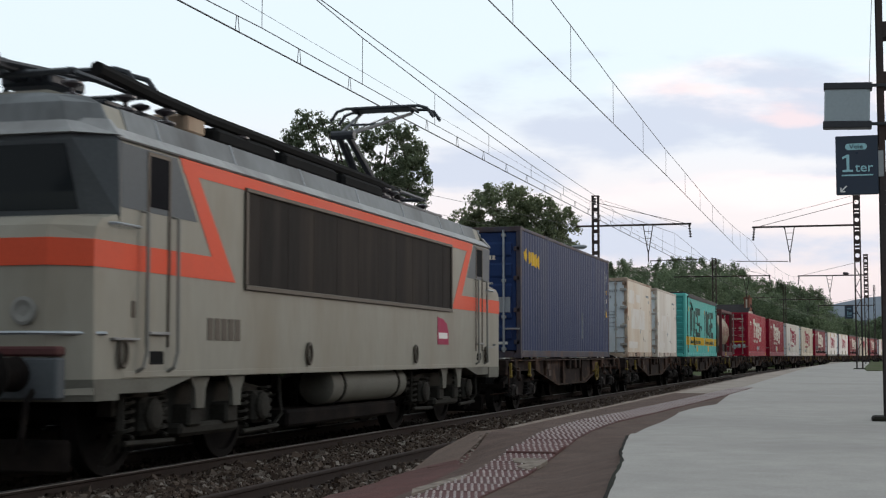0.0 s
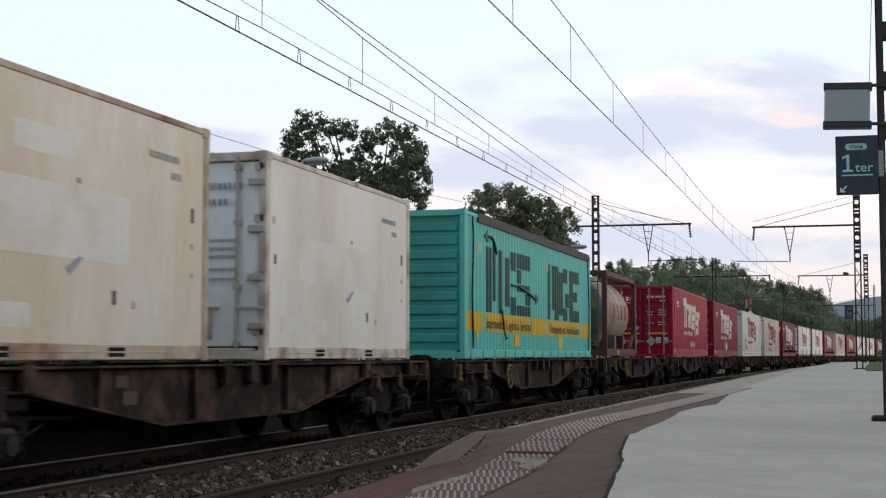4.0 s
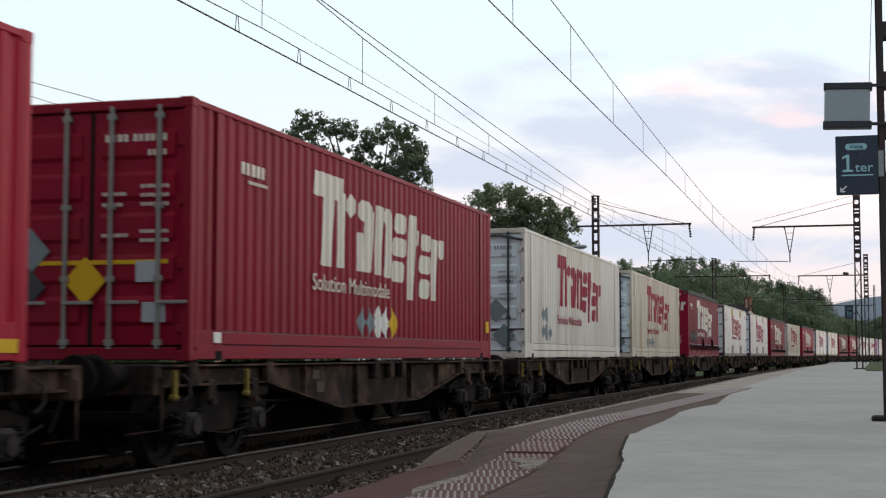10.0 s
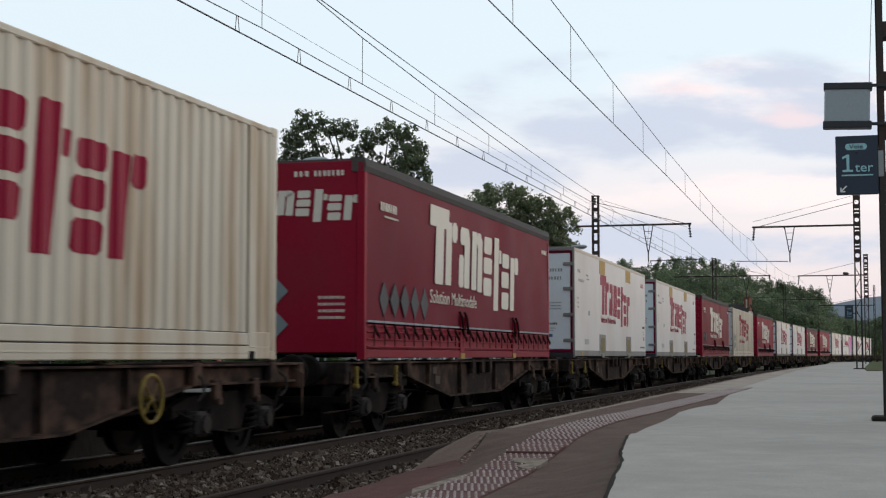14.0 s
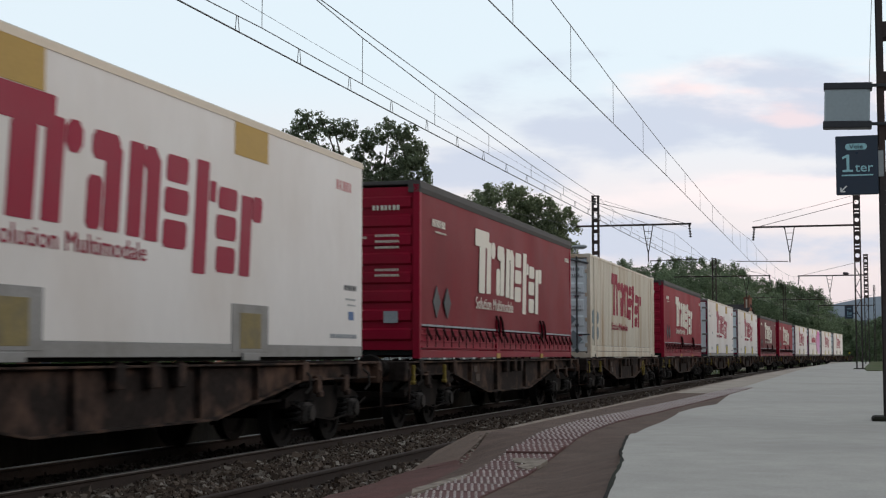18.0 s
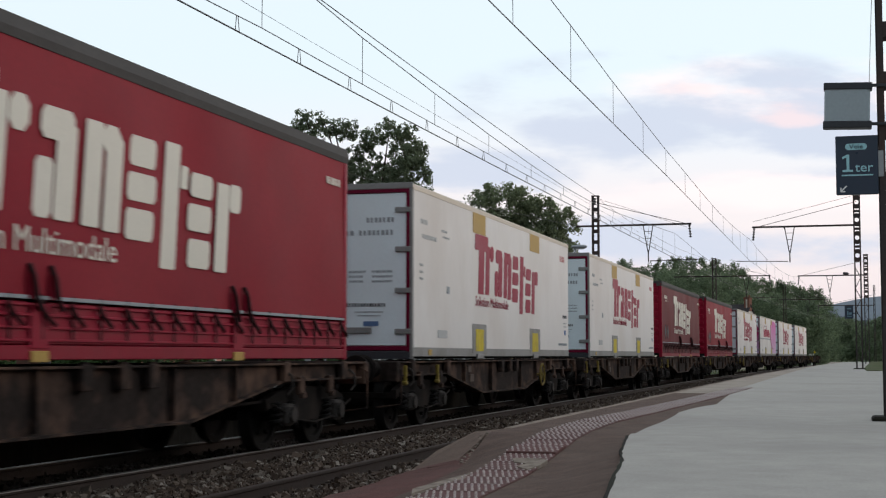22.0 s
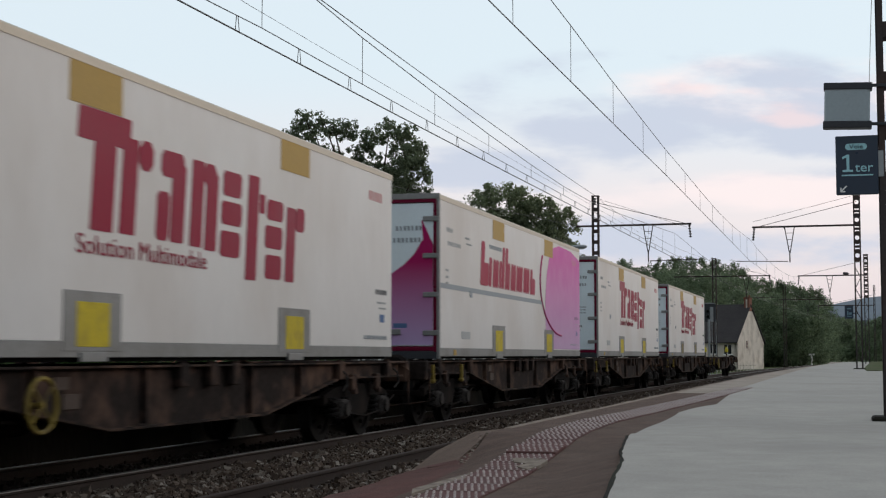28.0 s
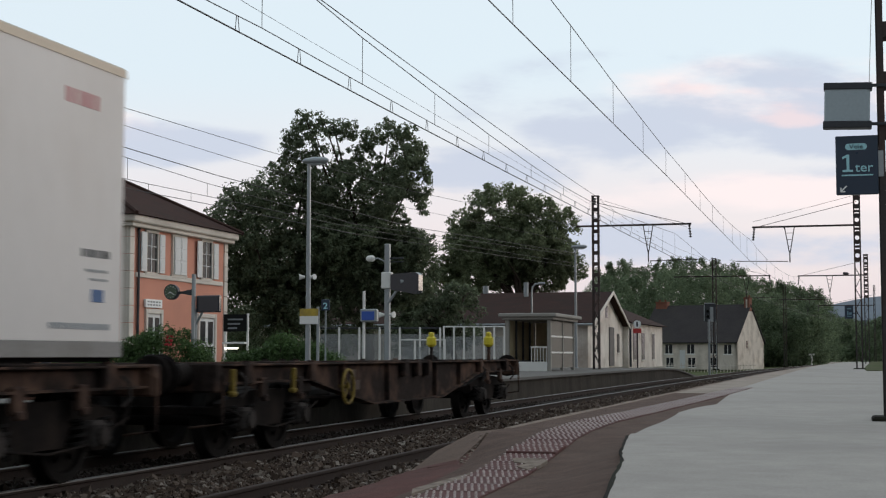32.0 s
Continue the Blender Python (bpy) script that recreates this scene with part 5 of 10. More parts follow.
def shelter():
    s = thing("platform_shelter", "pale concrete and glass waiting shelter", "shelter", Matrix.Translation((-12.24, 60.96, 0.52)))
    D, L, H = 2.0, 5.6, 2.35
    part("roof", Shape().box((-D - 0.25, -0.30, H), (0.30, L + 0.3, H + 0.16), 0.03).box((-D - 0.12, -0.15, H - 0.12), (0.15, L + 0.15, H), 0.02), B["concrete"], s, "flat pale concrete roof")
    for x in (-D, -0.16):
        for y in (0, L - 0.16):
            part("post", Shape().box((x, y, 0), (x + 0.16, y + 0.16, H - 0.1), 0.015), B["concrete"], s)
    part("post", Shape().box((-0.16, L * 0.5, 0), (0, L * 0.5 + 0.12, H - 0.1), 0.015), B["concrete"], s)
    # end that faces along the line: low parapet, railing, dark glazing behind
    part("parapet", Shape().box((-D + 0.16, 0.02, 0), (-0.16, 0.12, 0.42), 0.01), M["white"], s)
    part("rear_panel", Shape().box((-D + 0.05, 0.2, 0.2), (-D + 0.12, L - 0.2, H - 0.15), 0.01), B["ochre"], s, "ochre rear panel, brightened for light from behind")
    for y in (1.4, 2.8, 4.2):
        part("mullion", Shape().box((-D + 0.12, y, 0), (-D + 0.2, y + 0.1, H - 0.1), 0.01), B["wood_dark"], s)
    part("end_panel", Shape().box((-D + 0.2, L - 0.14, 0.3), (-0.2, L - 0.08, H - 0.15), 0.01), B["ochre"], s)
    r = Shape().box((-0.9, 0.06, 1.02), (-0.16, 0.10, 1.08), 0.005)
    for i in range(6):
        r.box((-0.88 + i * 0.13, 0.07, 0.42), (-0.85 + i * 0.13, 0.09, 1.02), 0.003)
    part("railing", r, M["white"], s, "white steel railing")
    for j, (ya, yb) in enumerate(((0.2, L * 0.5), (L * 0.5 + 0.12, L - 0.2))):
        for za, zb in ((0.15, 0.78), (0.86, 1.48), (1.56, 2.2)):
            part("side_panel", Shape().box((-0.10, ya, za), (-0.05, yb, zb), 0.008), B["side_panel"], s, "dull beige side panel")
        for z in (0.78, 1.48):
            part("rail", Shape().box((-0.14, ya, z), (-0.02, yb, z + 0.08), 0.008), M["white"], s)
    part("bench", Shape().box((-D + 0.3, 1.0, 0.42), (-D + 0.75, L - 1.0, 0.48), 0.02), B["wood_dark"], s)


shelter()


def fence_run(label, a, b, z0, h, step, kind):
    """Posts with panels or rails from a to b (x, y)."""
    f = thing("platform_fence", label, "fence", group="platform fences")
    A, Bv = Vector((*a, z0)), Vector((*b, z0))
    n = max(1, int((Bv - A).length / step))
    ang = math.atan2(b[1] - a[1], b[0] - a[0])
    R = Matrix.Rotation(ang, 4, "Z")
    w = (Bv - A).length / n
    post = Shape().box((-0.035, -0.035, 0), (0.035, 0.035, h), 0.006).data("post", M["white"])
    pan = Shape().box((0.05, -0.012, 0.08), (w - 0.05, 0.012, h * (0.86 if kind == "panel" else 0.78)), 0.004).data("panel", B["mesh_panel"])
    for i in range(n + 1):
        p = A.lerp(Bv, i / n)
        part("post", post, None, f, m=Matrix.Translation(p) @ R)
        if i < n:
            part("panel", pan, None, f, m=Matrix.Translation(p) @ R)
    part("top_rail", Shape().box((0, -0.03, h - 0.05), ((Bv - A).length, 0.03, h), 0.006), M["dark_metal"] if kind == "panel" else M["white"], f, m=Matrix.Translation(A) @ R)
    return f


fence_run("long fence of frosted panels with dark top rail", (-18.3, 48.87), (-14.1, 50.05), 0.5, 1.72, 0.72, "panel")
fence_run("short white panel fence on the island platform", (-14.9, 47.75), (-13.4, 48.15), 0.5, 1.28, 0.5, "plain")
fence_run("tall white panel fence beside the shelter", (-15.05, 53.95), (-12.8, 54.6), 0.5, 1.85, 0.38, "plain")


def street_lamp(x, y, top, reach=0.45):
    s = thing("street_lamp", "tall grey platform lamp post with cobra head", "street lamp", Matrix.Translation((x, y, 0.5)), group="platform lamps")
    h = top - 0.5
    part("pole", Shape().rod((0, 0, 0), (0, 0, h), 0.085, 10, 0.055), M["galv"], s, smooth=True)
    part("base", Shape().lathe([(0, 0.16), (0.05, 0.16), (0.07, 0.10), (0.6, 0.095)], (0, 0, 0), (0, 0, 1), 12), M["galv"], s)
    hd = Shape().lathe([(-0.30, 0.06), (-0.22, 0.12), (0.1, 0.17), (0.40, 0.15), (0.52, 0.06)], (0, 0, 0), (1, 0, 0), 12)
    hd.v = [(a, b, c * 0.7) for a, b, c in hd.v]
    hl = part("head", hd, M["galv"], s, "grey cobra-head lantern", smooth=True, m=Matrix.Translation((0.1, 0, h + 0.04)))
    part("lens", Shape().box((-0.1, -0.1, -0.13), (0.35, 0.1, -0.09), 0.02), B["panel"], hl)
    return s


lamp1 = street_lamp(-15.45, 40.33, 7.0)
for e in (-1, 1):
    part("loudspeaker", Shape().lathe([(0, 0.04), (0.06, 0.05), (0.15, 0.085), (0.17, 0.085)], (e * 0.09, -0.05, 3.05), (e, -0.4, 0), 12), M["white"], lamp1, "white horn loudspeaker")
street_lamp(-13.86, 75.8, 6.95)
sl = thing("street_lamp", "small curved lamp behind the shelter", "street lamp", Matrix.Translation((-16.8, 78.4, 0.5)), group="platform lamps")
part("pole", Shape().tube([(0, 0, 0), (0, 0, 4.2), (0.05, 0, 4.5), (0.2, 0, 4.65), (0.45, 0, 4.7)], 0.05, 8), M["galv"], sl)
part("head", Shape().box((0.35, -0.1, 4.64), (0.75, 0.1, 4.76), 0.04), M["galv"], sl)

eq = thing("equipment_post", "grey post with lamp arm, cabinet and information screen", "post", Matrix.Translation((-13.48, 41.92, 0.5)))
part("pole", Shape().box((-0.08, -0.08, 0), (0.08, 0.08, 4.12), 0.02), M["galv"], eq)
part("cabinet", Shape().box((-0.16, -0.14, 2.75), (0.14, 0.14, 3.25), 0.02), M["white"], eq, "pale junction box")
part("lamp_arm", Shape().tube([(0, 0, 3.4), (-0.12, 0, 3.6), (-0.3, 0, 3.68), (-0.5, 0, 3.68)], 0.025, 6), M["galv"], eq)
part("lamp_head", Shape().lathe([(-0.14, 0.04), (-0.08, 0.09), (0.08, 0.1), (0.14, 0.05)], (-0.55, 0, 3.68), (1, 0, 0), 12), M["white"], eq, "white lamp head", smooth=True)
part("cross_arm", Shape().box((-0.05, -0.03, 3.65), (0.5, 0.03, 3.70), 0.008).box((0.0, -0.03, 3.55), (0.5, 0.03, 3.58), 0.008), M["dark_metal"], eq)
sc = part("screen", Shape().prism([(0.20, 2.70), (1.05, 2.56), (1.16, 2.66), (1.16, 3.14), (1.05, 3.22), (0.20, 3.18)], "xz", -0.15, 0.12), B["screen"], eq, "large dark information screen", m=Matrix.Rotation(radians(-12), 4, "Z"))
part("screen_arm", Shape().rod((0.05, -0.1, 2.3), (0.55, -0.18, 2.95), 0.045, 8).rod((0.5, -0.2, 2.95), (0.6, -0.2, 2.95), 0.09, 10), M["galv"], eq)
for e in (-1, 1):
    part("loudspeaker", Shape().lathe([(0, 0.04), (0.08, 0.06), (0.18, 0.10)], (e * 0.08, -0.05, 1.95), (e, -0.4, 0), 10), M["white"], eq)

bs = thing("information_screen", "lit blue platform screen on a white post", "screen", Matrix.Translation((-15.45, 45.5, 0.5)))
part("pole", Shape().rod((0, 0, 0), (0, 0, 2.85), 0.05, 8), M["white"], bs)
part("housing", Shape().box((-0.1, -0.12, 1.82), (0.48, 0.12, 2.25), 0.03), M["galv"], bs)
part("display", Shape().box((-0.04, -0.14, 1.88), (0.40, -0.11, 2.17), 0.006), B["screen_blue"], bs, "glowing blue display")

ys = thing("platform_sign", "yellow and white information board on a post", "sign", Matrix.Translation((-15.35, 40.2, 0.5)))
part("post", Shape().box((0.22, -0.02, 0), (0.30, 0.04, 2.15), 0.01), M["galv"], ys)
part("panel", Shape().box((-0.30, -0.05, 1.88), (0.28, -0.02, 2.10), 0.006), M["yellow"], ys)
part("panel", Shape().box((-0.30, -0.05, 1.64), (0.28, -0.02, 1.88), 0.006), M["white"], ys)
n2 = thing("platform_sign", "small blue platform number sign", "sign", Matrix.Translation((-14.95, 40.45, 0.5)))
part("post", Shape().rod((0, 0.03, 0), (0, 0.03, 2.4), 0.03, 6), M["galv"], n2)
part("panel", Shape().box((-0.12, -0.02, 2.05), (0.14, 0.02, 2.38), 0.006), M["sign_blue"], n2)
lettering("digit", "2", 0.26, M["sign_cyan"], n2, on_front(-0.06, -0.024, 2.10), 0.14, bold=0.015)

ck = thing("station_clock", "round station clock on a bracket post", "clock", Matrix.Translation((-20.1, 42.14, 0.5)))
part("post", Shape().rod((0.06, 0, 0), (0.06, 0, 3.3), 0.07, 8), M["galv"], ck)
part("bracket", Shape().box((-0.5, -0.02, 2.68), (0.06, 0.02, 2.76), 0.006).prism([(-0.45, 2.70), (0.0, 2.62), (0.0, 2.82), (-0.45, 2.74)], "xz", -0.015, 0.015), M["dark_metal"], ck)
fc = part("case", Shape().lathe([(0, 0.24), (0.02, 0.25), (0.16, 0.25), (0.18, 0.24)], (-0.70, 0.09, 2.74), (0, -1, 0), 24), M["dark_metal"], ck, "dark round clock case")
part("dial", Shape().lathe([(0, 0.215), (0.006, 0.215)], (-0.70, -0.09, 2.74), (0, -1, 0), 24), surf("greenish_dark_dial", (0.06, 0.09, 0.05), 0.4, var=0.1), fc)
mk = Shape()
for k in range(12):
    t = k * math.pi / 6
    mk.box((-0.006, -0.002, 0.165), (0.006, 0.002, 0.20), 0.001, Matrix.Translation((-0.70, -0.098, 2.74)) @ Matrix.Rotation(t, 4, "Y"))
mk.box((-0.010, -0.002, 0), (0.010, 0.002, 0.16), 0.001, Matrix.Translation((-0.70, -0.1, 2.74)) @ Matrix.Rotation(radians(128), 4, "Y"))
mk.box((-0.012, -0.002, 0), (0.012, 0.002, 0.11), 0.001, Matrix.Translation((-0.70, -0.1, 2.74)) @ Matrix.Rotation(radians(240), 4, "Y"))
part("dial_marking", mk, M["sign_white"], fc, "pale hour marks and pointers")
sb = thing("information_screen", "dark information screen on an arm", "screen", Matrix.Translation((-19.98, 42.3, 0.5)))
part("screen", Shape().box((0.0, -0.1, 2.08), (0.88, 0.08, 2.62), 0.03), B["screen"], sb, m=Matrix.Rotation(radians(-10), 4, "Z"))
part("arm", Shape().rod((-0.05, 0, 1.7), (0.35, -0.05, 2.35), 0.04, 8), M["galv"], sb)
part("post", Shape().rod((-0.06, 0.02, 0), (-0.06, 0.02, 2.2), 0.06, 8), M["galv"], sb)
bd = thing("notice_board", "dark notice board on two white posts", "board", Matrix.Translation((-22.8, 50.75, 0.5)))
for x in (0.0, 0.92):
    part("post", Shape().box((x - 0.04, -0.04, 0), (x + 0.04, 0.04, 2.3), 0.01), M["white"], bd)
part("panel", Shape().box((-0.06, -0.06, 1.62), (0.9, -0.02, 2.27), 0.01), M["black"], bd)
nbz = Shape()
for k, z in enumerate((2.05, 1.88, 1.72)):
    nbz.box((0.12, -0.066, z), (0.75 - 0.12 * k, -0.058, z + 0.06), 0.002)
part("lettering", nbz, P_GREY, bd)
part("shelf", Shape().box((0.0, -0.3, 1.15), (0.9, 0.1, 1.22), 0.01), M["white"], bd)
part("lit_tube", Shape().box((0.05, -0.2, 0.95), (0.6, -0.12, 1.02), 0.01), B["lamp_white"], bd, "lit white lamp strip")

# signal, round sign and the anchor post
sg = thing("railway_signal", "railway signal with dark unlit lenses and grey edging", "signal", Matrix.Translation((-9.92, 109.4, -0.3)))
part("post", Shape().rod((0, 0, 0), (0, 0, 4.2), 0.09, 8), M["galv"], sg)
part("board", Shape().prism([(-0.36, 4.02), (0.52, 4.02), (0.52, 5.30), (0.40, 5.44), (-0.24, 5.44), (-0.36, 5.30)], "xz", -0.03, 0.03), M["dark_metal"], sg, "black signal board")
for x0, x1, z0, z1 in ((-0.36, -0.29, 4.05, 5.30), (-0.28, 0.44, 5.37, 5.43), (0.10, 0.34, 4.02, 5.12)):
    part("rim", Shape().box((x0, -0.05, z0), (x1, -0.03, z1), 0.006), M["galv"], sg, "grey edge of the signal board")
for z in (4.40, 4.80):
    hd = part("hood", Shape().box((-0.22, -0.22, z + 0.12), (0.06, -0.03, z + 0.16), 0.02).box((-0.22, -0.16, z - 0.02), (-0.19, -0.03, z + 0.12), 0.01).box((0.03, -0.16, z - 0.02), (0.06, -0.03, z + 0.12), 0.01), M["dark_metal"], sg)
    part("lens", Shape().lathe([(0, 0.10), (0.02, 0.09), (0.03, 0.04)], (-0.08, -0.035, z), (0, -1, 0), 16), M["black"], hd, "dark unlit lens")
part("ladder", Shape().box((0.2, 0.05, 0), (0.24, 0.09, 4.2), 0.005).box((0.5, 0.05, 0), (0.54, 0.09, 4.2), 0.005), M["galv"], sg)
rs = thing("track_sign", "small red and white round sign on a post", "sign", Matrix.Translation((-12.57, 89.95, 0.3)))
part("post", Shape().rod((0, 0, 0), (0, 0, 2.6), 0.05, 8), M["mast"], rs)
part("disc", Shape().lathe([(0, 0.24), (0.02, 0.24)], (0, -0.04, 2.85), (0, -1, 0), 20), M["sign_white"], rs)
part("square", Shape().box((-0.26, -0.05, 2.3), (0.26, -0.02, 2.58), 0.01), B["red_sign"], rs)
part("mark", Shape().box((-0.05, -0.07, 2.7), (0.05, -0.055, 3.0), 0.005), M["dark_metal"], rs)
wp = thing("marker_post", "short white marker post beside the line", "post", Matrix.Translation((-4.7, 205.0, -0.3)))
part("post", Shape().box((-0.12, -0.1, 0), (0.12, 0.1, 1.6), 0.03).box((-0.4, -0.08, 1.5), (0.4, 0.08, 1.75), 0.03), M["white"], wp)
ap = thing("anchor_post", "rusty brown anchor post with tension weights", "post", Matrix.Translation((-11.9, 19.55, 0.5)))
am = surf("rusty_brown_anchor", (0.10, 0.055, 0.042), 0.8, 0.1, var=0.25, scale=3, dirt=RUST, dirt_amount=0.4)
part("shaft", Shape().box((-0.28, -0.12, 0), (-0.02, 0.12, 1.92), 0.02), am, ap, "rusty brown box shaft")
part("pole", Shape().rod((0.16, 0, 0), (0.16, 0, 2.7), 0.075, 8), M["dark_metal"], ap)
part("sign_plate", Shape().box((0.24, -0.03, 1.95), (0.50, 0.03, 2.42), 0.01), B["ochre"], ap, "dull ochre plate")
part("stay_rod", Shape().rod((-0.1, 0, 1.9), (-1.0, -0.2, 4.6), 0.018, 6).rod((-0.02, 0, 2.1), (-0.92, -0.2, 4.7), 0.018, 6), M["mast"], ap)
part("turnbuckle", Shape().rod((-0.02, 0, 2.2), (-0.22, -0.04, 2.75), 0.05, 8).rod((-0.14, 0, 2.15), (-0.32, -0.05, 2.7), 0.05, 8), M["mast"], ap)
part("insulator", insulators(Shape(), (0.08, 0, 2.05), (0, 0, 1), 3, 0.08), M["insulator"], ap, smooth=True)


# ---- planting ----
def hedge(label, a, b, depth, z0, h, seed):
    rng = np.random.default_rng(seed)
    n = 170
    c = []
    for i in range(n):
        t = rng.uniform(0, 1)
        top = h * (0.75 + 0.25 * math.sin(7 * t + seed) + rng.uniform(-0.1, 0.1))
        c.append((a[0] + (b[0] - a[0]) * t + rng.uniform(-0.1, 0.1), a[1] + (b[1] - a[1]) * t + rng.uniform(-depth, depth) / 2, z0 + rng.uniform(0.15, 1.0) * top))
    v, f = leaf_cloud(c, [0.30] * n, 130, 0.05, seed, 1.0)
    ob = thing("hedge", label, "hedge")
    q = new("foliage", leaf_mesh("hedge", v, f, B["hedge"]))
    q.parent = ob
    st = Shape()
    for i in range(0, n, 4):
        st.rod((c[i][0], c[i][1], z0 - 0.05), (c[i][0] + 0.05, c[i][1], c[i][2]), 0.02, 4)
    part("stem_cluster", st, B["bark"], ob)
    return ob


hedge("clipped green hedge before the station building", (-24.5, 41.0), (-19.7, 42.3), 0.9, 0.5, 1.55, 3)
hedge("low green hedge on the platform", (-18.9, 42.5), (-15.6, 43.4), 0.9, 0.5, 1.2, 4)
hedge("long clipped hedge behind the fence", (-30.0, 39.4), (-24.6, 40.9), 0.9, 0.5, 1.6, 5)
fl = thing("flower", "red flowers in the hedge", "flowers", Matrix.Translation((-20.6, 41.6, 0.5)))
pf_ = Shape()
for k in range(9):
    pf_.lathe([(0, 0.03), (0.04, 0.06), (0.06, 0.02)], (0.08 * (k % 3) - 0.1, 0.05 * (k // 3), 1.05 + 0.12 * (k // 3)), (0, -1, 0.4), 7)
part("blossom", pf_, B["red_sign"], fl)
part("stem", Shape().rod((0, 0.05, 0), (0, 0.05, 1.2), 0.02, 5), B["hedge"], fl)

tree("large dark broadleaf tree with a loose ragged crown", (-26.0, 77.0, 0.3), [(-28.47, 74.28, 12.61, 1.82, 1.64, 2.26), (-26.8, 75.58, 12.54, 1.82, 1.64, 1.94), (-24.62, 77.01, 12.43, 2.07, 1.86, 2.2), (-23.18, 75.76, 10.75, 1.44, 1.3, 1.94), (-25.89, 75.83, 9.66, 3.45, 3.1, 2.51), (-24.17, 77.14, 8.63, 1.69, 1.52, 1.94), (-26.83, 74.74, 7.4, 3.45, 3.1, 2.2), (-24.38, 76.25, 7.15, 2.2, 1.98, 1.57), (-23.24, 75.74, 6.78, 1.82, 1.64, 1.88), (-24.38, 76.25, 5.27, 2.82, 2.54, 1.57), (-27.37, 76.25, 5.62, 3.45, 3.1, 1.88)], 3700, 34, 0.095, 11, B["leaf"], 0.42, 0.28, 0.31, 8.2)
tree("dense dark green tree beside the station building", (-30.0, 75.0, 0.3), [(-29.8, 75.0, 7.4, 3.7, 3.2, 4.9), (-32.2, 74.6, 7.6, 2.7, 2.6, 3.3), (-28.4, 75.4, 4.0, 3.4, 3.0, 3.4), (-31.8, 74.8, 3.6, 3.0, 2.6, 3.2)], 1900, 40, 0.105, 12, B["leaf"], 0.38, 0.0, 0.46)
tree("round dark green tree behind the shed", (-23.5, 108.0, 0.3), [(-25.58, 108.31, 11.73, 3.16, 2.85, 2.9), (-23.35, 109.77, 11.36, 2.63, 2.37, 2.28), (-28.5, 109.16, 10.82, 1.93, 1.74, 1.93), (-20.87, 109.63, 10.85, 1.23, 1.11, 1.93), (-25.25, 109.23, 9.3, 5.49, 4.94, 2.2), (-27.17, 107.87, 7.72, 3.51, 3.16, 1.84), (-22.71, 109.94, 7.85, 3.51, 3.16, 1.84), (-30.54, 108.59, 7.37, 1.76, 1.58, 1.76)], 2500, 34, 0.125, 13, B["leaf_mid"], 0.45, 0.18, 0.46)
tree("small dark tree beside the shed roof", (-22.6, 84.0, 0.3), [(-22.5, 84.0, 3.5, 1.6, 1.6, 2.2), (-24.5, 83, 3.0, 2.0, 2.0, 2.2)], 260, 60, 0.11, 14, B["leaf"], 0.2, 0.1, 0.5)


def woods(label, rows, size, per, seed, material):
    """A belt of far trees as one mass of clumps: rows of (x, y, height, width)."""
    rng = np.random.default_rng(seed)
    cs, rs = [], []
    for x, y, h, w in rows:
        peak = rng.uniform(0.35, 0.7)
        w = w * 1.55
        for _ in range(130):
            t = rng.uniform(0.03, 1.0) ** 0.8
            spread = w * 0.5 * min(1.0, (1.03 - t) / (1 - peak)) ** 0.55 * (0.75 + 0.45 * noise.noise(Vector((x * 3, t * 7, y))))
            a = rng.uniform(0, 2 * math.pi)
            k = rng.uniform(0.25, 1.0) ** 0.6
            cs.append((x + spread * k * math.cos(a), y + spread * k * math.sin(a), -0.3 + h * t))
            rs.append(rng.uniform(0.45, 1.0) * w * 0.10)
    v, f = leaf_cloud(cs, rs, per, size, seed, 1.35)
    ob = new("woods", leaf_mesh("woods", v, f, material))
    return tagged(ob, label, "woods", kind="stuff")


rw = random.Random(9)
TOPS = [(1060, 475), (1078, 466), (1098, 460), (1118, 462), (1138, 472), (1156, 466), (1172, 458), (1190, 455), (1208, 459), (1226, 456), (1244, 460), (1262, 462), (1280, 470), (1298, 466), (1316, 478), (1334, 488), (1350, 494), (1368, 500), (1384, 498), (1400, 502), (1416, 506), (1432, 506), (1446, 514)]


def bearing(px, depth):
    """A place on the ground on the line of sight through that column of the picture."""
    r = (px - 784) / 2551.0 * depth
    a = radians(15.62)
    return -depth * math.sin(a) + r * math.cos(a), depth * math.cos(a) + r * math.sin(a)


belt = []
for px, top in TOPS:
    d = rw.uniform(225, 260)
    x, y = bearing(px + rw.uniform(-4, 4), d)
    belt.append((x, y, (629 - top) / 2551.0 * d + 1.4, rw.uniform(3.0, 5.0)))
    d2 = rw.uniform(195, 222)
    x, y = bearing(px + rw.uniform(-8, 8), d2)
    belt.append((x, y, (629 - top - rw.uniform(14, 50)) / 2551.0 * d2 + 1.4, rw.uniform(4.5, 6.5)))
    d3 = rw.uniform(262, 285)
    x, y = bearing(px + 9 + rw.uniform(-6, 6), d3)
    belt.append((x, y, (629 - top - rw.uniform(2, 18)) / 2551.0 * d3 + 1.4, rw.uniform(4.0, 6.0)))
woods("belt of tall green trees beyond the station", belt, 0.16, 34, 21, B["leaf_far"])
low = []
for px in range(1340, 1425, 7):
    d = rw.uniform(198, 220)
    x, y = bearing(px, d)
    low.append((x, y, (629 - rw.uniform(560, 596)) / 2551.0 * d + 1.4, rw.uniform(3.0, 4.5)))
for px in range(1415, 1600, 8):
    d = rw.uniform(300, 360)
    x, y = bearing(px, d)
    low.append((x, y, (629 - rw.uniform(560, 592)) / 2551.0 * d + 1.4, rw.uniform(5.0, 8.0)))
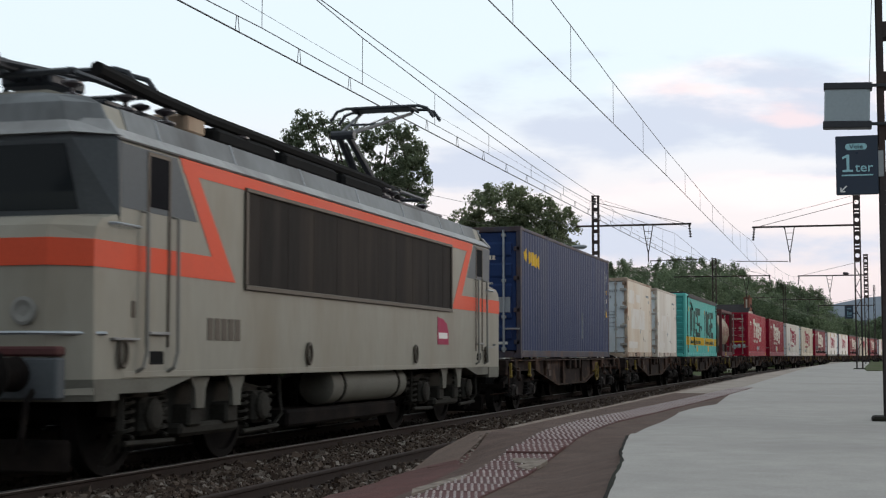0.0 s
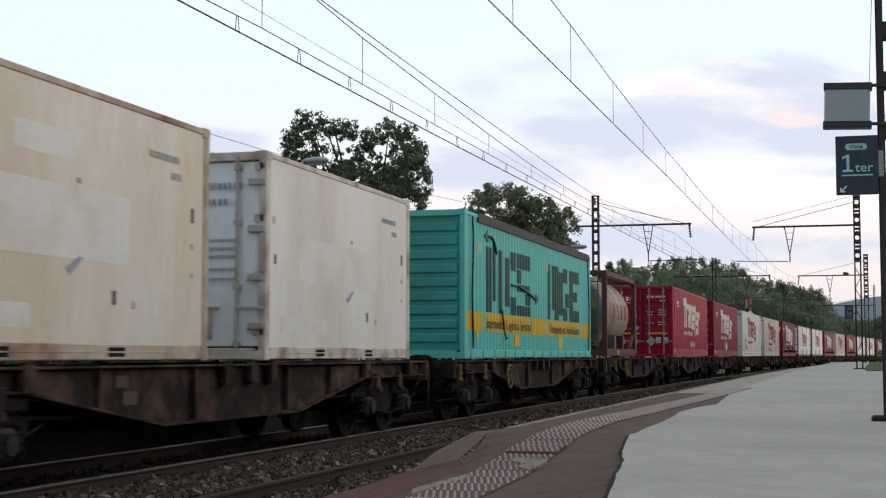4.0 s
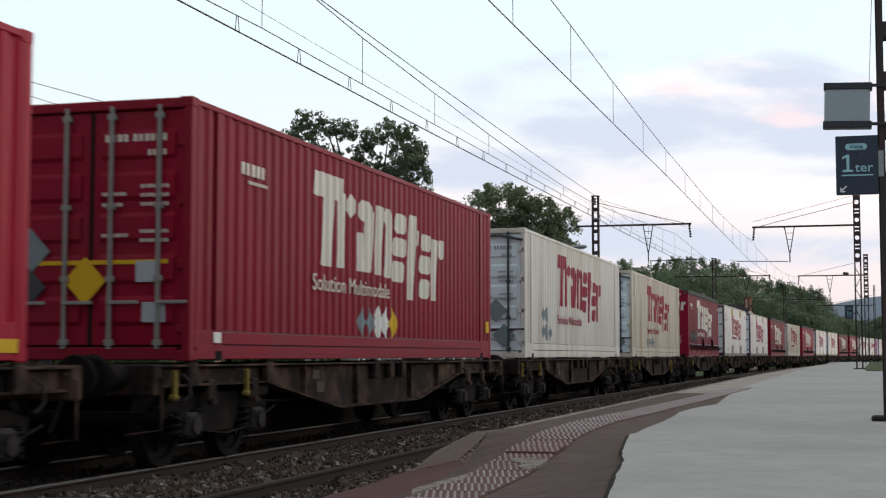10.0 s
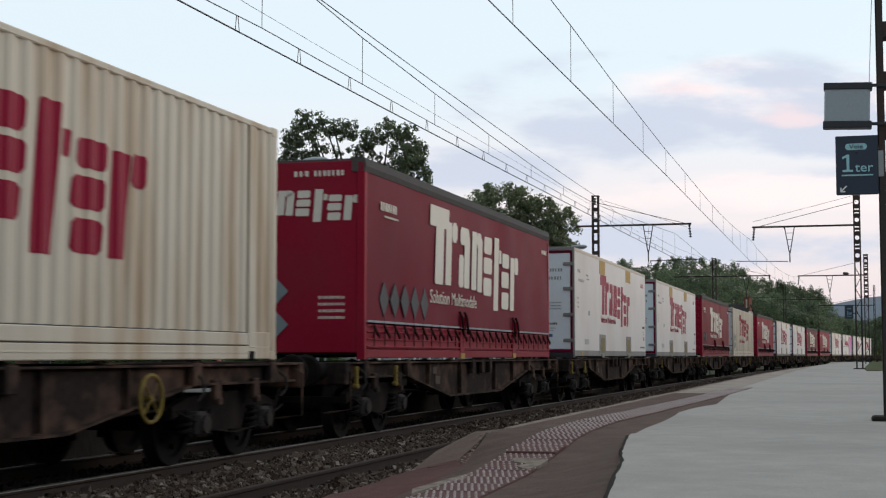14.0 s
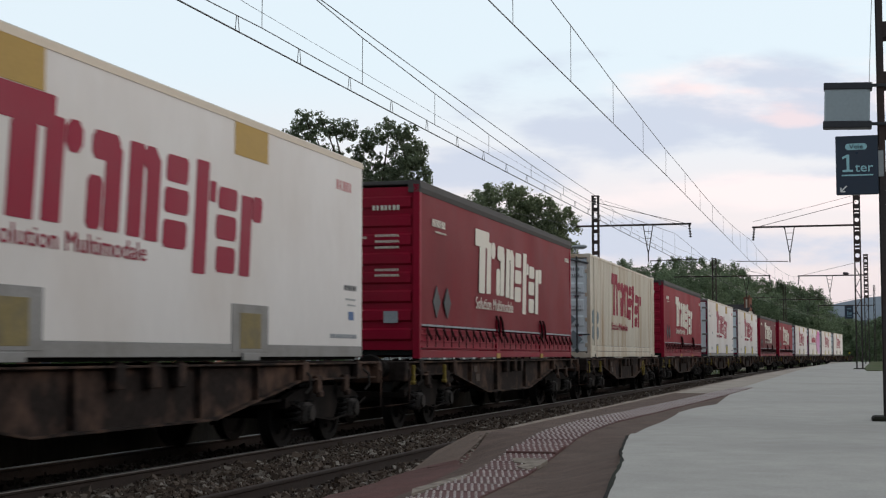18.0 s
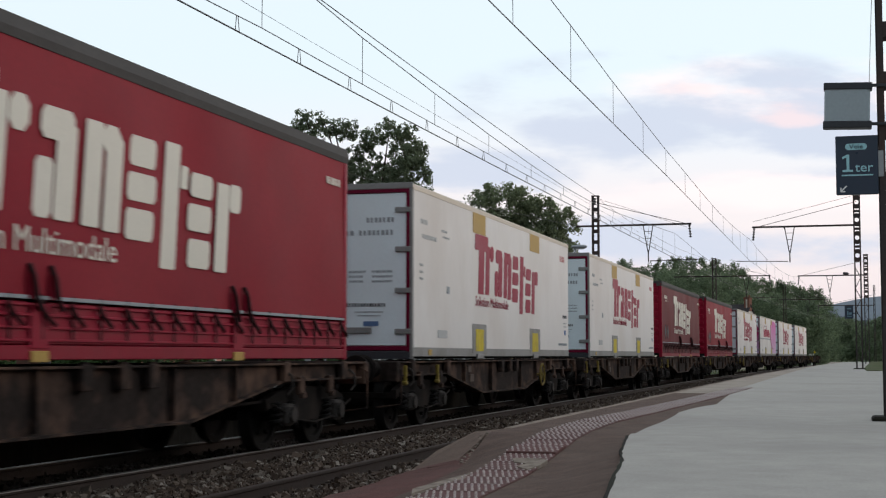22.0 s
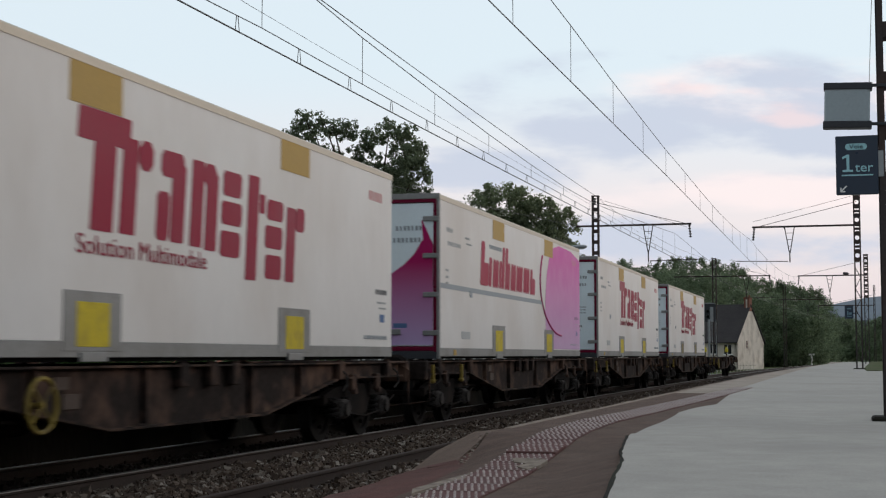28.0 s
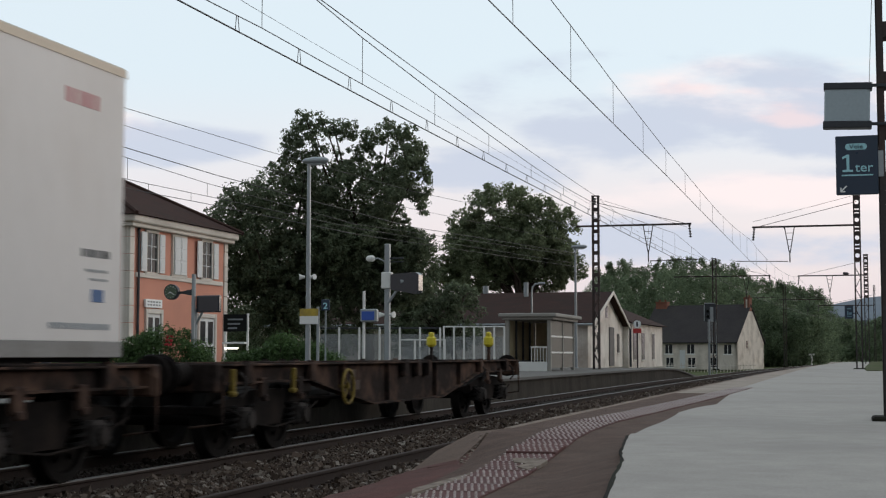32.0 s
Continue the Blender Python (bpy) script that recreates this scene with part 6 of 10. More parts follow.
for px in range(-120, 1060, 34):
    d = rw.uniform(190, 240)
    x, y = bearing(px, d)
    low.append((x, y, rw.uniform(5, 8), rw.uniform(7, 10)))
woods("lower green thickets along the line", low, 0.26, 26, 22, B["leaf_far"])

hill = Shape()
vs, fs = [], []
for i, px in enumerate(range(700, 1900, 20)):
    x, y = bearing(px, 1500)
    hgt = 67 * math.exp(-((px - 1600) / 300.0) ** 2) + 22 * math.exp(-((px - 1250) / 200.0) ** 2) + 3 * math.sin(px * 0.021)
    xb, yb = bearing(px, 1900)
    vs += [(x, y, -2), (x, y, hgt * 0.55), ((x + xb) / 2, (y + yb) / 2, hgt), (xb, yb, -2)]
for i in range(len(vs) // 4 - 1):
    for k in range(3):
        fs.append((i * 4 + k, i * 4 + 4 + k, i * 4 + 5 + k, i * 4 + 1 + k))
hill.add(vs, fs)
thing("hill", "distant wooded hill with haze put into its colour", "hill", kind="structure", shape=hill, material=B["hill"], smooth=True)


# ---- the train: paints ----
P = {}
P["blue"] = surf("faded_blue_paint", (0.052, 0.067, 0.132), 0.5, var=0.2, scale=0.9, fine=14, dirt=(0.088, 0.096, 0.135), dirt_amount=0.6, dirt_scale=0.8, streak=(1, 1, 0.18))
P["blue_end"] = surf("blue_door_paint", (0.022, 0.045, 0.13), 0.45, var=0.12, scale=0.7, dirt=GRIME, dirt_amount=0.25)
P["stained_cream"] = surf("stained_cream_panel", (0.70, 0.63, 0.54), 0.55, var=0.10, scale=1.0, fine=10, dirt=(0.50, 0.34, 0.20), dirt_amount=0.55, dirt_scale=1.0, streak=(1, 1, 0.3))
P["repaint"] = surf("repainted_white_field", (0.70, 0.66, 0.61), 0.5, var=0.06, scale=0.9, fine=10, dirt=(0.58, 0.48, 0.37), dirt_amount=0.6, dirt_scale=1.6)
P["pale_rod"] = surf("worn_grey_beige_rod", (0.42, 0.41, 0.38), 0.6, var=0.2, scale=4, dirt=(0.20, 0.12, 0.08), dirt_amount=0.6, dirt_scale=4)
P["stained_door"] = surf("stained_pale_blue_door", (0.74, 0.79, 0.82), 0.5, var=0.08, scale=1.4, fine=12, dirt=(0.50, 0.46, 0.41), dirt_amount=0.5, dirt_scale=1.6, streak=(1, 1, 0.4))
P["dirty_white"] = surf("stained_white_paint", (0.73, 0.69, 0.63), 0.55, var=0.06, scale=0.5, fine=9, dirt=(0.42, 0.33, 0.25), dirt_amount=0.55, dirt_scale=0.6, streak=(1, 1, 0.35))
P["rusty_frame"] = surf("rust_streaked_cream_frame", (0.50, 0.40, 0.31), 0.7, var=0.2, scale=2, fine=14, dirt=(0.17, 0.07, 0.04), dirt_amount=0.95, dirt_scale=2.2)
P["rusty_white"] = surf("rust_speckled_white_frame", (0.58, 0.52, 0.45), 0.65, var=0.15, scale=2, fine=14, dirt=(0.20, 0.10, 0.06), dirt_amount=0.8, dirt_scale=2.6)
P["cool_door"] = surf("pale_blue_white_door_panel", (0.72, 0.79, 0.83), 0.45, var=0.04, scale=0.6, dirt=(0.6, 0.6, 0.58), dirt_amount=0.3)
P["pale_grey"] = surf("pale_blue_grey_paint", (0.52, 0.59, 0.62), 0.5, var=0.07, scale=0.6, dirt=(0.36, 0.35, 0.33), dirt_amount=0.4, dirt_scale=0.9)
P["turquoise"] = surf("turquoise_paint", (0.115, 0.50, 0.45), 0.5, var=0.08, scale=0.5, fine=10, dirt=(0.16, 0.40, 0.36), dirt_amount=0.5, dirt_scale=0.7, streak=(1, 1, 0.3))
# darker copy of the turquoise: the end walls' shade is in the paint
P["turquoise_shade"] = surf("shaded_turquoise_end_paint", (0.06, 0.33, 0.31), 0.5, var=0.12, scale=0.8, dirt=GRIME, dirt_amount=0.3)
P["mark_green"] = surf("dark_green_paint", (0.020, 0.072, 0.060), 0.5, var=0.15, scale=1.5)
P["mark_yellow"] = surf("ochre_yellow_paint", (0.66, 0.40, 0.025), 0.5, var=0.1, scale=1.5)
P["tarp"] = surf("grey_brown_roof_tarpaulin", (0.082, 0.076, 0.074), 0.75, var=0.2, scale=1.5)
P["red"] = surf("bright_red_container_paint", (0.36, 0.013, 0.034), 0.42, var=0.12, scale=0.5, fine=10, dirt=(0.22, 0.016, 0.032), dirt_amount=0.4, dirt_scale=0.6, streak=(1, 1, 0.3))
P["red_deep"] = surf("deep_red_container_paint", (0.24, 0.010, 0.026), 0.45, var=0.14, scale=0.5, fine=10, dirt=(0.16, 0.025, 0.03), dirt_amount=0.5, dirt_scale=0.6, streak=(1, 1, 0.3))
P["curtain"] = surf("red_curtain_canvas", (0.25, 0.015, 0.027), 0.6, var=0.10, scale=0.6, fine=20, dirt=(0.16, 0.015, 0.024), dirt_amount=0.5, dirt_scale=0.5, bump=0.15, bscale=3)
P["curtain_deep"] = surf("deep_crimson_canvas", (0.165, 0.010, 0.024), 0.6, var=0.12, scale=0.6, fine=20, dirt=(0.11, 0.012, 0.022), dirt_amount=0.5, dirt_scale=0.5, bump=0.15, bscale=3)
P["curtain_maroon"] = surf("dusty_maroon_canvas", (0.135, 0.020, 0.025), 0.6, var=0.12, scale=0.6, fine=20, dirt=(0.11, 0.022, 0.026), dirt_amount=0.5, dirt_scale=0.5, bump=0.15, bscale=3)
P["curtain_mid"] = surf("dull_red_canvas", (0.195, 0.020, 0.028), 0.6, var=0.12, scale=0.6, fine=20, dirt=(0.13, 0.02, 0.026), dirt_amount=0.5, dirt_scale=0.5, bump=0.15, bscale=3)
P["drop_dark"] = surf("dark_maroon_drop_side", (0.12, 0.010, 0.017), 0.5, var=0.15, scale=1.0, dirt=GRIME, dirt_amount=0.4)
P["strap"] = surf("blackened_strap", (0.03, 0.010, 0.012), 0.6, var=0.2)
P["end_red"] = surf("crimson_end_wall", (0.265, 0.008, 0.028), 0.4, var=0.12, scale=0.8, dirt=GRIME, dirt_amount=0.2)
P["white_panel"] = surf("smooth_white_reefer_panel", (0.70, 0.662, 0.64), 0.42, var=0.035, scale=0.4, fine=6, dirt=(0.50, 0.42, 0.36), dirt_amount=0.45, dirt_scale=0.5, streak=(1, 1, 0.6))
P["cream"] = surf("cream_container_paint", (0.60, 0.54, 0.45), 0.5, var=0.08, scale=0.5, fine=9, dirt=(0.38, 0.25, 0.14), dirt_amount=0.85, dirt_scale=2.2, streak=(1, 1, 0.12))
P["off_white"] = surf("off_white_container_paint", (0.70, 0.66, 0.60), 0.5, var=0.06, scale=0.9, fine=9, dirt=(0.44, 0.33, 0.24), dirt_amount=0.6, dirt_scale=2.0, streak=(1, 1, 0.12))
P["rail_tan"] = surf("dusty_tan_edge_rail", (0.46, 0.40, 0.33), 0.5, 0.2, var=0.1)
P["grey_rail"] = surf("grey_bottom_rail", (0.25, 0.245, 0.24), 0.55, 0.2, var=0.15, scale=2, dirt=(0.13, 0.115, 0.10), dirt_amount=0.5, dirt_scale=2)
P["mark_red"] = surf("red_emblem_paint", (0.27, 0.006, 0.034), 0.45, var=0.08)
P["mark_white"] = surf("cream_white_emblem_paint", (0.68, 0.63, 0.55), 0.5, var=0.06)
P["mark_grey"] = surf("grey_emblem_paint", (0.30, 0.32, 0.34), 0.5, var=0.1)
P["placard"] = surf("dull_grey_placard", (0.20, 0.24, 0.26), 0.5, var=0.12)
P["placard_light"] = surf("silver_placard", (0.40, 0.45, 0.48), 0.45, 0.2, var=0.1)
P["placard_dark"] = surf("charcoal_placard", (0.070, 0.073, 0.078), 0.5, var=0.2)
P["amber_patch"] = surf("amber_lifting_pad", (0.42, 0.27, 0.08), 0.55, var=0.1)
P["pink"] = surf("pink_emblem_film", (0.66, 0.22, 0.46), 0.4, var=0.12, scale=0.7)
P["faint_red"] = surf("faded_red_lettering", (0.50, 0.22, 0.22), 0.5, var=0.08)
P["faint"] = surf("faint_grey_lettering", (0.42, 0.42, 0.42), 0.5, var=0.08)


def printed_fade(name, low, high, z0, z1):
    """A printed film whose colour passes from one ink to another up the wall."""
    m = surf(name, high, 0.4, var=0.05)
    N, L = m.node_tree.nodes, m.node_tree.links
    co, sp, rg, mx = N.new("ShaderNodeTexCoord"), N.new("ShaderNodeSeparateXYZ"), N.new("ShaderNodeMapRange"), N.new("ShaderNodeMix")
    mx.data_type = "RGBA"
    rg.inputs["From Min"].default_value, rg.inputs["From Max"].default_value = z0, z1
    mx.inputs[6].default_value, mx.inputs[7].default_value = (*low, 1), (*high, 1)
    L.new(co.outputs["Object"], sp.inputs[0])
    L.new(sp.outputs["Z"], rg.inputs["Value"])
    L.new(rg.outputs[0], mx.inputs[0])
    L.new(mx.outputs[2], N["Principled BSDF"].inputs["Base Color"])
    return m


P["pink_fade"] = printed_fade("magenta_to_lilac_film", (0.56, 0.36, 0.56), (0.58, 0.08, 0.36), 0.2, 2.4)
P["door_fade"] = printed_fade("crimson_to_lilac_film", (0.50, 0.36, 0.60), (0.36, 0.012, 0.10), 0.25, 1.7)
P["prod_red"] = surf("crimson_emblem_paint", (0.34, 0.012, 0.05), 0.45, var=0.08)
P["pad_yellow"] = surf("bright_yellow_lifting_pad", (0.55, 0.42, 0.03), 0.55, var=0.12, scale=3, dirt=(0.20, 0.15, 0.06), dirt_amount=0.5, dirt_scale=4)
P["pad_dull"] = surf("dirty_ochre_lifting_pad", (0.24, 0.19, 0.09), 0.65, var=0.2, scale=3, dirt=(0.14, 0.12, 0.10), dirt_amount=0.7, dirt_scale=4)
P["frame_red"] = surf("dark_crimson_door_frame", (0.13, 0.006, 0.026), 0.45, var=0.12)
P["blue_frame"] = surf("scuffed_blue_brown_frame", (0.066, 0.062, 0.080), 0.55, var=0.2, scale=2, fine=14, dirt=(0.13, 0.075, 0.05), dirt_amount=0.7, dirt_scale=1.8)
P["blue_chip"] = surf("small_blue_label", (0.10, 0.16, 0.30), 0.5, var=0.1)
P["magenta"] = surf("magenta_emblem_film", (0.42, 0.02, 0.13), 0.4, var=0.08)
P["lilac"] = surf("lilac_emblem_film", (0.50, 0.30, 0.52), 0.4, var=0.1)
P["wagon"] = surf("rusty_brown_wagon_frame", (0.027, 0.020, 0.018), 0.85, 0.0, var=0.45, scale=2.4, fine=18, dirt=(0.150, 0.088, 0.064), dirt_amount=0.8, dirt_scale=2.3, bump=0.3, bscale=25)
P["bogie"] = surf("greasy_black_running_gear", (0.012, 0.010, 0.0095), 0.9, 0.0, var=0.4, scale=4, fine=20, dirt=(0.038, 0.028, 0.023), dirt_amount=0.5, dirt_scale=2)
P["axle_box"] = surf("dusty_axle_box", (0.050, 0.043, 0.040), 0.85, 0.0, var=0.35, scale=6, dirt=(0.012, 0.010, 0.009), dirt_amount=0.6, dirt_scale=5)
P["handle"] = surf("worn_dull_yellow_paint", (0.24, 0.17, 0.04), 0.7, var=0.3, scale=6, dirt=GRIME, dirt_amount=0.8, dirt_scale=6)
P["wheel"] = surf("dark_steel_wheel", (0.016, 0.0145, 0.014), 0.8, 0.1, var=0.25, scale=5)
P["wagon_plate"] = surf("dirty_panel", (0.085, 0.062, 0.052), 0.7, var=0.2)
P["steel"] = surf("bare_grey_steel", (0.34, 0.36, 0.38), 0.4, 0.6, var=0.12)
P["tank_frame"] = surf("dull_maroon_tank_frame", (0.115, 0.04, 0.042), 0.6, var=0.2, scale=1.5, dirt=GRIME, dirt_amount=0.4)
P["tank_skin"] = surf("dusty_beige_tank_cladding", (0.36, 0.28, 0.205), 0.55, 0.1, var=0.10, scale=0.8, fine=6, dirt=(0.17, 0.095, 0.06), dirt_amount=0.7, dirt_scale=1.1, streak=(1, 1, 0.35))
P["tank_end"] = surf("grey_green_tank_end", (0.13, 0.16, 0.14), 0.6, var=0.2, scale=1.2, dirt=GRIME, dirt_amount=0.5)
P["tank_mark"] = surf("brown_red_tank_lettering", (0.20, 0.07, 0.06), 0.6, var=0.1)
P["loco_grey"] = surf("dusty_concrete_grey_paint", (0.325, 0.305, 0.258), 0.5, var=0.09, scale=0.7, fine=8, dirt=(0.245, 0.205, 0.155), dirt_amount=0.6, dirt_scale=0.7, streak=(1, 1, 0.35))
P["loco_orange"] = surf("orange_stripe_paint", (0.74, 0.10, 0.048), 0.45, var=0.06, scale=0.8, dirt=(0.45, 0.10, 0.06), dirt_amount=0.3)
P["loco_skirt"] = surf("dirty_green_grey_paint", (0.17, 0.165, 0.14), 0.6, var=0.15, scale=1.0, dirt=GRIME, dirt_amount=0.5, dirt_scale=1.2)
P["grab"] = surf("dusty_grey_rail_paint", (0.26, 0.25, 0.23), 0.5, var=0.1)
P["window_dark"] = surf("dark_window_pane", (0.010, 0.010, 0.012), 0.9, var=0.1)
P["loco_dark"] = surf("dark_slate_cab_paint", (0.105, 0.114, 0.122), 0.45, var=0.12, scale=0.8)
P["loco_roof"] = surf("pale_grey_roof_paint", (0.21, 0.22, 0.225), 0.55, var=0.16, scale=0.9, fine=9, dirt=(0.085, 0.080, 0.078), dirt_amount=0.7, dirt_scale=1.0, streak=(1, 1, 0.5))
P["loco_band"] = surf("streaky_light_grey_cantrail", (0.34, 0.335, 0.33), 0.5, 0.1, var=0.2, scale=1.2, fine=9, dirt=(0.13, 0.12, 0.115), dirt_amount=0.6, dirt_scale=1.3, streak=(1, 1, 0.4))
P["grille"] = surf("dusty_brown_ventilation_grille", (0.026, 0.022, 0.020), 0.8, 0.0, var=0.3, scale=1.6, fine=20, dirt=(0.060, 0.048, 0.040), dirt_amount=0.7, dirt_scale=1.5, streak=(1, 1.6, 0.12))
P["grille_frame"] = surf("bronze_grille_frame", (0.10, 0.085, 0.07), 0.5, 0.4, var=0.15)
P["glass"] = glass_mat("dark_cab_glass")
P["emblem"] = surf("carmine_operator_emblem", (0.36, 0.02, 0.075), 0.4, var=0.12, scale=3)
P["bellows"] = surf("loco_running_gear_grey", (0.040, 0.037, 0.032), 0.85, 0.0, var=0.3, scale=4, dirt=(0.02, 0.018, 0.016), dirt_amount=0.6, dirt_scale=2)


for paint in P.values():      # dusty, weathered paint shines little
    if paint.name not in ("dark_cab_glass", "bare_grey_steel"):
        paint.node_tree.nodes["Principled BSDF"].inputs["Specular IOR Level"].default_value = 0.05 if paint in (P["bogie"], P["wheel"], P["axle_box"], P["wagon"], P["bellows"]) else 0.08


# ---- wagons ----
def wheelset_mesh(r):
    s = Shape()
    for e in (-1, 1):
        s.lathe([(0, 0.12), (0.02, 0.20), (0.025, r - 0.10), (-0.02, r - 0.085), (-0.02, r), (0.10, r + 0.0), (0.135, r + 0.028), (0.135, r - 0.06), (0.07, r - 0.1), (0.06, 0.2), (0.12, 0.12)], (e * 0.80, 0, 0), (-e, 0, 0), 28)
    s.rod((-1.0, 0, 0), (1.0, 0, 0), 0.085, 12)
    for e in (-1, 1):
        for k in range(6):
            t = k * math.pi / 3
            s.rod((e * 0.78, 0.26 * math.cos(t), 0.26 * math.sin(t)), (e * 0.83, 0.26 * math.cos(t), 0.26 * math.sin(t)), 0.03, 6)
    return s.data("wheelset", P["wheel"], smooth=True)


WHEELS = wheelset_mesh(0.46)
LOCO_WHEELS = wheelset_mesh(0.625)


def spring(s, x, y, z0, z1, r, turns=4):
    pts = [(x + r * math.cos(t), y + r * math.sin(t), z0 + (z1 - z0) * t / (2 * math.pi * turns)) for t in np.linspace(0, 2 * math.pi * turns, turns * 10)]
    return s.tube(pts, 0.022, 5)


SPRING = spring(Shape(), 0, 0, 0, 0.29, 0.075).data("spring", P["wheel"])


def bogie_for(parent, yc):
    """A two-axle freight bogie with cast side frames, springs and axle boxes."""
    fr = Shape()
    sides = []
    for e in (-1, 1):
        sides.append(Shape())
        sides[-1].prism([(-1.42, 0.52), (-1.42, 0.66), (-1.1, 0.74), (-0.5, 0.80), (0.5, 0.80), (1.1, 0.74), (1.42, 0.66), (1.42, 0.52), (1.15, 0.60), (0.62, 0.60), (0.42, 0.36), (-0.42, 0.36), (-0.62, 0.60), (-1.15, 0.60)], "yz", e * 0.97, e * 1.07)
    fr.box((-1.07, -0.25, 0.5), (1.07, 0.25, 0.78), 0.03)
    fr.box((-0.08, -1.4, 0.53), (0.08, 1.4, 0.60), 0.01)
    for y in (-1.35, 1.35):
        fr.box((-1.0, y - 0.05, 0.52), (1.0, y + 0.05, 0.62), 0.01)
    bg = part("bogie", fr, P["bogie"], parent, "greasy two-axle freight bogie", m=Matrix.Translation((0, yc, 0)))
    for sd in sides:
        part("side_frame", sd, P["bogie"], bg)
    for y in (-0.9, 0.9):
        for e in (-1, 1):
            b = Shape()
            b.box((e * 1.10 - 0.11, y - 0.15, 0.32), (e * 1.10 + 0.11, y + 0.15, 0.60), 0.04)
            b.rod((e * 1.2, y, 0.46), (e * 1.25, y, 0.46), 0.10, 12)
            part("axle_box", b, P["axle_box"], bg)
            for d in (-0.26, 0.26):
                part("spring", SPRING, None, bg, m=Matrix.Translation((e * 1.08, y + d, 0.33)))
        w = part("wheelset", WHEELS, None, bg, "dark steel wheels on their axle", m=Matrix.Translation((0, y, 0.46)))
    for e in (-1, 1):
        for y in (-0.36, 0.36):
            part("brake_block", Shape().box((e * 0.75 - 0.05, y - 0.04, 0.22), (e * 0.75 + 0.05, y + 0.04, 0.56), 0.012), P["bogie"], bg)
        part("brake_pipe", Shape().tube([(e * 1.16, -1.5, 0.62), (e * 1.18, -0.7, 0.40), (e * 1.17, 0.0, 0.33), (e * 1.18, 0.7, 0.38), (e * 1.16, 1.5, 0.60)], 0.014, 5), P["bogie"], bg)
    return bg


def flat_wagon():
    """A bogie container flat: two fish-belly sills, cross members, headstocks, buffers, bogies."""
    wg = thing("container_wagon", "rusty brown bogie flat wagon for containers", "wagon", group="wagons of the freight train")
    for e in (-1, 1):
        s = Shape()
        web = [(-7.55, 1.10), (-7.55, 0.91), (-4.65, 0.91), (-1.95, 0.51), (1.9, 0.51), (4.6, 0.91), (7.55, 0.91), (7.55, 1.10)]
        s.prism(web, "yz", e * 1.12, e * 1.14)
        part("side_sill", s, P["wagon"], wg, "fish-belly side sill with rust stains")
        fl = Shape()
        fl.box((min(e * 1.06, e * 1.24), -7.6, 1.095), (max(e * 1.06, e * 1.24), 7.6, 1.12), 0.004)
        part("top_flange", fl, P["wagon"], wg)
        low_edge = web[1:7]
        part("bottom_flange", Shape().prism(low_edge + [(y, z - 0.025) for y, z in reversed(low_edge)], "yz", e * 1.04, e * 1.22), P["wagon"], wg)
        part("brake_rod", Shape().tube([(e * 1.0, -4.4, 0.66), (e * 1.02, -1.5, 0.58), (e * 1.0, 1.5, 0.58), (e * 1.0, 4.4, 0.64)], 0.022, 5), P["bogie"], wg)
        for y in (-6.2, -5.0, 5.2, 6.3):
            part("side_bracket", Shape().box((min(e * 1.15, e * 1.22), y - 0.09, 0.70), (max(e * 1.15, e * 1.22), y + 0.09, 0.95), 0.015).box((min(e * 1.18, e * 1.25), y - 0.06, 0.66), (max(e * 1.18, e * 1.25), y + 0.06, 0.74), 0.012), P["wagon"], wg)
        for y in (-3.3, -1.2, 1.5, 3.1):
            lo = 0.53 if -1.9 < y < 1.9 else (0.86 - (4.4 - abs(y)) * 0.14)
            part("stiffener", Shape().box((min(e * 1.14, e * 1.21), y - 0.012, lo), (max(e * 1.14, e * 1.21), y + 0.012, 1.10), 0.002), P["wagon"], wg)
        for y in (-6.75, -4.6, -0.4, 0.35, 0.95, 4.6, 6.75):
            b = Shape()
            b.box((min(e * 1.16, e * 1.27), y - 0.10, 0.88), (max(e * 1.16, e * 1.25), y + 0.10, 1.135), 0.012)
            b.rod((e * 1.20, y, 1.12), (e * 1.20, y, 1.155), 0.05, 8)
            part("spigot_bracket", b, P["wagon"], wg)
        for y in (-7.2, -5.3):
            b = Shape()
            b.box((min(e * 1.20, e * 1.26), y - 0.028, 0.78), (max(e * 1.20, e * 1.26), y + 0.028, 1.06), 0.012)
            b.box((min(e * 1.18, e * 1.27), y - 0.05, 0.74), (max(e * 1.18, e * 1.27), y + 0.05, 0.81), 0.02)
            part("release_handle", b, P["handle"], wg, "worn yellow release handle")
        for y in (-7.0, 4.6, 7.0):
            hook = Shape().tube([(e * 1.22, y + 0.0, 1.02), (e * 1.29, y + 0.03, 0.95), (e * 1.30, y + 0.04, 0.80), (e * 1.25, y - 0.02, 0.72)], 0.018, 6)
            part("rope_hook", hook, P["axle_box"], wg, "dark steel rope hook")
        part("data_plate", Shape().box((min(e * 1.14, e * 1.155), -2.75, 0.72), (max(e * 1.14, e * 1.155), -2.45, 0.86), 0.003), P["wagon_plate"], wg, "dirty data panel")
        part("data_plate", Shape().box((min(e * 1.14, e * 1.155), -2.9, 0.90), (max(e * 1.14, e * 1.155), -2.65, 1.02), 0.003), P["wagon_plate"], wg)
        part("valve_box", Shape().box((min(e * 0.9, e * 1.18), -4.9, 0.72), (max(e * 0.9, e * 1.18), -4.5, 0.86), 0.03), P["bogie"], wg)
        box = Shape().rod((e * 0.6, -3.6, 0.62), (e * 0.6, -2.6, 0.62), 0.16, 12)
        part("brake_reservoir", box, P["bogie"], wg)
    ring = Shape()
    n = 22
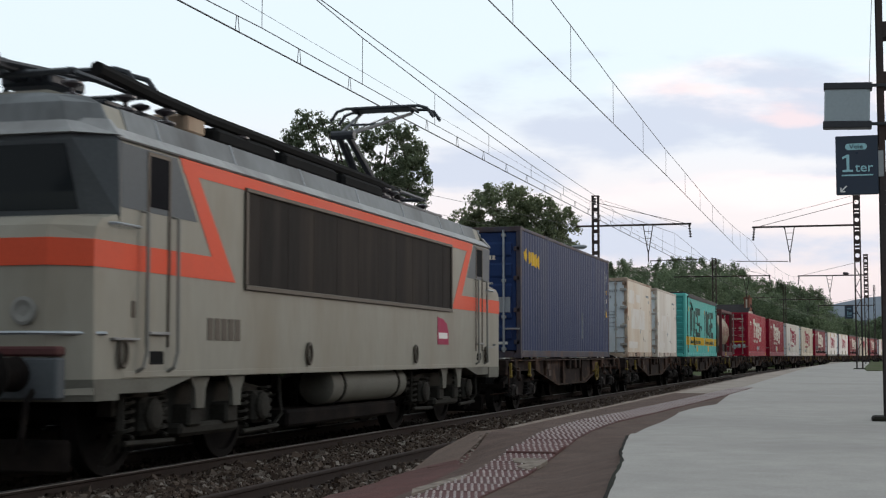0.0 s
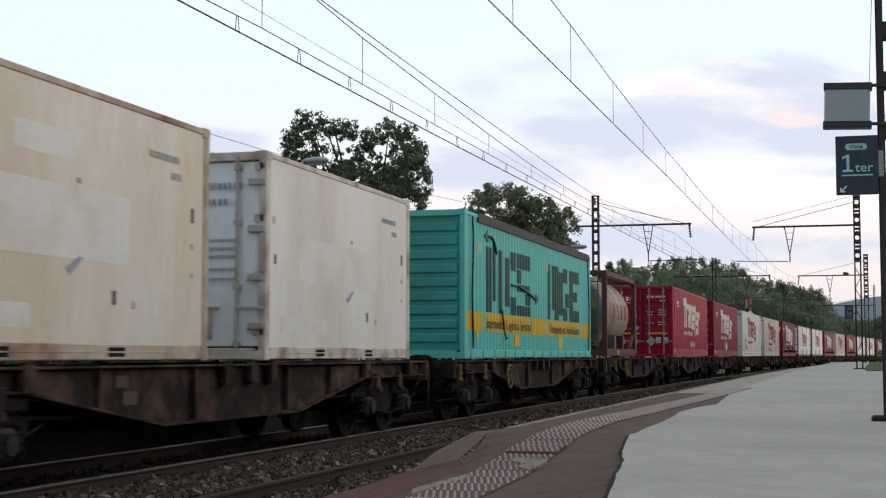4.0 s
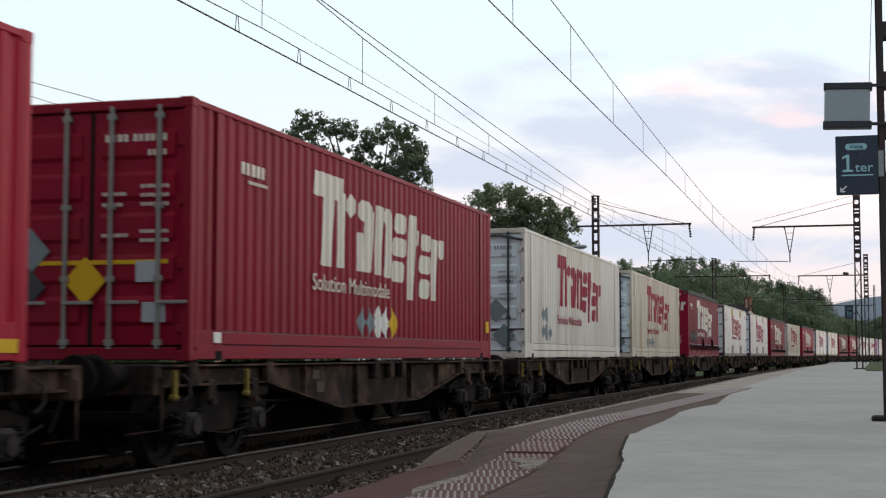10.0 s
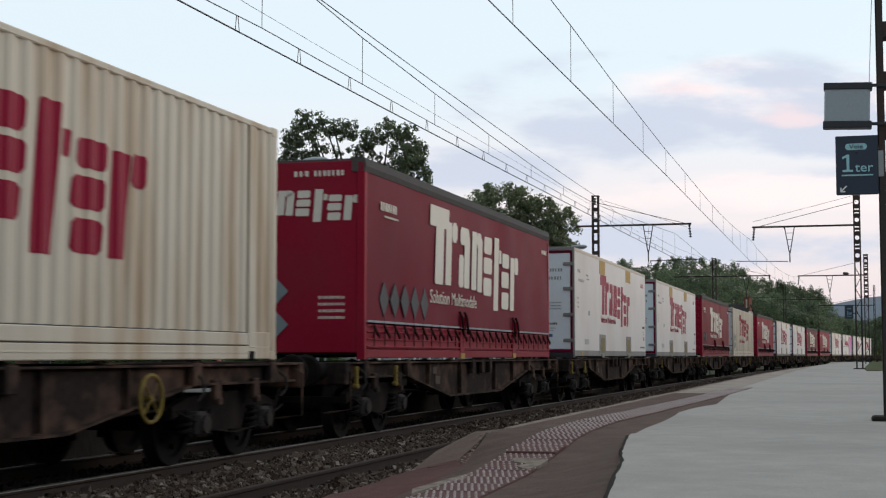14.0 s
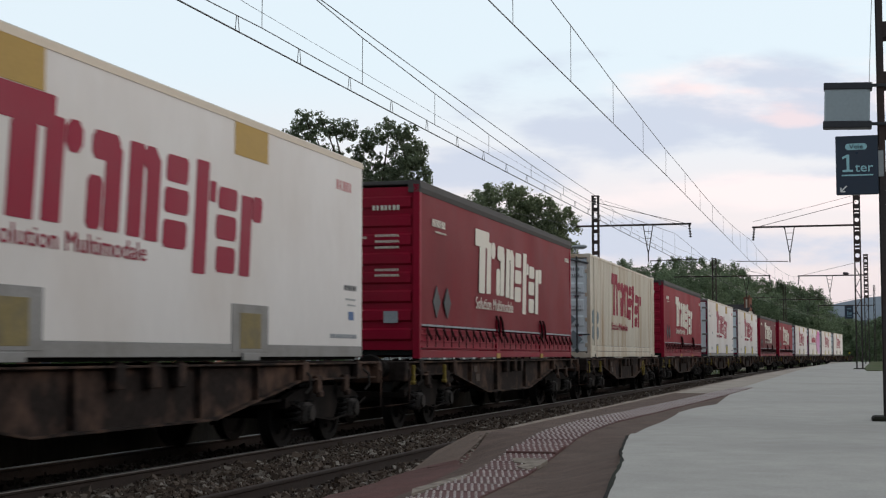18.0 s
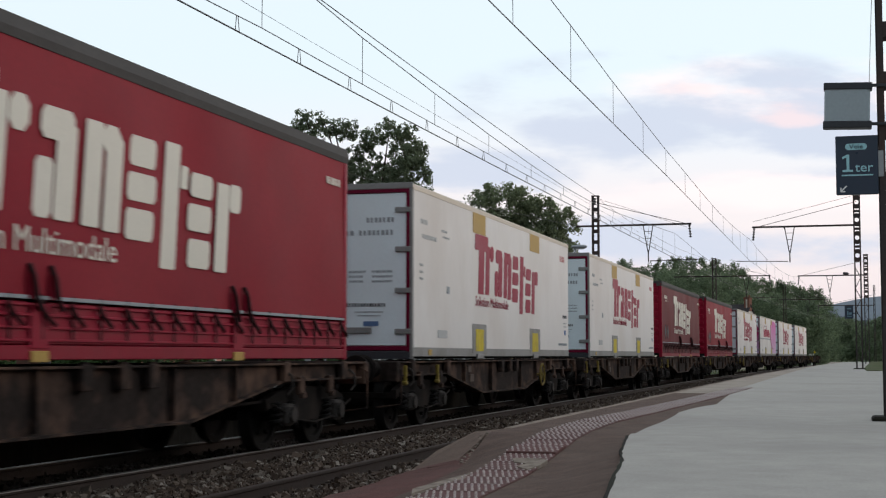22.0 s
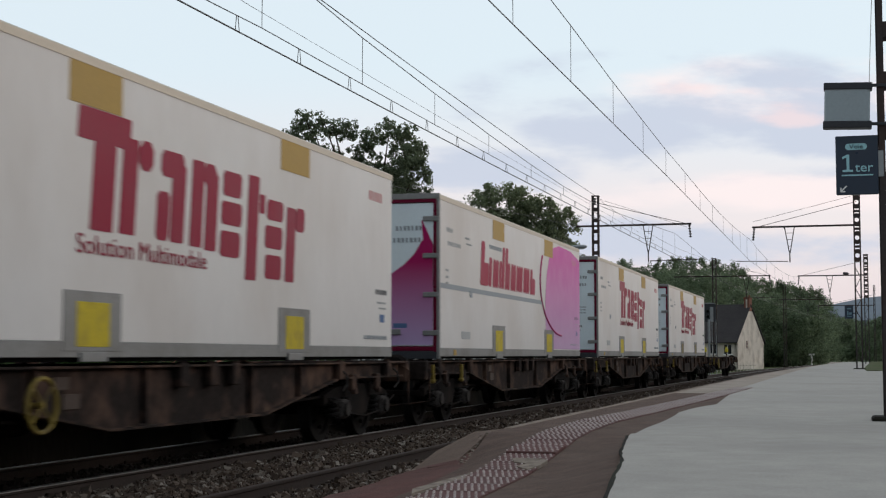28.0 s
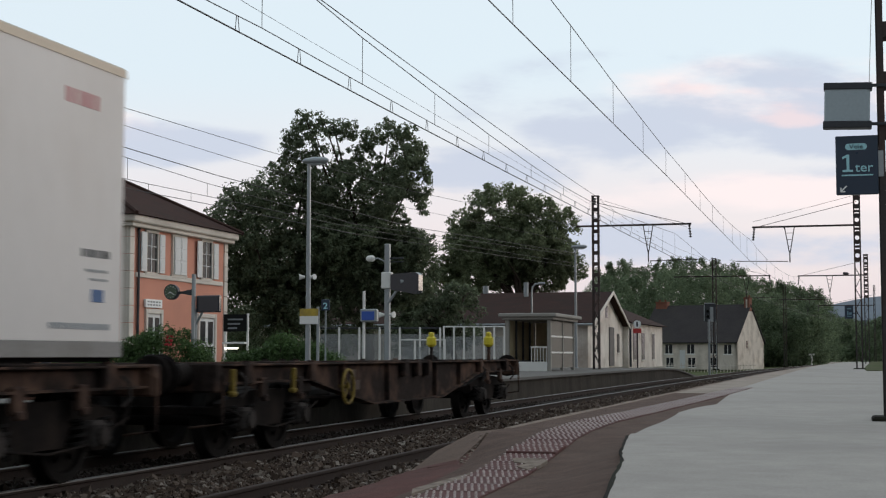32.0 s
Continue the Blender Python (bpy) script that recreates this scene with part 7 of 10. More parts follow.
    ring.tube([(1.27, -3.3 + 0.24 * math.cos(2 * math.pi * k / n), 0.78 + 0.24 * math.sin(2 * math.pi * k / n)) for k in range(n + 1)], 0.022, 6)
    for k in range(4):
        t = math.pi / 4 + k * math.pi / 2
        ring.rod((1.27, -3.3, 0.78), (1.27, -3.3 + 0.24 * math.cos(t), 0.78 + 0.24 * math.sin(t)), 0.012, 5)
    ring.rod((1.14, -3.3, 0.78), (1.29, -3.3, 0.78), 0.03, 8)
    hw = part("hand_wheel", ring, P["handle"], wg, "worn yellow hand brake wheel", smooth=True)
    part("rear_hand_wheel", hw.data, None, wg, "worn yellow hand brake wheel", m=Matrix.Translation((0, 6.75, 0)))
    cross = Shape()
    for y in np.linspace(-7.0, 7.0, 9):
        cross.box((-1.12, y - 0.06, 0.88), (1.12, y + 0.06, 1.06), 0.01)
    cross.box((-0.18, -7.5, 0.80), (0.18, 7.5, 1.02), 0.02)
    part("underframe", cross, P["wagon"], wg)
    for y in (-7.66, 7.66):
        part("headstock", Shape().box((-1.27, y - 0.09, 0.80), (1.27, y + 0.09, 1.13), 0.02), P["wagon"], wg)
        d = 1 if y > 0 else -1
        for x in (-0.875, 0.875):
            b = Shape()
            b.lathe([(0, 0.13), (0.30, 0.12), (0.30, 0.09), (0.50, 0.09), (0.52, 0.22), (0.56, 0.235), (0.60, 0.20)], (x, y + d * 0.09, 1.0), (0, d, 0), 16)
            part("buffer", b, P["bogie"], wg, "greasy round buffer", smooth=True)
        c = Shape()
        c.tube([(0, y + d * 0.1, 0.98), (0, y + d * 0.45, 0.95), (0, y + d * 0.5, 0.75), (0.02, y + d * 0.42, 0.62)], 0.035, 6)
        c.tube([(0.32, y + d * 0.1, 0.9), (0.36, y + d * 0.35, 0.70), (0.34, y + d * 0.5, 0.45), (0.28, y + d * 0.30, 0.36)], 0.025, 6)
        part("coupling", c, P["bogie"], wg)
        g = Shape()
        g.tube([(1.2, y - d * 0.1, 1.05), (1.29, y - d * 0.05, 0.98), (1.29, y - d * 0.05, 0.45), (0.9, y, 0.40)], 0.016, 6)
        part("step", g, P["wagon"], wg)
    for y in (-5.75, 5.75):
        bogie_for(wg, y)
    return wg


FLOOR = 1.158     # containers stand this high over the rails


# ---- containers ----
PITCH, DEEP = 0.278, 0.030


def wave_x(y, x_out):
    """Depth of a corrugated wall at y."""
    t = (y / PITCH) % 1.0
    if t < 0.27:
        return x_out
    if t < 0.5:
        return x_out - DEEP * (t - 0.27) / 0.23
    if t < 0.77:
        return x_out - DEEP
    return x_out - DEEP * (1 - (t - 0.77) / 0.23)


def wave_breaks(y0, y1):
    ks = range(int(math.floor(y0 / PITCH)) - 1, int(math.ceil(y1 / PITCH)) + 1)
    bs = sorted({y0, y1, *(PITCH * (k + t) for k in ks for t in (0.0, 0.27, 0.5, 0.77) if y0 < PITCH * (k + t) < y1)})
    return bs


def wavy_wall(s, y0, y1, z0, z1, x_out, sign=1):
    bs = wave_breaks(y0, y1)
    vs, fs = [], []
    for y in bs:
        x = sign * wave_x(y, x_out)
        vs += [(x, y, z0), (x, y, z1)]
    for i in range(len(bs) - 1):
        fs.append((2 * i, 2 * i + 2, 2 * i + 3, 2 * i + 1) if sign > 0 else (2 * i, 2 * i + 1, 2 * i + 3, 2 * i + 2))
    return s.add(vs, fs)


def clip_y(poly, lo, hi):
    for bound, keep in ((lo, 1), (hi, -1)):
        out = []
        for (ya, za), (yb, zb) in zip(poly, poly[1:] + poly[:1]):
            ia, ib = keep * (ya - bound) >= 0, keep * (yb - bound) >= 0
            if ia:
                out.append((ya, za))
            if ia != ib:
                t = (bound - ya) / (yb - ya)
                out.append((bound, za + (zb - za) * t))
        poly = out
        if len(poly) < 3:
            return []
    return poly


def film(s, poly, x_out, wavy, proud=0.005):
    """A painted patch with a convex outline in (y, z) on a side wall; it follows the corrugation."""
    if not wavy:
        return s.prism(poly, "yz", x_out - 0.002, x_out + proud)
    ys = [p[0] for p in poly]
    bs = wave_breaks(min(ys), max(ys))
    vs, fs, seen = [], [], {}
    for a, b in zip(bs, bs[1:]):
        q = clip_y(poly, a, b)
        if len(q) > 2:
            face = []
            for y, z in q:
                k = (round(y, 4), round(z, 4))
                if k not in seen:
                    seen[k] = len(vs)
                    vs.append((wave_x(min(max(y, a + 1e-5), b - 1e-5), x_out) + proud, y, z))
                if seen[k] not in face:
                    face.append(seen[k])
            if len(face) > 2:
                fs.append(tuple(face))
    return s.add(vs, fs)


def slab(y0, y1, z0, z1, lean=0.0):
    return [(y0, z0), (y1, z0), (y1 - lean, z1), (y0 - lean, z1)]


# the haulier's word mark, as plain slabs in its outline: bars that stand for the strokes
def bar(y0, y1, z0, z1, lean=0.085, c=0.06):
    """A leaning bar with cut corners."""
    at = lambda y, z: (y + lean * (z - 0.8), z)
    c = min(c, 0.4 * (y1 - y0), 0.4 * (z1 - z0))
    return [at(y0 + c, z0), at(y1 - c, z0), at(y1, z0 + c), at(y1, z1 - c), at(y1 - c, z1), at(y0 + c, z1), at(y0, z1 - c), at(y0, z0 + c)]


MARK = [bar(0.0, 1.14, 1.24, 1.58, 0.085, 0.02), bar(0.36, 0.84, 0.30, 1.24, 0.085, 0.02), bar(0.98, 1.34, 0.31, 1.38, 0.085, 0.02), bar(1.36, 1.70, 1.06, 1.40, 0.085, 0.09),
        bar(1.84, 2.16, 0.31, 0.88, 0.085, 0.06), bar(2.20, 2.56, 0.31, 1.24, 0.085, 0.03), bar(1.90, 2.50, 1.06, 1.37, 0.085, 0.07),
        bar(2.72, 3.06, 0.30, 1.36, 0.085, 0.02), bar(3.14, 3.48, 0.28, 1.24, 0.085, 0.02), bar(3.02, 3.44, 1.08, 1.36, 0.085, 0.12),
        bar(3.62, 4.20, 1.02, 1.34, 0.085, 0.05), bar(3.60, 4.24, 0.65, 0.95, 0.085, 0.05), bar(3.60, 4.22, 0.24, 0.57, 0.085, 0.05),
        bar(4.42, 4.78, -0.02, 1.38, 0.085, 0.02), bar(4.82, 5.00, 0.90, 1.16, 0.085, 0.02),
        bar(5.08, 5.66, 0.84, 1.12, 0.085, 0.05), bar(5.04, 5.66, 0.45, 0.76, 0.085, 0.05), bar(5.08, 5.66, 0.03, 0.36, 0.085, 0.05),
        bar(5.80, 6.14, 0.02, 1.08, 0.085, 0.02), bar(6.16, 6.48, 0.76, 1.10, 0.085, 0.05)]


def word_mark(parent, y0, z0, x_out, wavy, material, label, size=1.0):
    for q in MARK:
        s = film(Shape(), [(y0 + size * y, z0 + size * z) for y, z in q], x_out, wavy)
        part("emblem_bar", s, material, parent, fix=not wavy)


def slogan_words(material, parent, size, x, y, z, width):
    lettering("slogan_word", "Solution", size, material, parent, on_side(x, y, z), width * 0.39)
    lettering("slogan_word", "Multimodale", size, material, parent, on_side(x, y + width * 0.44, z), width * 0.56)


def diamonds(parent, ys, z, size, x_out, wavy, material, name="placard"):
    for y in ys:
        s = film(Shape(), [(y, z - size), (y + size * 0.86, z), (y, z + size), (y - size * 0.86, z)], x_out, wavy, 0.009)
        part(name, s, material, parent, fix=False)


def text_bars(parent, rows, material, x=None, front=None, name="lettering"):
    """Small lettering that cannot be read, as bars: rows of (a, z, length, height)."""
    for a, z, ln, h in rows:
        s = Shape()
        n = max(1, int(ln / (h * 0.70)))
        h *= 0.82
        for i in range(n):
            u0, u1 = a + ln * i / n, a + ln * (i + (0.62, 0.52, 0.70)[i % 3]) / n
            if front is not None:
                s.box((u0, front - 0.004, z), (u1, front + 0.002, z + h), 0.001)
            else:
                s.box((x - 0.002, u0, z), (x + 0.004, u1, z + h), 0.001)
        part(name, s, material, parent, fix=False)


def ends_doors(box, L, W, H, frame_mat, door_mat, rod_mat, ribs=5, hinges=True):
    """Two doors on the leading end, with locking bars, handles and hinges."""
    f = -L / 2
    for e in (-1, 1):
        d = Shape()
        x0, x1 = (0.02, W / 2 - 0.11) if e > 0 else (-W / 2 + 0.11, -0.02)
        d.box((x0, f + 0.05, 0.17), (x1, f + 0.09, H - 0.13), 0.01)
        ribl = []
        for i in range(ribs):
            z = 0.32 + (H - 0.6) * (i + 0.5) / ribs
            hh = (H - 0.6) / ribs * 0.36
            ribl.append(Shape().prism([(f + 0.05, z - hh), (f + 0.022, z - hh * 0.7), (f + 0.022, z + hh * 0.7), (f + 0.05, z + hh)], "yz", x0 + 0.10, x1 - 0.10))
        dr = part("door", d, door_mat, box)
        for rb in ribl:
            part("panel_rib", rb, door_mat, dr)
        for k in (0.22, 0.75):
            x = x0 + (x1 - x0) * k
            rod = Shape().rod((x, f - 0.004, 0.13), (x, f - 0.004, H - 0.08), 0.026, 8)
            for z in (0.2, 0.9, 1.7, H - 0.2):
                rod.box((x - 0.05, f - 0.025, z - 0.035), (x + 0.05, f + 0.04, z + 0.035), 0.01)
            lb = part("locking_bar", rod, rod_mat, dr, "upright locking bar")
            part("handle", Shape().box((x - 0.02, f - 0.035, 0.62), (x + 0.36, f - 0.012, 0.66), 0.006), rod_mat, dr)
        if hinges:
            for z in (0.35, 1.05, 1.75, 2.4):
                h = Shape().box((min(e * (W / 2 - 0.16), e * (W / 2 - 0.02)), f + 0.0, z - 0.05), (max(e * (W / 2 - 0.16), e * (W / 2 - 0.02)), f + 0.045, z + 0.05), 0.01)
                part("hinge", h, frame_mat, dr)
    g = Shape().box((-0.02, f + 0.04, 0.17), (0.02, f + 0.10, H - 0.13), 0.004)
    part("door_seal", g, M["black"], box)


def end_wall(box, L, W, H, at_front, material, ribs=6):
    """A ribbed closed end wall."""
    y = -L / 2 if at_front else L / 2
    d = 1 if at_front else -1
    s, ribs_ = Shape(), []
    s.box((-W / 2 + 0.1, min(y + d * 0.06, y + d * 0.1), 0.15), (W / 2 - 0.1, max(y + d * 0.06, y + d * 0.1), H - 0.1), 0.005)
    for i in range(ribs):
        z = 0.25 + (H - 0.45) * (i + 0.5) / ribs
        hh = (H - 0.45) / ribs * 0.34
        ribs_.append(Shape().prism([(y + d * 0.06, z - hh), (y + d * 0.022, z - hh * 0.7), (y + d * 0.022, z + hh * 0.7), (y + d * 0.06, z + hh)], "yz", -W / 2 + 0.16, W / 2 - 0.16))
    wall = part("end_wall", s, material, box)
    for rb in ribs_:
        part("panel_rib", rb, material, wall)
    return wall


def box_frame(box, L, W, H, frame_mat, casting_mat=None, inset=None):
    """Corner posts, rails and castings of a container; inset: the lifting posts that stand in from each end."""
    casting_mat = casting_mat or frame_mat
    for sx in (-1, 1):
        for sy in (-1, 1):
            x, y = sx * W / 2, sy * L / 2
            part("corner_post", Shape().box((min(x, x - sx * 0.10), min(y, y - sy * 0.14), 0.10), (max(x, x - sx * 0.10), max(y, y - sy * 0.14), H - 0.1), 0.012), frame_mat, box)
            for z in (0.0, H - 0.118):
                s = Shape().box((min(x + sx * 0.004, x - sx * 0.16), min(y + sy * 0.004, y - sy * 0.178), z), (max(x + sx * 0.004, x - sx * 0.16), max(y + sy * 0.004, y - sy * 0.178), z + 0.118), 0.012)
                part("corner_casting", s, casting_mat, box)
        x = sx * W / 2
        part("bottom_rail", Shape().box((min(x, x - sx * 0.07), -L / 2 + 0.17, 0.015), (max(x, x - sx * 0.07), L / 2 - 0.17, 0.17), 0.01).box((min(x + sx * 0.004, x - sx * 0.01), -L / 2 + 0.8, 0.085), (max(x + sx * 0.004, x - sx * 0.01), L / 2 - 0.8, 0.10), 0.001), frame_mat, box)
        part("top_rail", Shape().box((min(x, x - sx * 0.07), -L / 2 + 0.17, H - 0.085), (max(x, x - sx * 0.07), L / 2 - 0.17, H - 0.012), 0.012), frame_mat, box)
        if inset:
            for sy in (-1, 1):
                y = sy * (L / 2 - inset)
                part("lifting_post", Shape().box((min(x + sx * 0.003, x - sx * 0.06), y - 0.09, 0.15), (max(x + sx * 0.003, x - sx * 0.06), y + 0.09, H - 0.08), 0.006), frame_mat, box)
                part("corner_casting", Shape().box((min(x + sx * 0.005, x - sx * 0.16), y - 0.09, 0.0), (max(x + sx * 0.005, x - sx * 0.16), y + 0.09, 0.118), 0.012), M["black"], box)
    for sy in (-1, 1):
        y = sy * L / 2
        part("end_sill", Shape().box((-W / 2 + 0.16, min(y, y - sy * 0.12), 0.01), (W / 2 - 0.16, max(y, y - sy * 0.12), 0.15), 0.01), frame_mat, box)
        part("end_header", Shape().box((-W / 2 + 0.16, min(y, y - sy * 0.10), H - 0.12), (W / 2 - 0.16, max(y, y - sy * 0.10), H - 0.01), 0.01), frame_mat, box)
    r = Shape().box((-W / 2 + 0.06, -L / 2 + 0.1, H - 0.05), (W / 2 - 0.06, L / 2 - 0.1, H - 0.02), 0.01)
    part("roof", r, frame_mat, box)
    part("floor", Shape().box((-W / 2 + 0.07, -L / 2 + 0.12, 0.10), (W / 2 - 0.07, L / 2 - 0.12, 0.16), 0.01), M["black"], box)


def corrugated(box, L, W, H, wall_mat, z0=0.16):
    for e in (-1, 1):
        s = wavy_wall(Shape(), -L / 2 + 0.13, L / 2 - 0.13, z0, H - 0.08, W / 2 - 0.008, e)
        part("side_wall", s, wall_mat, box, "corrugated steel side wall", fix=False)


W45 = 2.46


def marked_container(name, label, wall, frame, door, rods, mark_mat, sub_mat, placards, doors=True, tail_text=True):
    L, H = 13.716, 2.896
    box = thing(name, label, "container", group="containers on the train")
    box_frame(box, L, W45, H, frame, inset=0.76)
    corrugated(box, L, W45, H, wall, 0.335)
    for e in (-1, 1):
        part("lower_panel", Shape().box((min(e * (W45 / 2 - 0.05), e * (W45 / 2 + 0.004)), -L / 2 + 0.86, 0.182), (max(e * (W45 / 2 - 0.05), e * (W45 / 2 + 0.004)), L / 2 - 0.86, 0.325), 0.008), wall, box, "smooth lower side panel")
        # charcoal strip that stands for the edge shadows above and below the panel
        part("panel_seam", Shape().box((min(e * (W45 / 2 - 0.05), e * (W45 / 2 - 0.02)), -L / 2 + 0.86, 0.165), (max(e * (W45 / 2 - 0.05), e * (W45 / 2 - 0.02)), L / 2 - 0.86, 0.34), 0.001), P["placard_dark"], box)
    for e in (-1, 1):
        for sy in (-1, 1):
            ya, yb = sorted((sy * (L / 2 - 0.14), sy * (L / 2 - 0.67)))
            part("end_panel", Shape().box((min(e * (W45 / 2 - 0.05), e * (W45 / 2 - 0.004)), ya, 0.15), (max(e * (W45 / 2 - 0.05), e * (W45 / 2 - 0.004)), yb, 0.34), 0.006), wall, box, "smooth lower corner panel")
    ends_doors(box, L, W45, H, frame, door, rods)
    end_wall(box, L, W45, H, False, door)
    xo = W45 / 2 - 0.008
    word_mark(box, -3.12, 0.98, xo, True, mark_mat, "large slanting haulier's emblem")
    slogan_words(sub_mat, box, 0.32, xo + 0.008, -3.12, 0.94 if sub_mat is P["mark_white"] else 0.84, 3.35)
    f = -L / 2
    text_bars(box, [(0.18, 2.42, 0.30, 0.10), (0.52, 2.42, 0.42, 0.10), (0.70, 2.26, 0.24, 0.08), (0.15, 1.82, 0.30, 0.05), (0.15, 1.70, 0.26, 0.05), (0.62, 1.90, 0.34, 0.05), (0.62, 1.80, 0.34, 0.05), (0.62, 1.70, 0.34, 0.05), (0.15, 1.36, 0.32, 0.05), (0.62, 1.40, 0.34, 0.05), (0.62, 1.30, 0.34, 0.05)], P["mark_white"] if sub_mat is P["mark_white"] else P["mark_grey"], front=f + 0.018)
    return box


def red_one():
    box = marked_container("container", "bright red corrugated 45-foot container with grey placards on its doors", P["red"], P["red"], P["end_red"], P["grab"], P["mark_white"], P["mark_white"], None)
    xo = W45 / 2 - 0.008
    diamonds(box, [-0.45 + 0.40 * i for i in range(5)], 0.55, 0.19, xo, True, P["placard_light"])
    f = -13.716 / 2 + 0.018
    lettering("digits", "45", 0.36, P["mark_white"], box, on_front(-0.98, f - 0.004, 1.72), 0.30)
    text_bars(box, [(-1.02, 2.30, 0.80, 0.20), (-1.0, 2.20, 0.72, 0.06), (-0.9, 2.58, 0.12, 0.1), (-0.35, 2.58, 0.12, 0.12)], P["mark_white"], front=f)
    for x, z in ((-0.86, 1.16), (-0.36, 1.18), (-0.88, 0.62), (-0.36, 0.62), (0.32, 0.64)):
        q = Shape().prism([(x - 0.19, z - 0.02), (x + 0.02, z - 0.20), (x + 0.20, z + 0.02), (x - 0.02, z + 0.20)], "xz", f - 0.006, f + 0.002)
        part("placard", q, P["placard_light"], box, "tilted silver placard")
    for x in (0.62, 0.92):
        part("placard", Shape().box((x - 0.1, f - 0.006, 0.56), (x + 0.1, f + 0.002, 0.80), 0.003), P["placard_light"], box)
    for x0, x1 in ((-1.05, -0.15), (0.18, 1.0)):
        part("stripe", Shape().box((x0, f - 0.005, 0.93), (x1, f + 0.002, 0.99), 0.002), P["mark_yellow"], box, "ochre reflective stripe")
    part("placard", Shape().box((W45 / 2 - 0.005, -6.3, 0.20), (W45 / 2 + 0.008, -6.12, 0.30), 0.003), M["white"], box)
    part("placard", Shape().box((W45 / 2 - 0.003, 6.3, 0.08), (W45 / 2 + 0.012, 6.7, 0.20), 0.003), P["mark_yellow"], box)
    text_bars(box, [(-5.5, 2.20, 0.75, 0.16), (-5.3, 2.10, 0.6, 0.05)], P["mark_white"], x=xo + 0.006)
    return box


def red_two():
    box = marked_container("container", "deep red corrugated 45-foot container with a yellow diamond placard", P["red_deep"], P["red_deep"], P["end_red"], P["grab"], P["mark_white"], P["mark_white"], None)
    xo = W45 / 2 - 0.008
    diamonds(box, [-1.05, -0.68], 0.55, 0.23, xo, True, P["placard"])
    diamonds(box, [-0.30, 0.06], 0.55, 0.26, xo, True, M["white"])
    diamonds(box, [0.44], 0.55, 0.26, xo, True, P["mark_yellow"])
    f = -13.716 / 2 + 0.018
    for x, z, mt in ((-0.75, 1.22, P["placard"]), (-0.80, 0.82, P["placard_dark"]), (-0.05, 0.88, P["mark_yellow"])):
        part("placard", Shape().prism([(x - 0.26, z), (x, z - 0.27), (x + 0.26, z), (x, z + 0.27)], "xz", f - 0.012, f), mt, box, "diamond placard")
    for x in (0.72, 0.80):
        part("placard", Shape().box((x - 0.15, f - 0.006, 0.86 if x < 0.75 else 0.42), (x + 0.13, f + 0.002, 1.1 if x < 0.75 else 0.64), 0.003), P["placard_light"], box)
    part("stripe", Shape().box((-0.9, f - 0.005, 1.06), (0.95, f + 0.002, 1.11), 0.002), P["mark_yellow"], box, "ochre reflective stripe")
    part("placard", Shape().box((W45 / 2 - 0.003, -6.25, 0.20), (W45 / 2 + 0.012, -6.05, 0.32), 0.003), M["white"], box)
    part("placard", Shape().box((W45 / 2 - 0.003, 6.4, 0.5), (W45 / 2 + 0.012, 6.65, 0.72), 0.003), P["mark_yellow"], box)
    text_bars(box, [(-5.5, 2.20, 0.75, 0.18), (-5.3, 2.10, 0.6, 0.05)], P["mark_white"], x=xo + 0.006)
    return box


def pale_box(label, wall, side_placards, big_front=True):
    box = marked_container("container", label, wall, wall, P["cool_door"], P["placard_dark"], P["mark_red"], P["mark_red"], None)
    xo = W45 / 2 - 0.008
    for y, z, s in side_placards:
        diamonds(box, [y], z, s, xo, True, P["placard"])
    f = -13.716 / 2 + 0.018
    lettering("digits", "45", 0.26, P["placard_dark"], box, on_front(-0.30, f - 0.004, 0.90), 0.26)
    text_bars(box, [(-1.1, 2.18, 0.55, 0.16), (-1.1, 2.06, 0.4, 0.05)], P["mark_red"], front=f)
    for x, z, r in ((-0.95, 0.62, 0.22), (-0.02, 0.58, 0.26), (0.56, 1.06, 0.26), (0.74, 0.50, 0.26)):
        part("placard", Shape().prism([(x - r, z), (x, z - r), (x + r, z), (x, z + r)], "xz", f - 0.022, f - 0.006), P["placard_dark"] if r > 0.29 else P["placard"], box, "large charcoal diamond placard")
    part("stripe", Shape().box((0.2, f - 0.008, 0.60), (0.98, f + 0.002, 0.66), 0.002), P["mark_red"], box)
    part("top_strap", Shape().tube([(W45 / 2 - 0.05, f - 0.03, 2.62), (0.7, f - 0.04, 2.72), (-0.1, f - 0.04, 2.74), (-W45 / 2 + 0.1, f - 0.03, 2.70)], 0.028, 6), P["placard_dark"], box, "dark strap over the doors")
    return box


def plain_box(name, label, L, H, W, wall, frame, door, rods, wavy, ribs=5):
    box = thing(name, label, "container", group="containers on the train")
    box_frame(box, L, W, H, frame)
    if wavy:
        corrugated(box, L, W, H, wall)
    else:
        for e in (-1, 1):
            part("side_wall", Shape().box((min(e * (W / 2 - 0.05), e * (W / 2 - 0.012)), -L / 2 + 0.13, 0.16), (max(e * (W / 2 - 0.05), e * (W / 2 - 0.012)), L / 2 - 0.13, H - 0.08), 0.004), wall, box, "smooth insulated side wall")
    ends_doors(box, L, W, H, frame, door, rods, ribs)
    end_wall(box, L, W, H, False, door)
    return box


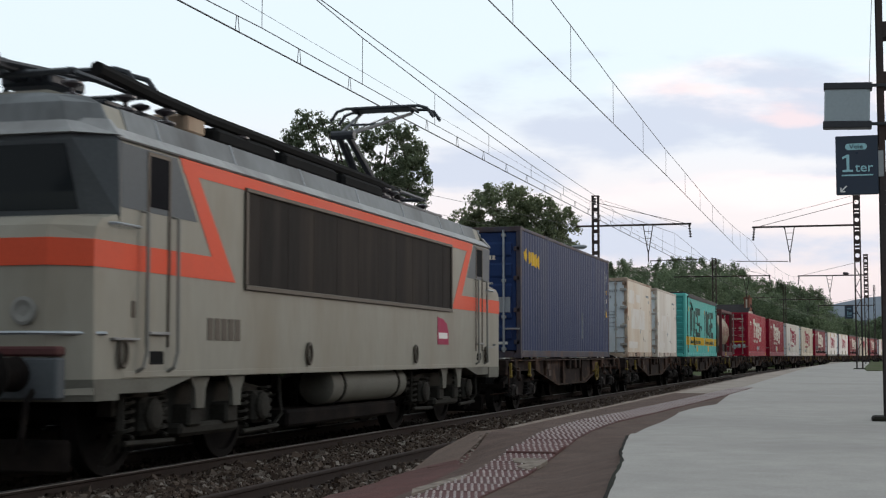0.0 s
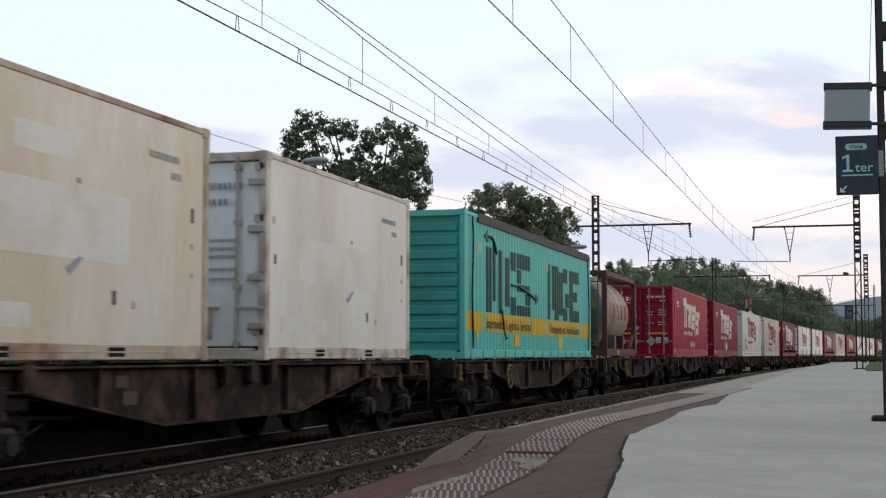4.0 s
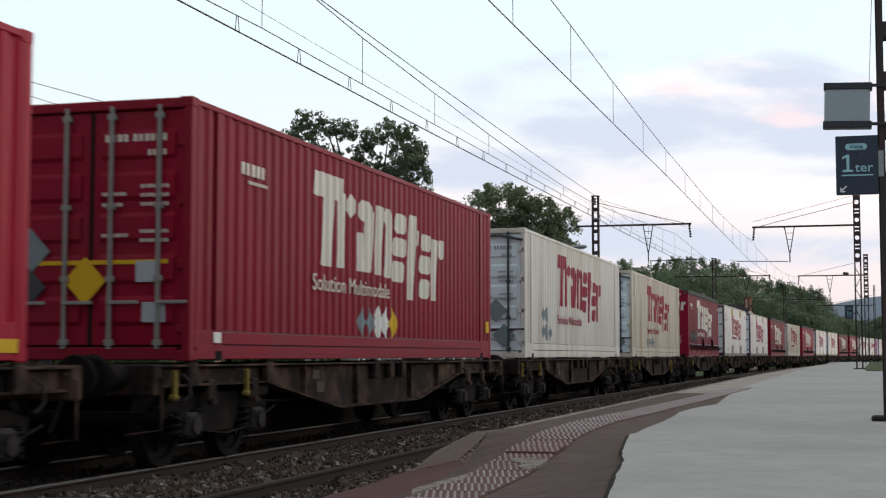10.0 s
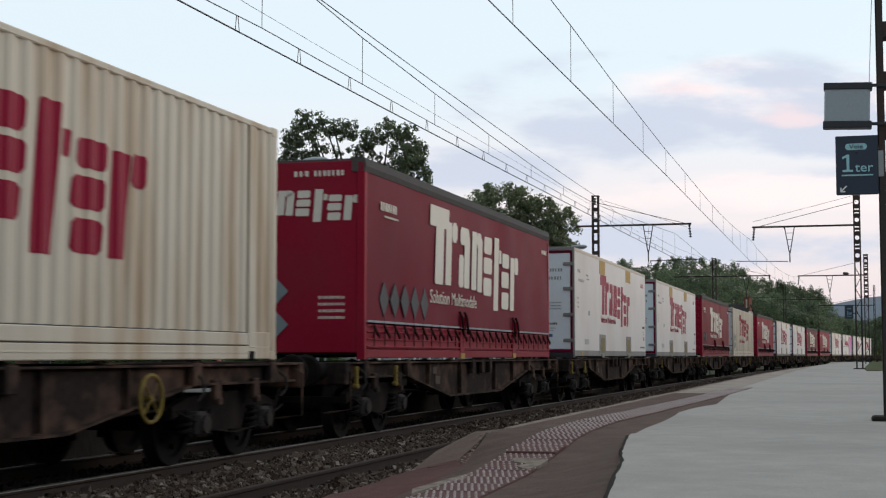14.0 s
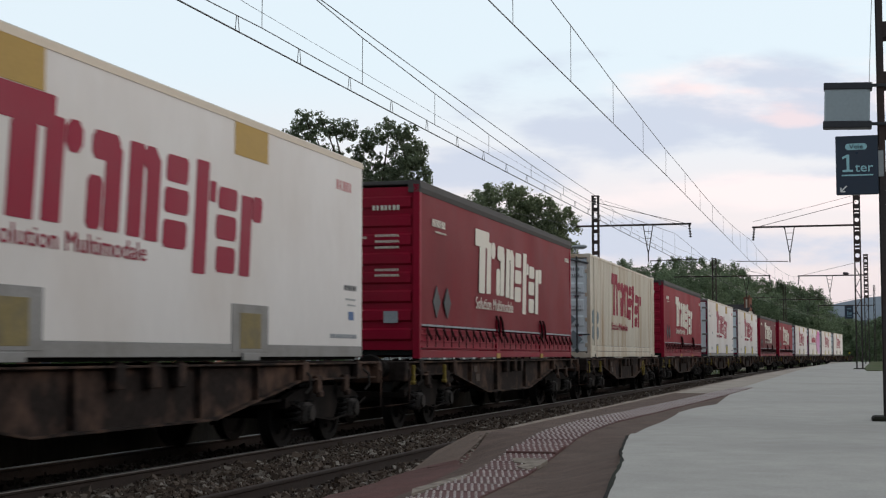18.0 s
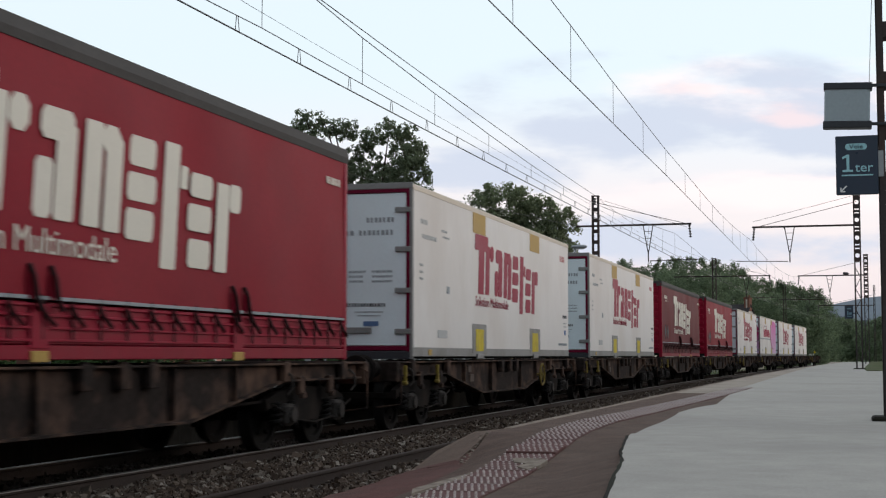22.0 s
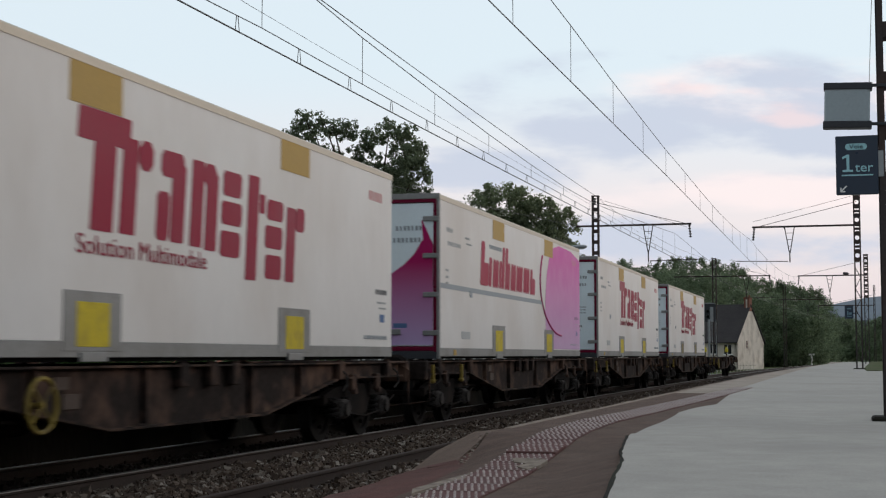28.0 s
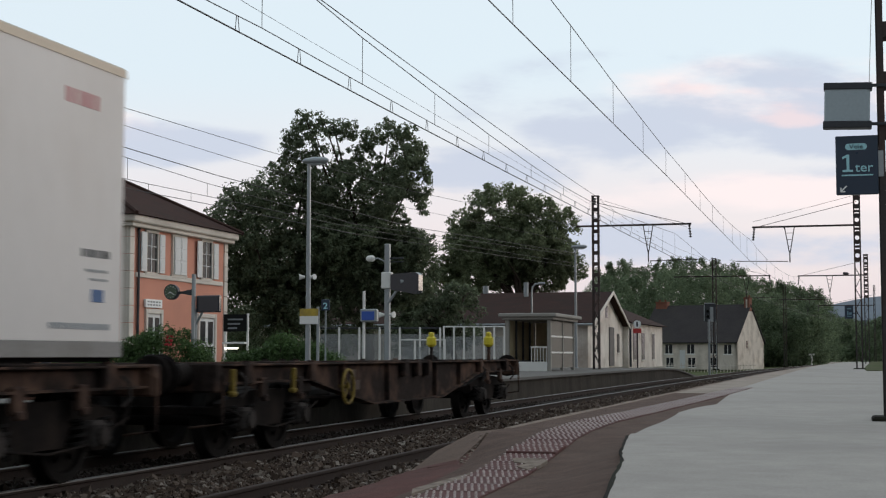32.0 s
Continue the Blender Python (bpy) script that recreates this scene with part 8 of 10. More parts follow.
def blue_box():
    box = plain_box("container", "faded blue corrugated 40-foot container", 12.19, 2.896, 2.44, P["blue"], P["blue_frame"], P["blue_end"], P["steel"], True)
    xo, f = 1.22 - 0.008, -12.19 / 2 + 0.018
    s = Shape()
    for i, a in enumerate((0, 0.36, 0.72, 1.06, 1.38)):
        film(s, bar(-5.62 + a, -5.62 + a + 0.29, 2.13 - 0.02 * i, 2.44 - 0.02 * i, 0.0, 0.09), xo, True)
    part("word_mark", s, P["mark_yellow"], box, "ochre owner's emblem as plain blocks", fix=False)
    text_bars(box, [(-0.55, 2.16, 0.40, 0.12), (0.05, 2.16, 0.62, 0.12), (-0.55, 1.98, 0.36, 0.12), (0.1, 1.62, 0.5, 0.05), (0.1, 1.50, 0.5, 0.05), (0.1, 1.38, 0.5, 0.05), (0.1, 1.18, 0.5, 0.06), (0.1, 1.08, 0.5, 0.06), (0.2, 0.86, 0.5, 0.05), (-0.6, 1.62, 0.25, 0.05), (-0.6, 1.3, 0.25, 0.05), (-0.6, 1.05, 0.25, 0.05)], P["mark_white"], front=f)
    part("placard", Shape().box((0.66, f - 0.006, 1.0), (0.98, f, 1.34), 0.004), P["mark_grey"], box)
    part("placard", Shape().box((0.72, f - 0.006, 0.30), (0.92, f, 0.36), 0.004), M["white"], box)
    part("placard", Shape().prism([(-0.15, 0.44), (0.13, 0.44), (-0.01, 0.68)], "xz", f - 0.006, f), P["mark_yellow"], box, "yellow warning triangle")
    part("scuffs", Shape().box((xo - 0.03, 5.3, 1.1), (xo + 0.006, 5.34, 1.7), 0.002).box((xo - 0.03, 1.6, 0.5), (xo + 0.004, 1.63, 1.2), 0.002), P["mark_grey"], box)
    for n in range(9):
        part("lettering", Shape().box((xo - 0.03, 5.32, 2.42 - 0.14 * n), (xo + 0.006, 5.38, 2.53 - 0.14 * n), 0.002), P["mark_grey"], box)
    for z0, z1, mt in ((2.22, 2.46, P["mark_grey"]), (1.84, 1.96, P["mark_yellow"]), (1.58, 1.72, P["mark_white"])):
        part("lettering", Shape().box((xo - 0.03, 5.58, z0), (xo + 0.006, 5.65, z1), 0.002), mt, box)
    part("warning_mark", Shape().prism([(5.54, 1.18), (5.74, 1.18), (5.56, 1.40)], "yz", xo - 0.03, xo + 0.006), P["mark_yellow"], box)
    return box


def white_reefer(variant):
    L, H, W = 6.058, 2.591, 2.44
    box = plain_box("container", "stained white 20-foot insulated container with rusty frame" if variant == 0 else "cleaner white 20-foot insulated container", L, H, W, P["stained_cream"] if variant == 0 else P["dirty_white"], P["rusty_frame"] if variant == 0 else P["rusty_white"], P["stained_door"], P["pale_rod"], False, 0)
    f, xo = -L / 2 + 0.018, W / 2 - 0.012
    text_bars(box, [(0.0, 2.12, 0.32, 0.10), (0.42, 2.12, 0.5, 0.10), (0.42, 1.92, 0.3, 0.10), (-0.05, 1.42, 0.3, 0.05), (0.42, 1.46, 0.4, 0.05), (0.42, 1.36, 0.4, 0.05), (0.42, 1.26, 0.4, 0.05), (-0.05, 1.06, 0.2, 0.05), (0.42, 1.10, 0.4, 0.05), (0.42, 0.98, 0.4, 0.05)], P["mark_grey"], front=f)
    text_bars(box, [(1.6, 2.1, 0.7, 0.09), (2.1, 1.92, 0.25, 0.09)], P["mark_grey"], x=xo + 0.003)
    for y in (-1.1, 0.95):
        part("fork_pocket", Shape().box((W / 2 - 0.05, y - 0.17, 0.045), (W / 2 + 0.003, y + 0.17, 0.14), 0.004), M["black"], box, "dark fork-lift pocket")
    # repainted rectangles, where lettering was painted over
    fields = ((-2.6, -1.3, 1.78, 2.22), (-2.05, 1.2, 0.95, 1.62), (-2.6, -0.6, 0.30, 0.52), (-0.9, 0.1, 1.86, 2.12)) if variant == 0 else ((-1.9, 1.6, 1.0, 1.6), (-2.5, -0.8, 0.35, 0.55))
    for y0, y1, z0, z1 in fields:
        part("repaint_field", Shape().prism(bar(y0, y1, z0, z1, -0.03, 0.03), "yz", xo, xo + 0.002), P["repaint"], box, "paler repainted field")
    for y, z, h in ((2.62, 0.9, 0.05), (2.62, 1.5, 0.16), (2.62, 1.2, 0.07), (0.2, 1.66, 0.05), (0.9, 0.55, 0.14), (-2.75, 1.7, 0.10), (-2.7, 1.2, 0.12), (1.3, 0.52, 0.08)):
        part("mark", Shape().box((xo - 0.01, y - 0.035, z), (xo + 0.005, y + 0.035, z + h), 0.002), P["placard_dark"] if h > 0.1 else P["rusty_frame"], box)
    part("scuff", Shape().prism([(-0.02, 0.86), (0.22, 0.98), (0.30, 0.97), (0.06, 0.80)], "yz", xo, xo + 0.005), P["mark_grey"], box, "dark scuffed mark")
    for e in (-1, 1):
        for z in (0.42, 1.02, 1.62, 2.2):
            xa, xb = sorted((e * (W / 2 - 0.24), e * (W / 2 - 0.02)))
            part("strap_hinge", Shape().box((xa, f - 0.045, z - 0.045), (xb, f + 0.03, z + 0.045), 0.012), P["pale_rod"], box, "worn grey strap hinge")
    part("door_patch", Shape().box((-0.95, f + 0.005, 1.06), (-0.72, f + 0.02, 1.36), 0.003), P["tank_end"], box, "dull grey patch on the door")
    part("rust_run", Shape().box((0.44, f - 0.002, 0.26), (0.49, f + 0.02, 0.66), 0.002), P["rusty_frame"], box, "rust run under the handle")
    return box


def turquoise_box():
    L, H, W = 13.716, 2.80, 2.46
    box = thing("container", "turquoise open-top container with a grey tarpaulin roof", "container", group="containers on the train")
    box_frame(box, L, W, H, P["turquoise"])
    corrugated(box, L, W, H, P["turquoise"])
    end_wall(box, L, W, H, True, P["turquoise_shade"], 9)
    end_wall(box, L, W, H, False, P["turquoise_shade"], 9)
    tarp = Shape()
    tarp.prism([(-W / 2 - 0.02, H - 0.16), (-W / 2 - 0.02, H + 0.02), (-W / 2 + 0.25, H + 0.10), (W / 2 - 0.25, H + 0.10), (W / 2 + 0.02, H + 0.02), (W / 2 + 0.02, H - 0.16)], "xz", -L / 2 + 1.0, L / 2 - 0.3)
    part("tarpaulin", tarp, P["tarp"], box, "grey tarpaulin roof cover")
    xo = W / 2 - 0.008
    # two sets of initials as plain slabs
    for y0, y1, z0, z1 in ((-5.17, -4.72, 0.92, 2.22), (-4.62, -4.26, 1.15, 2.22), (-4.14, -3.68, 0.92, 2.22), (-3.55, -3.08, 1.08, 2.10), (-3.04, -2.50, 1.86, 2.26), (-3.04, -2.50, 0.92, 1.30), (-2.36, -1.04, 1.94, 2.27), (-2.40, -1.96, 1.62, 1.92), (-2.30, -1.10, 1.44, 1.60), (-1.46, -1.0, 1.16, 1.42), (-2.36, -1.04, 0.92, 1.14),
                           (0.92, 1.34, 0.92, 2.24), (1.42, 1.74, 1.15, 2.24), (1.84, 2.26, 0.92, 2.24), (2.40, 2.82, 1.05, 2.12), (2.86, 3.56, 1.88, 2.24), (2.86, 3.56, 0.92, 1.24), (3.2, 3.62, 1.26, 1.62), (3.78, 4.20, 0.92, 2.24), (4.26, 5.1, 1.92, 2.24), (4.26, 4.9, 1.44, 1.70), (4.26, 5.1, 0.92, 1.22)):
        part("emblem_block", film(Shape(), slab(y0, y1, z0, z1), xo, True), P["mark_green"], box, fix=False)
    for y0, y1 in ((-6.75, -5.40), (-5.2, -1.0), (-0.86, 0.80), (1.0, 5.1), (5.4, 6.72)):
        part("stripe", film(Shape(), slab(y0, y1, 0.53, 0.90), xo, True, 0.006), P["mark_yellow"], box, "ochre yellow band", fix=False)
    for words, y, ln in (("Intermodal & Logistics Services", -5.12, 4.05), ("Transports et Auxiliaires", 1.05, 4.0)):
        at = 0
        for word in words.split():
            lettering("slogan_word", word, 0.30, P["mark_green"], box, on_side(xo + 0.012, y + ln * at / len(words), 0.60), ln * (len(word) - 0.15) / len(words))
            at += len(word) + 1
    for y in (-2.42, 2.48):
        part("placard", Shape().box((xo - 0.01, y - 0.25, 0.24), (xo + 0.008, y + 0.25, 0.50), 0.004), P["mark_yellow"], box)
    for y in (-5.9, -5.7, 0.9):
        part("placard", Shape().box((xo - 0.03, y - 0.06, 2.05 if y > -5.8 else 0.4), (xo + 0.006, y + 0.06, 2.25 if y > -5.8 else 0.55), 0.004), P["mark_yellow"], box)
    ropes = [Shape().tube([(W / 2 + 0.02, -6.35, 2.7), (W / 2 + 0.025, -6.3, 2.3), (W / 2 + 0.02, -6.38, 1.2), (W / 2 + 0.02, -6.3, 0.2)], 0.018, 5),
             Shape().tube([(W / 2 + 0.02, 6.3, 2.7), (W / 2 + 0.03, 6.45, 1.4), (W / 2 + 0.02, 6.4, 0.2)], 0.018, 5),
             Shape().tube([(W / 2 + 0.02, -3.9, 0.98), (W / 2 + 0.03, -3.8, 0.6), (W / 2 + 0.03, -3.6, 0.4), (W / 2 + 0.02, -3.4, 0.42)], 0.016, 5)]
    for rope in ropes:
        part("rope", rope, M["black"], box, "dark loose tarpaulin rope")
    for pts in (([-4.35, 2.12], [-4.55, 2.34], [-4.8, 2.44], [-5.05, 2.42]), ([-3.0, 1.55], [-2.3, 1.56], [-1.4, 1.46], [-0.5, 1.34])):
        a = Shape().tube([(xo + 0.015, y, z) for y, z in pts], 0.03, 5)
        y, z = pts[-1]
        d = -1 if y < -4 else 1
        a.prism([(y, z - 0.12), (y + d * 0.3, z), (y, z + 0.12)], "yz", xo + 0.004, xo + 0.02)
        part("arrow", a, P["mark_green"], box, "curved dark arrow")
    for y in np.arange(-6.4, 6.5, 0.95):
        part("sill_bracket", Shape().box((W / 2 - 0.02, y - 0.04, 0.0), (W / 2 + 0.02, y + 0.04, 0.16), 0.004), P["turquoise"], box)
    return box


def tank_box():
    L, H, W = 6.058, 2.591, 2.44
    box = thing("tank_container", "beige cylindrical tank in a dull maroon frame", "tank container", group="containers on the train")
    fr = P["tank_frame"]
    for sx in (-1, 1):
        for sy in (-1, 1):
            x, y = sx * W / 2, sy * L / 2
            part("corner_post", Shape().box((min(x, x - sx * 0.15), min(y, y - sy * 0.15), 0), (max(x, x - sx * 0.15), max(y, y - sy * 0.15), H), 0.012), fr, box)
        x = sx * W / 2
        for z0, z1 in ((0.04, 0.26), (H - 0.15, H)):
            part("side_rail", Shape().box((min(x - sx * 0.02, x - sx * 0.10), -L / 2 + 0.15, z0), (max(x - sx * 0.02, x - sx * 0.10), L / 2 - 0.15, z1), 0.012), fr, box)
        for sy in (-1, 1):
            part("brace", Shape().rod((sx * (W / 2 - 0.08), sy * (L / 2 - 0.15), 0.72), (sx * (W / 2 - 0.10), sy * (L / 2 - 0.95), 0.24), 0.055, 6), fr, box)
        part("inner_rail", Shape().box((min(sx * 0.78, sx * 0.84), -L / 2 + 0.1, H - 0.16), (max(sx * 0.78, sx * 0.84), L / 2 - 0.1, H - 0.08), 0.01), P["bellows"], box)
        for sy in (-1, 1):
            part("brace", Shape().rod((sx * (W / 2 - 0.08), sy * (L / 2 - 0.15), H - 0.10), (sx * 0.80, sy * (L / 2 - 1.3), H - 0.12), 0.03, 6), fr, box)
    for sy in (-1, 1):
        y = sy * L / 2
        for z0, z1 in ((0.04, 0.2), (H - 0.14, H)):
            part("end_rail", Shape().box((-W / 2 + 0.15, min(y, y - sy * 0.1), z0), (W / 2 - 0.15, max(y, y - sy * 0.1), z1), 0.012), fr, box)
        for e in (-1, 1):
            part("brace", Shape().rod((e * (W / 2 - 0.15), y - sy * 0.06, 0.2), (e * 0.2, y - sy * 0.06, 0.9), 0.04, 6), fr, box)
    R = 1.10
    tank = Shape().lathe([(-2.72, 0.25), (-2.68, 0.62), (-2.55, 0.90), (-2.38, 1.05), (-2.2, R), (2.2, R), (2.38, 1.05), (2.55, 0.90), (2.68, 0.62), (2.72, 0.25)], (0, 0, 1.38), (0, 1, 0), 40)
    tk = part("tank", tank, P["tank_skin"], box, "dusty beige tank cladding with dirt streaks", smooth=True)
    part("end_cap", Shape().lathe([(-2.76, 0.15), (-2.73, 0.55), (-2.62, 0.86), (-2.5, 1.0), (-2.42, 1.04)], (0, 0, 1.38), (0, 1, 0), 32), P["tank_end"], tk, "grey-green tank end", smooth=True)
    for y in (-1.35, -0.25, 0.95, 2.0):
        part("band", Shape().lathe([(-0.03, R), (-0.03, R + 0.018), (0.03, R + 0.018), (0.03, R)], (0, y, 1.38), (0, 1, 0), 40), P["rail_tan"], tk, "riveted tank band")
    for y in (-0.35, 1.3):
        part("saddle", Shape().box((-0.9, y - 0.13, 0.16), (1.06, y + 0.13, 0.70), 0.02), P["tank_end"] if y < 0 else fr, box)
    walkway = Shape()
    for x in (-0.75, -0.6, -0.45):
        walkway.box((x - 0.05, -2.8, H - 0.08), (x + 0.05, 2.8, H - 0.05), 0.004)
    part("walkway", walkway, P["steel"], box, "grey walkway grating on top")
    man = Shape().lathe([(0, 0.28), (0.12, 0.28), (0.13, 0.33), (0.17, 0.33), (0.2, 0.2)], (0.1, 0.3, 2.38), (0, 0, 1), 18)
    part("manhole", man, P["steel"], box, "round manhole lid")
    f = -L / 2 + 0.02
    lad = part("ladder", Shape().box((0.53, f, 0.2), (0.57, f + 0.04, H - 0.1), 0.004), P["tank_end"], box, "dull grey end ladder")
    part("ladder_rail", Shape().box((0.93, f, 0.2), (0.97, f + 0.04, H - 0.1), 0.004), P["tank_end"], lad)
    for i in range(8):
        part("rung", Shape().box((0.57, f, 0.35 + 0.27 * i), (0.93, f + 0.05, 0.39 + 0.27 * i), 0.004), P["tank_end"], lad)
    ep = part("end_panel", Shape().box((-W / 2 + 0.16, f + 0.06, 0.22), (0.52, f + 0.10, H - 0.16), 0.01), P["tank_end"], box, "flat grey-green end panel with worn markings")
    for x, z in ((-0.4, 1.75), (-0.05, 1.68), (-0.45, 1.05), (0.05, 1.1)):
        part("worn_mark", Shape().box((x - 0.14, f + 0.05, z - 0.05), (x + 0.14, f + 0.062, z + 0.05), 0.003), P["tank_mark"], ep)
    part("placard", Shape().prism([(0.0, 0.98), (0.42, 0.98), (0.21, 1.32)], "xz", f + 0.05, f + 0.064), P["handle"], ep, "dull yellow triangle placard")
    part("placard", Shape().prism([(-0.45, 0.72), (-0.22, 0.56), (0.0, 0.72), (-0.22, 0.90)], "xz", f + 0.05, f + 0.064), P["mark_grey"], ep)
    part("placard", Shape().box((0.62, f - 0.004, 1.45), (0.88, f + 0.03, 1.72), 0.004), P["handle"], box, "dull yellow square placard")
    part("placard", Shape().box((W / 2 - 0.02, -1.0, 0.08), (W / 2 + 0.006, -0.75, 0.22), 0.004), P["mark_yellow"], box)
    # owner's mark: plain blocks on the curved cladding
    for y0, w in ((-1.82, 0.15), (-1.48, 0.15), (-1.06, 0.46), (-0.28, 0.46), (0.50, 0.46), (1.28, 0.46)):
        z0, z1 = 1.18, 1.66
        n = 4
        s = Shape()
        for k in range(n):
            za, zb = z0 + (z1 - z0) * k / n, z0 + (z1 - z0) * (k + 1) / n
            xa, xb = (math.sqrt(R * R - (z - 1.38) ** 2) + 0.006 for z in (za, zb))
            s.add([(xa, y0, za), (xa, y0 + w, za), (xb, y0 + w, zb), (xb, y0, zb)], [(0, 1, 2, 3)])
        part("emblem_bar", s, P["tank_mark"], tk, "faded brown-red emblem block", fix=False)
    return box


def curtain_box(variant):
    """A curtain-sided swap body with a ribbed drop side and a dark roof rail."""
    L, H, W = 13.716, 2.93 if variant == 2 else 2.99, 2.47
    canvas = (P["curtain_deep"], P["curtain"], P["curtain_maroon"], P["curtain_mid"])[variant]
    gate = P["drop_dark"] if variant == 2 else P["end_red"]
    box = thing("curtain_container", "dusty maroon curtain-sided swap body with dark drop sides" if variant == 2 else "dull red curtain-sided swap body with dusty canvas" if variant == 3 else "red curtain-sided 45-foot swap body with folded side gate" if variant else "red curtain-sided swap body with lettered end wall", "container", group="containers on the train")
    for sx in (-1, 1):
        x = sx * W / 2
        for sy in (-1, 1):
            y = sy * L / 2
            part("corner_post", Shape().box((min(x, x - sx * 0.12), min(y, y - sy * 0.12), 0.0), (max(x, x - sx * 0.12), max(y, y - sy * 0.12), H - 0.05), 0.012), P["end_red"], box)
        part("roof_rail", Shape().prism([(x, H - 0.20), (x + sx * 0.02, H - 0.12), (x - sx * 0.0, H), (x - sx * 0.2, H + 0.01), (x - sx * 0.2, H - 0.20)], "xz", -L / 2, L / 2), P["tarp"], box, "dark grey roof rail")
        c = Shape()
        ys = np.linspace(-L / 2 + 0.12, L / 2 - 0.12, 60)
        zs = (0.58, 0.9, 1.4, 2.0, 2.5, H - 0.18)
        rng = random.Random(5 + variant)
        vs = []
        for i, y in enumerate(ys):
            for j, z in enumerate(zs):
                inner = 0 < j < len(zs) - 1
                vs.append((sx * (W / 2 - 0.01 + (0.012 * math.sin(i * 0.55 + j) * (1 if inner else 0.2)) + rng.uniform(-0.002, 0.002)), y, z))
        n = len(zs)
        fs = [(i * n + j, (i + 1) * n + j, (i + 1) * n + j + 1, i * n + j + 1) for i in range(len(ys) - 1) for j in range(n - 1)]
        part("curtain", c.add(vs, fs), canvas, box, "slightly rippled canvas curtain", smooth=True)
        for y0, y1 in ((-L / 2 + 0.14, -1.4), (-1.1, 2.9), (3.2, L / 2 - 0.14)):
            part("drop_side", Shape().box((min(x - sx * 0.06, x - sx * 0.02), y0, 0.16), (max(x - sx * 0.06, x - sx * 0.02), y1, 0.53), 0.006), gate, box, "ribbed red drop side")
        for z in (0.18, 0.29, 0.40, 0.49):
            part("side_rib", Shape().box((min(x - sx * 0.03, x + sx * 0.005), -L / 2 + 0.14, z), (max(x - sx * 0.03, x + sx * 0.005), L / 2 - 0.14, z + 0.028), 0.006), gate, box)
        for k, y in enumerate(np.arange(-L / 2 + 0.45, L / 2 - 0.2, 0.52)):
            b = Shape().box((min(x, x + sx * 0.012), y - 0.014, 0.20), (max(x, x + sx * 0.012), y + 0.014, 0.60), 0.003)
            b.tube([(x + sx * 0.012, y - 0.05, 0.52), (x + sx * 0.04, y, 0.42), (x + sx * 0.05, y + 0.10, 0.35), (x + sx * 0.03, y + 0.17, 0.33)], 0.022, 5)
            part("buckle_strap", b, P["strap"], box)
        for y in (-1.25, 3.05):
            b = Shape().box((min(x, x + sx * 0.03), y - 0.15, 0.12), (max(x, x + sx * 0.01), y + 0.15, 0.50), 0.006)
            b.box((min(x, x + sx * 0.035), y - 0.20, 0.55), (max(x, x + sx * 0.035), y - 0.15, 0.78), 0.004)
            b.box((min(x, x + sx * 0.035), y + 0.15, 0.55), (max(x, x + sx * 0.035), y + 0.20, 0.78), 0.004)
            part("stanchion_foot", b, gate, box)
            for o in (-0.175, 0.175):
                part("stanchion_hook", Shape().tube([(x + sx * 0.01, y + o - 0.02, 0.86), (x + sx * 0.05, y + o, 0.74), (x + sx * 0.06, y + o + 0.03, 0.58), (x + sx * 0.04, y + o + 0.14, 0.46)], 0.026, 6), P["strap"], box, "blackened stanchion hook")
            part("lifting_pad", Shape().box((min(x, x + sx * 0.02), y - 0.14, 0.0), (max(x, x + sx * 0.02), y + 0.14, 0.10), 0.006), P["amber_patch"], box, "amber lifting pad")
        part("strip", Shape().box((min(x - sx * 0.01, x + sx * 0.012), -L / 2 + 0.14, 0.55), (max(x - sx * 0.01, x + sx * 0.012), L / 2 - 0.14, 0.585), 0.003), P["mark_grey"], box, "grey reflective strip")
        part("bottom_rail", Shape().box((min(x, x - sx * 0.08), -L / 2 + 0.12, 0.02), (max(x, x - sx * 0.08), L / 2 - 0.12, 0.15), 0.008), P["red_deep"], box)
    part("roof", Shape().box((-W / 2 + 0.18, -L / 2 + 0.05, H - 0.06), (W / 2 - 0.18, L / 2 - 0.05, H + 0.005), 0.01), P["tarp"], box)
    part("floor", Shape().box((-W / 2 + 0.08, -L / 2 + 0.1, 0.06), (W / 2 - 0.08, L / 2 - 0.1, 0.15), 0.01), M["black"], box)
    f = -L / 2 + 0.018
    if variant:
        end_wall(box, L, W, H, True, P["end_red"], 8)
        text_bars(box, [(-0.1, 2.50, 0.3, 0.10), (0.4, 2.50, 0.5, 0.10), (-0.15, 2.02, 0.45, 0.05), (0.45, 2.05, 0.42, 0.05), (0.45, 1.95, 0.42, 0.05), (0.45, 1.85, 0.42, 0.05), (-0.15, 1.45, 0.3, 0.05), (0.45, 1.47, 0.42, 0.05), (0.45, 1.38, 0.42, 0.05)], P["mark_white"], front=f)
        part("placard", Shape().box((0.6, f - 0.006, 0.60), (0.85, f, 0.80), 0.004), P["mark_grey"], box)
        diamonds(box, [-5.85, -5.15], 0.98, 0.28, W / 2 + 0.004, False, P["placard_dark"])
    else:
        part("end_wall", Shape().box((-W / 2 + 0.1, f + 0.02, 0.1), (W / 2 - 0.1, f + 0.08, H - 0.03), 0.01), P["end_red"], box, "smooth crimson end wall")
        for q in MARK:
            part("emblem_bar", Shape().prism([(-1.12 + 0.35 * y, 2.06 + 0.35 * z) for y, z in q], "xz", f + 0.012, f + 0.022), P["mark_white"], box)
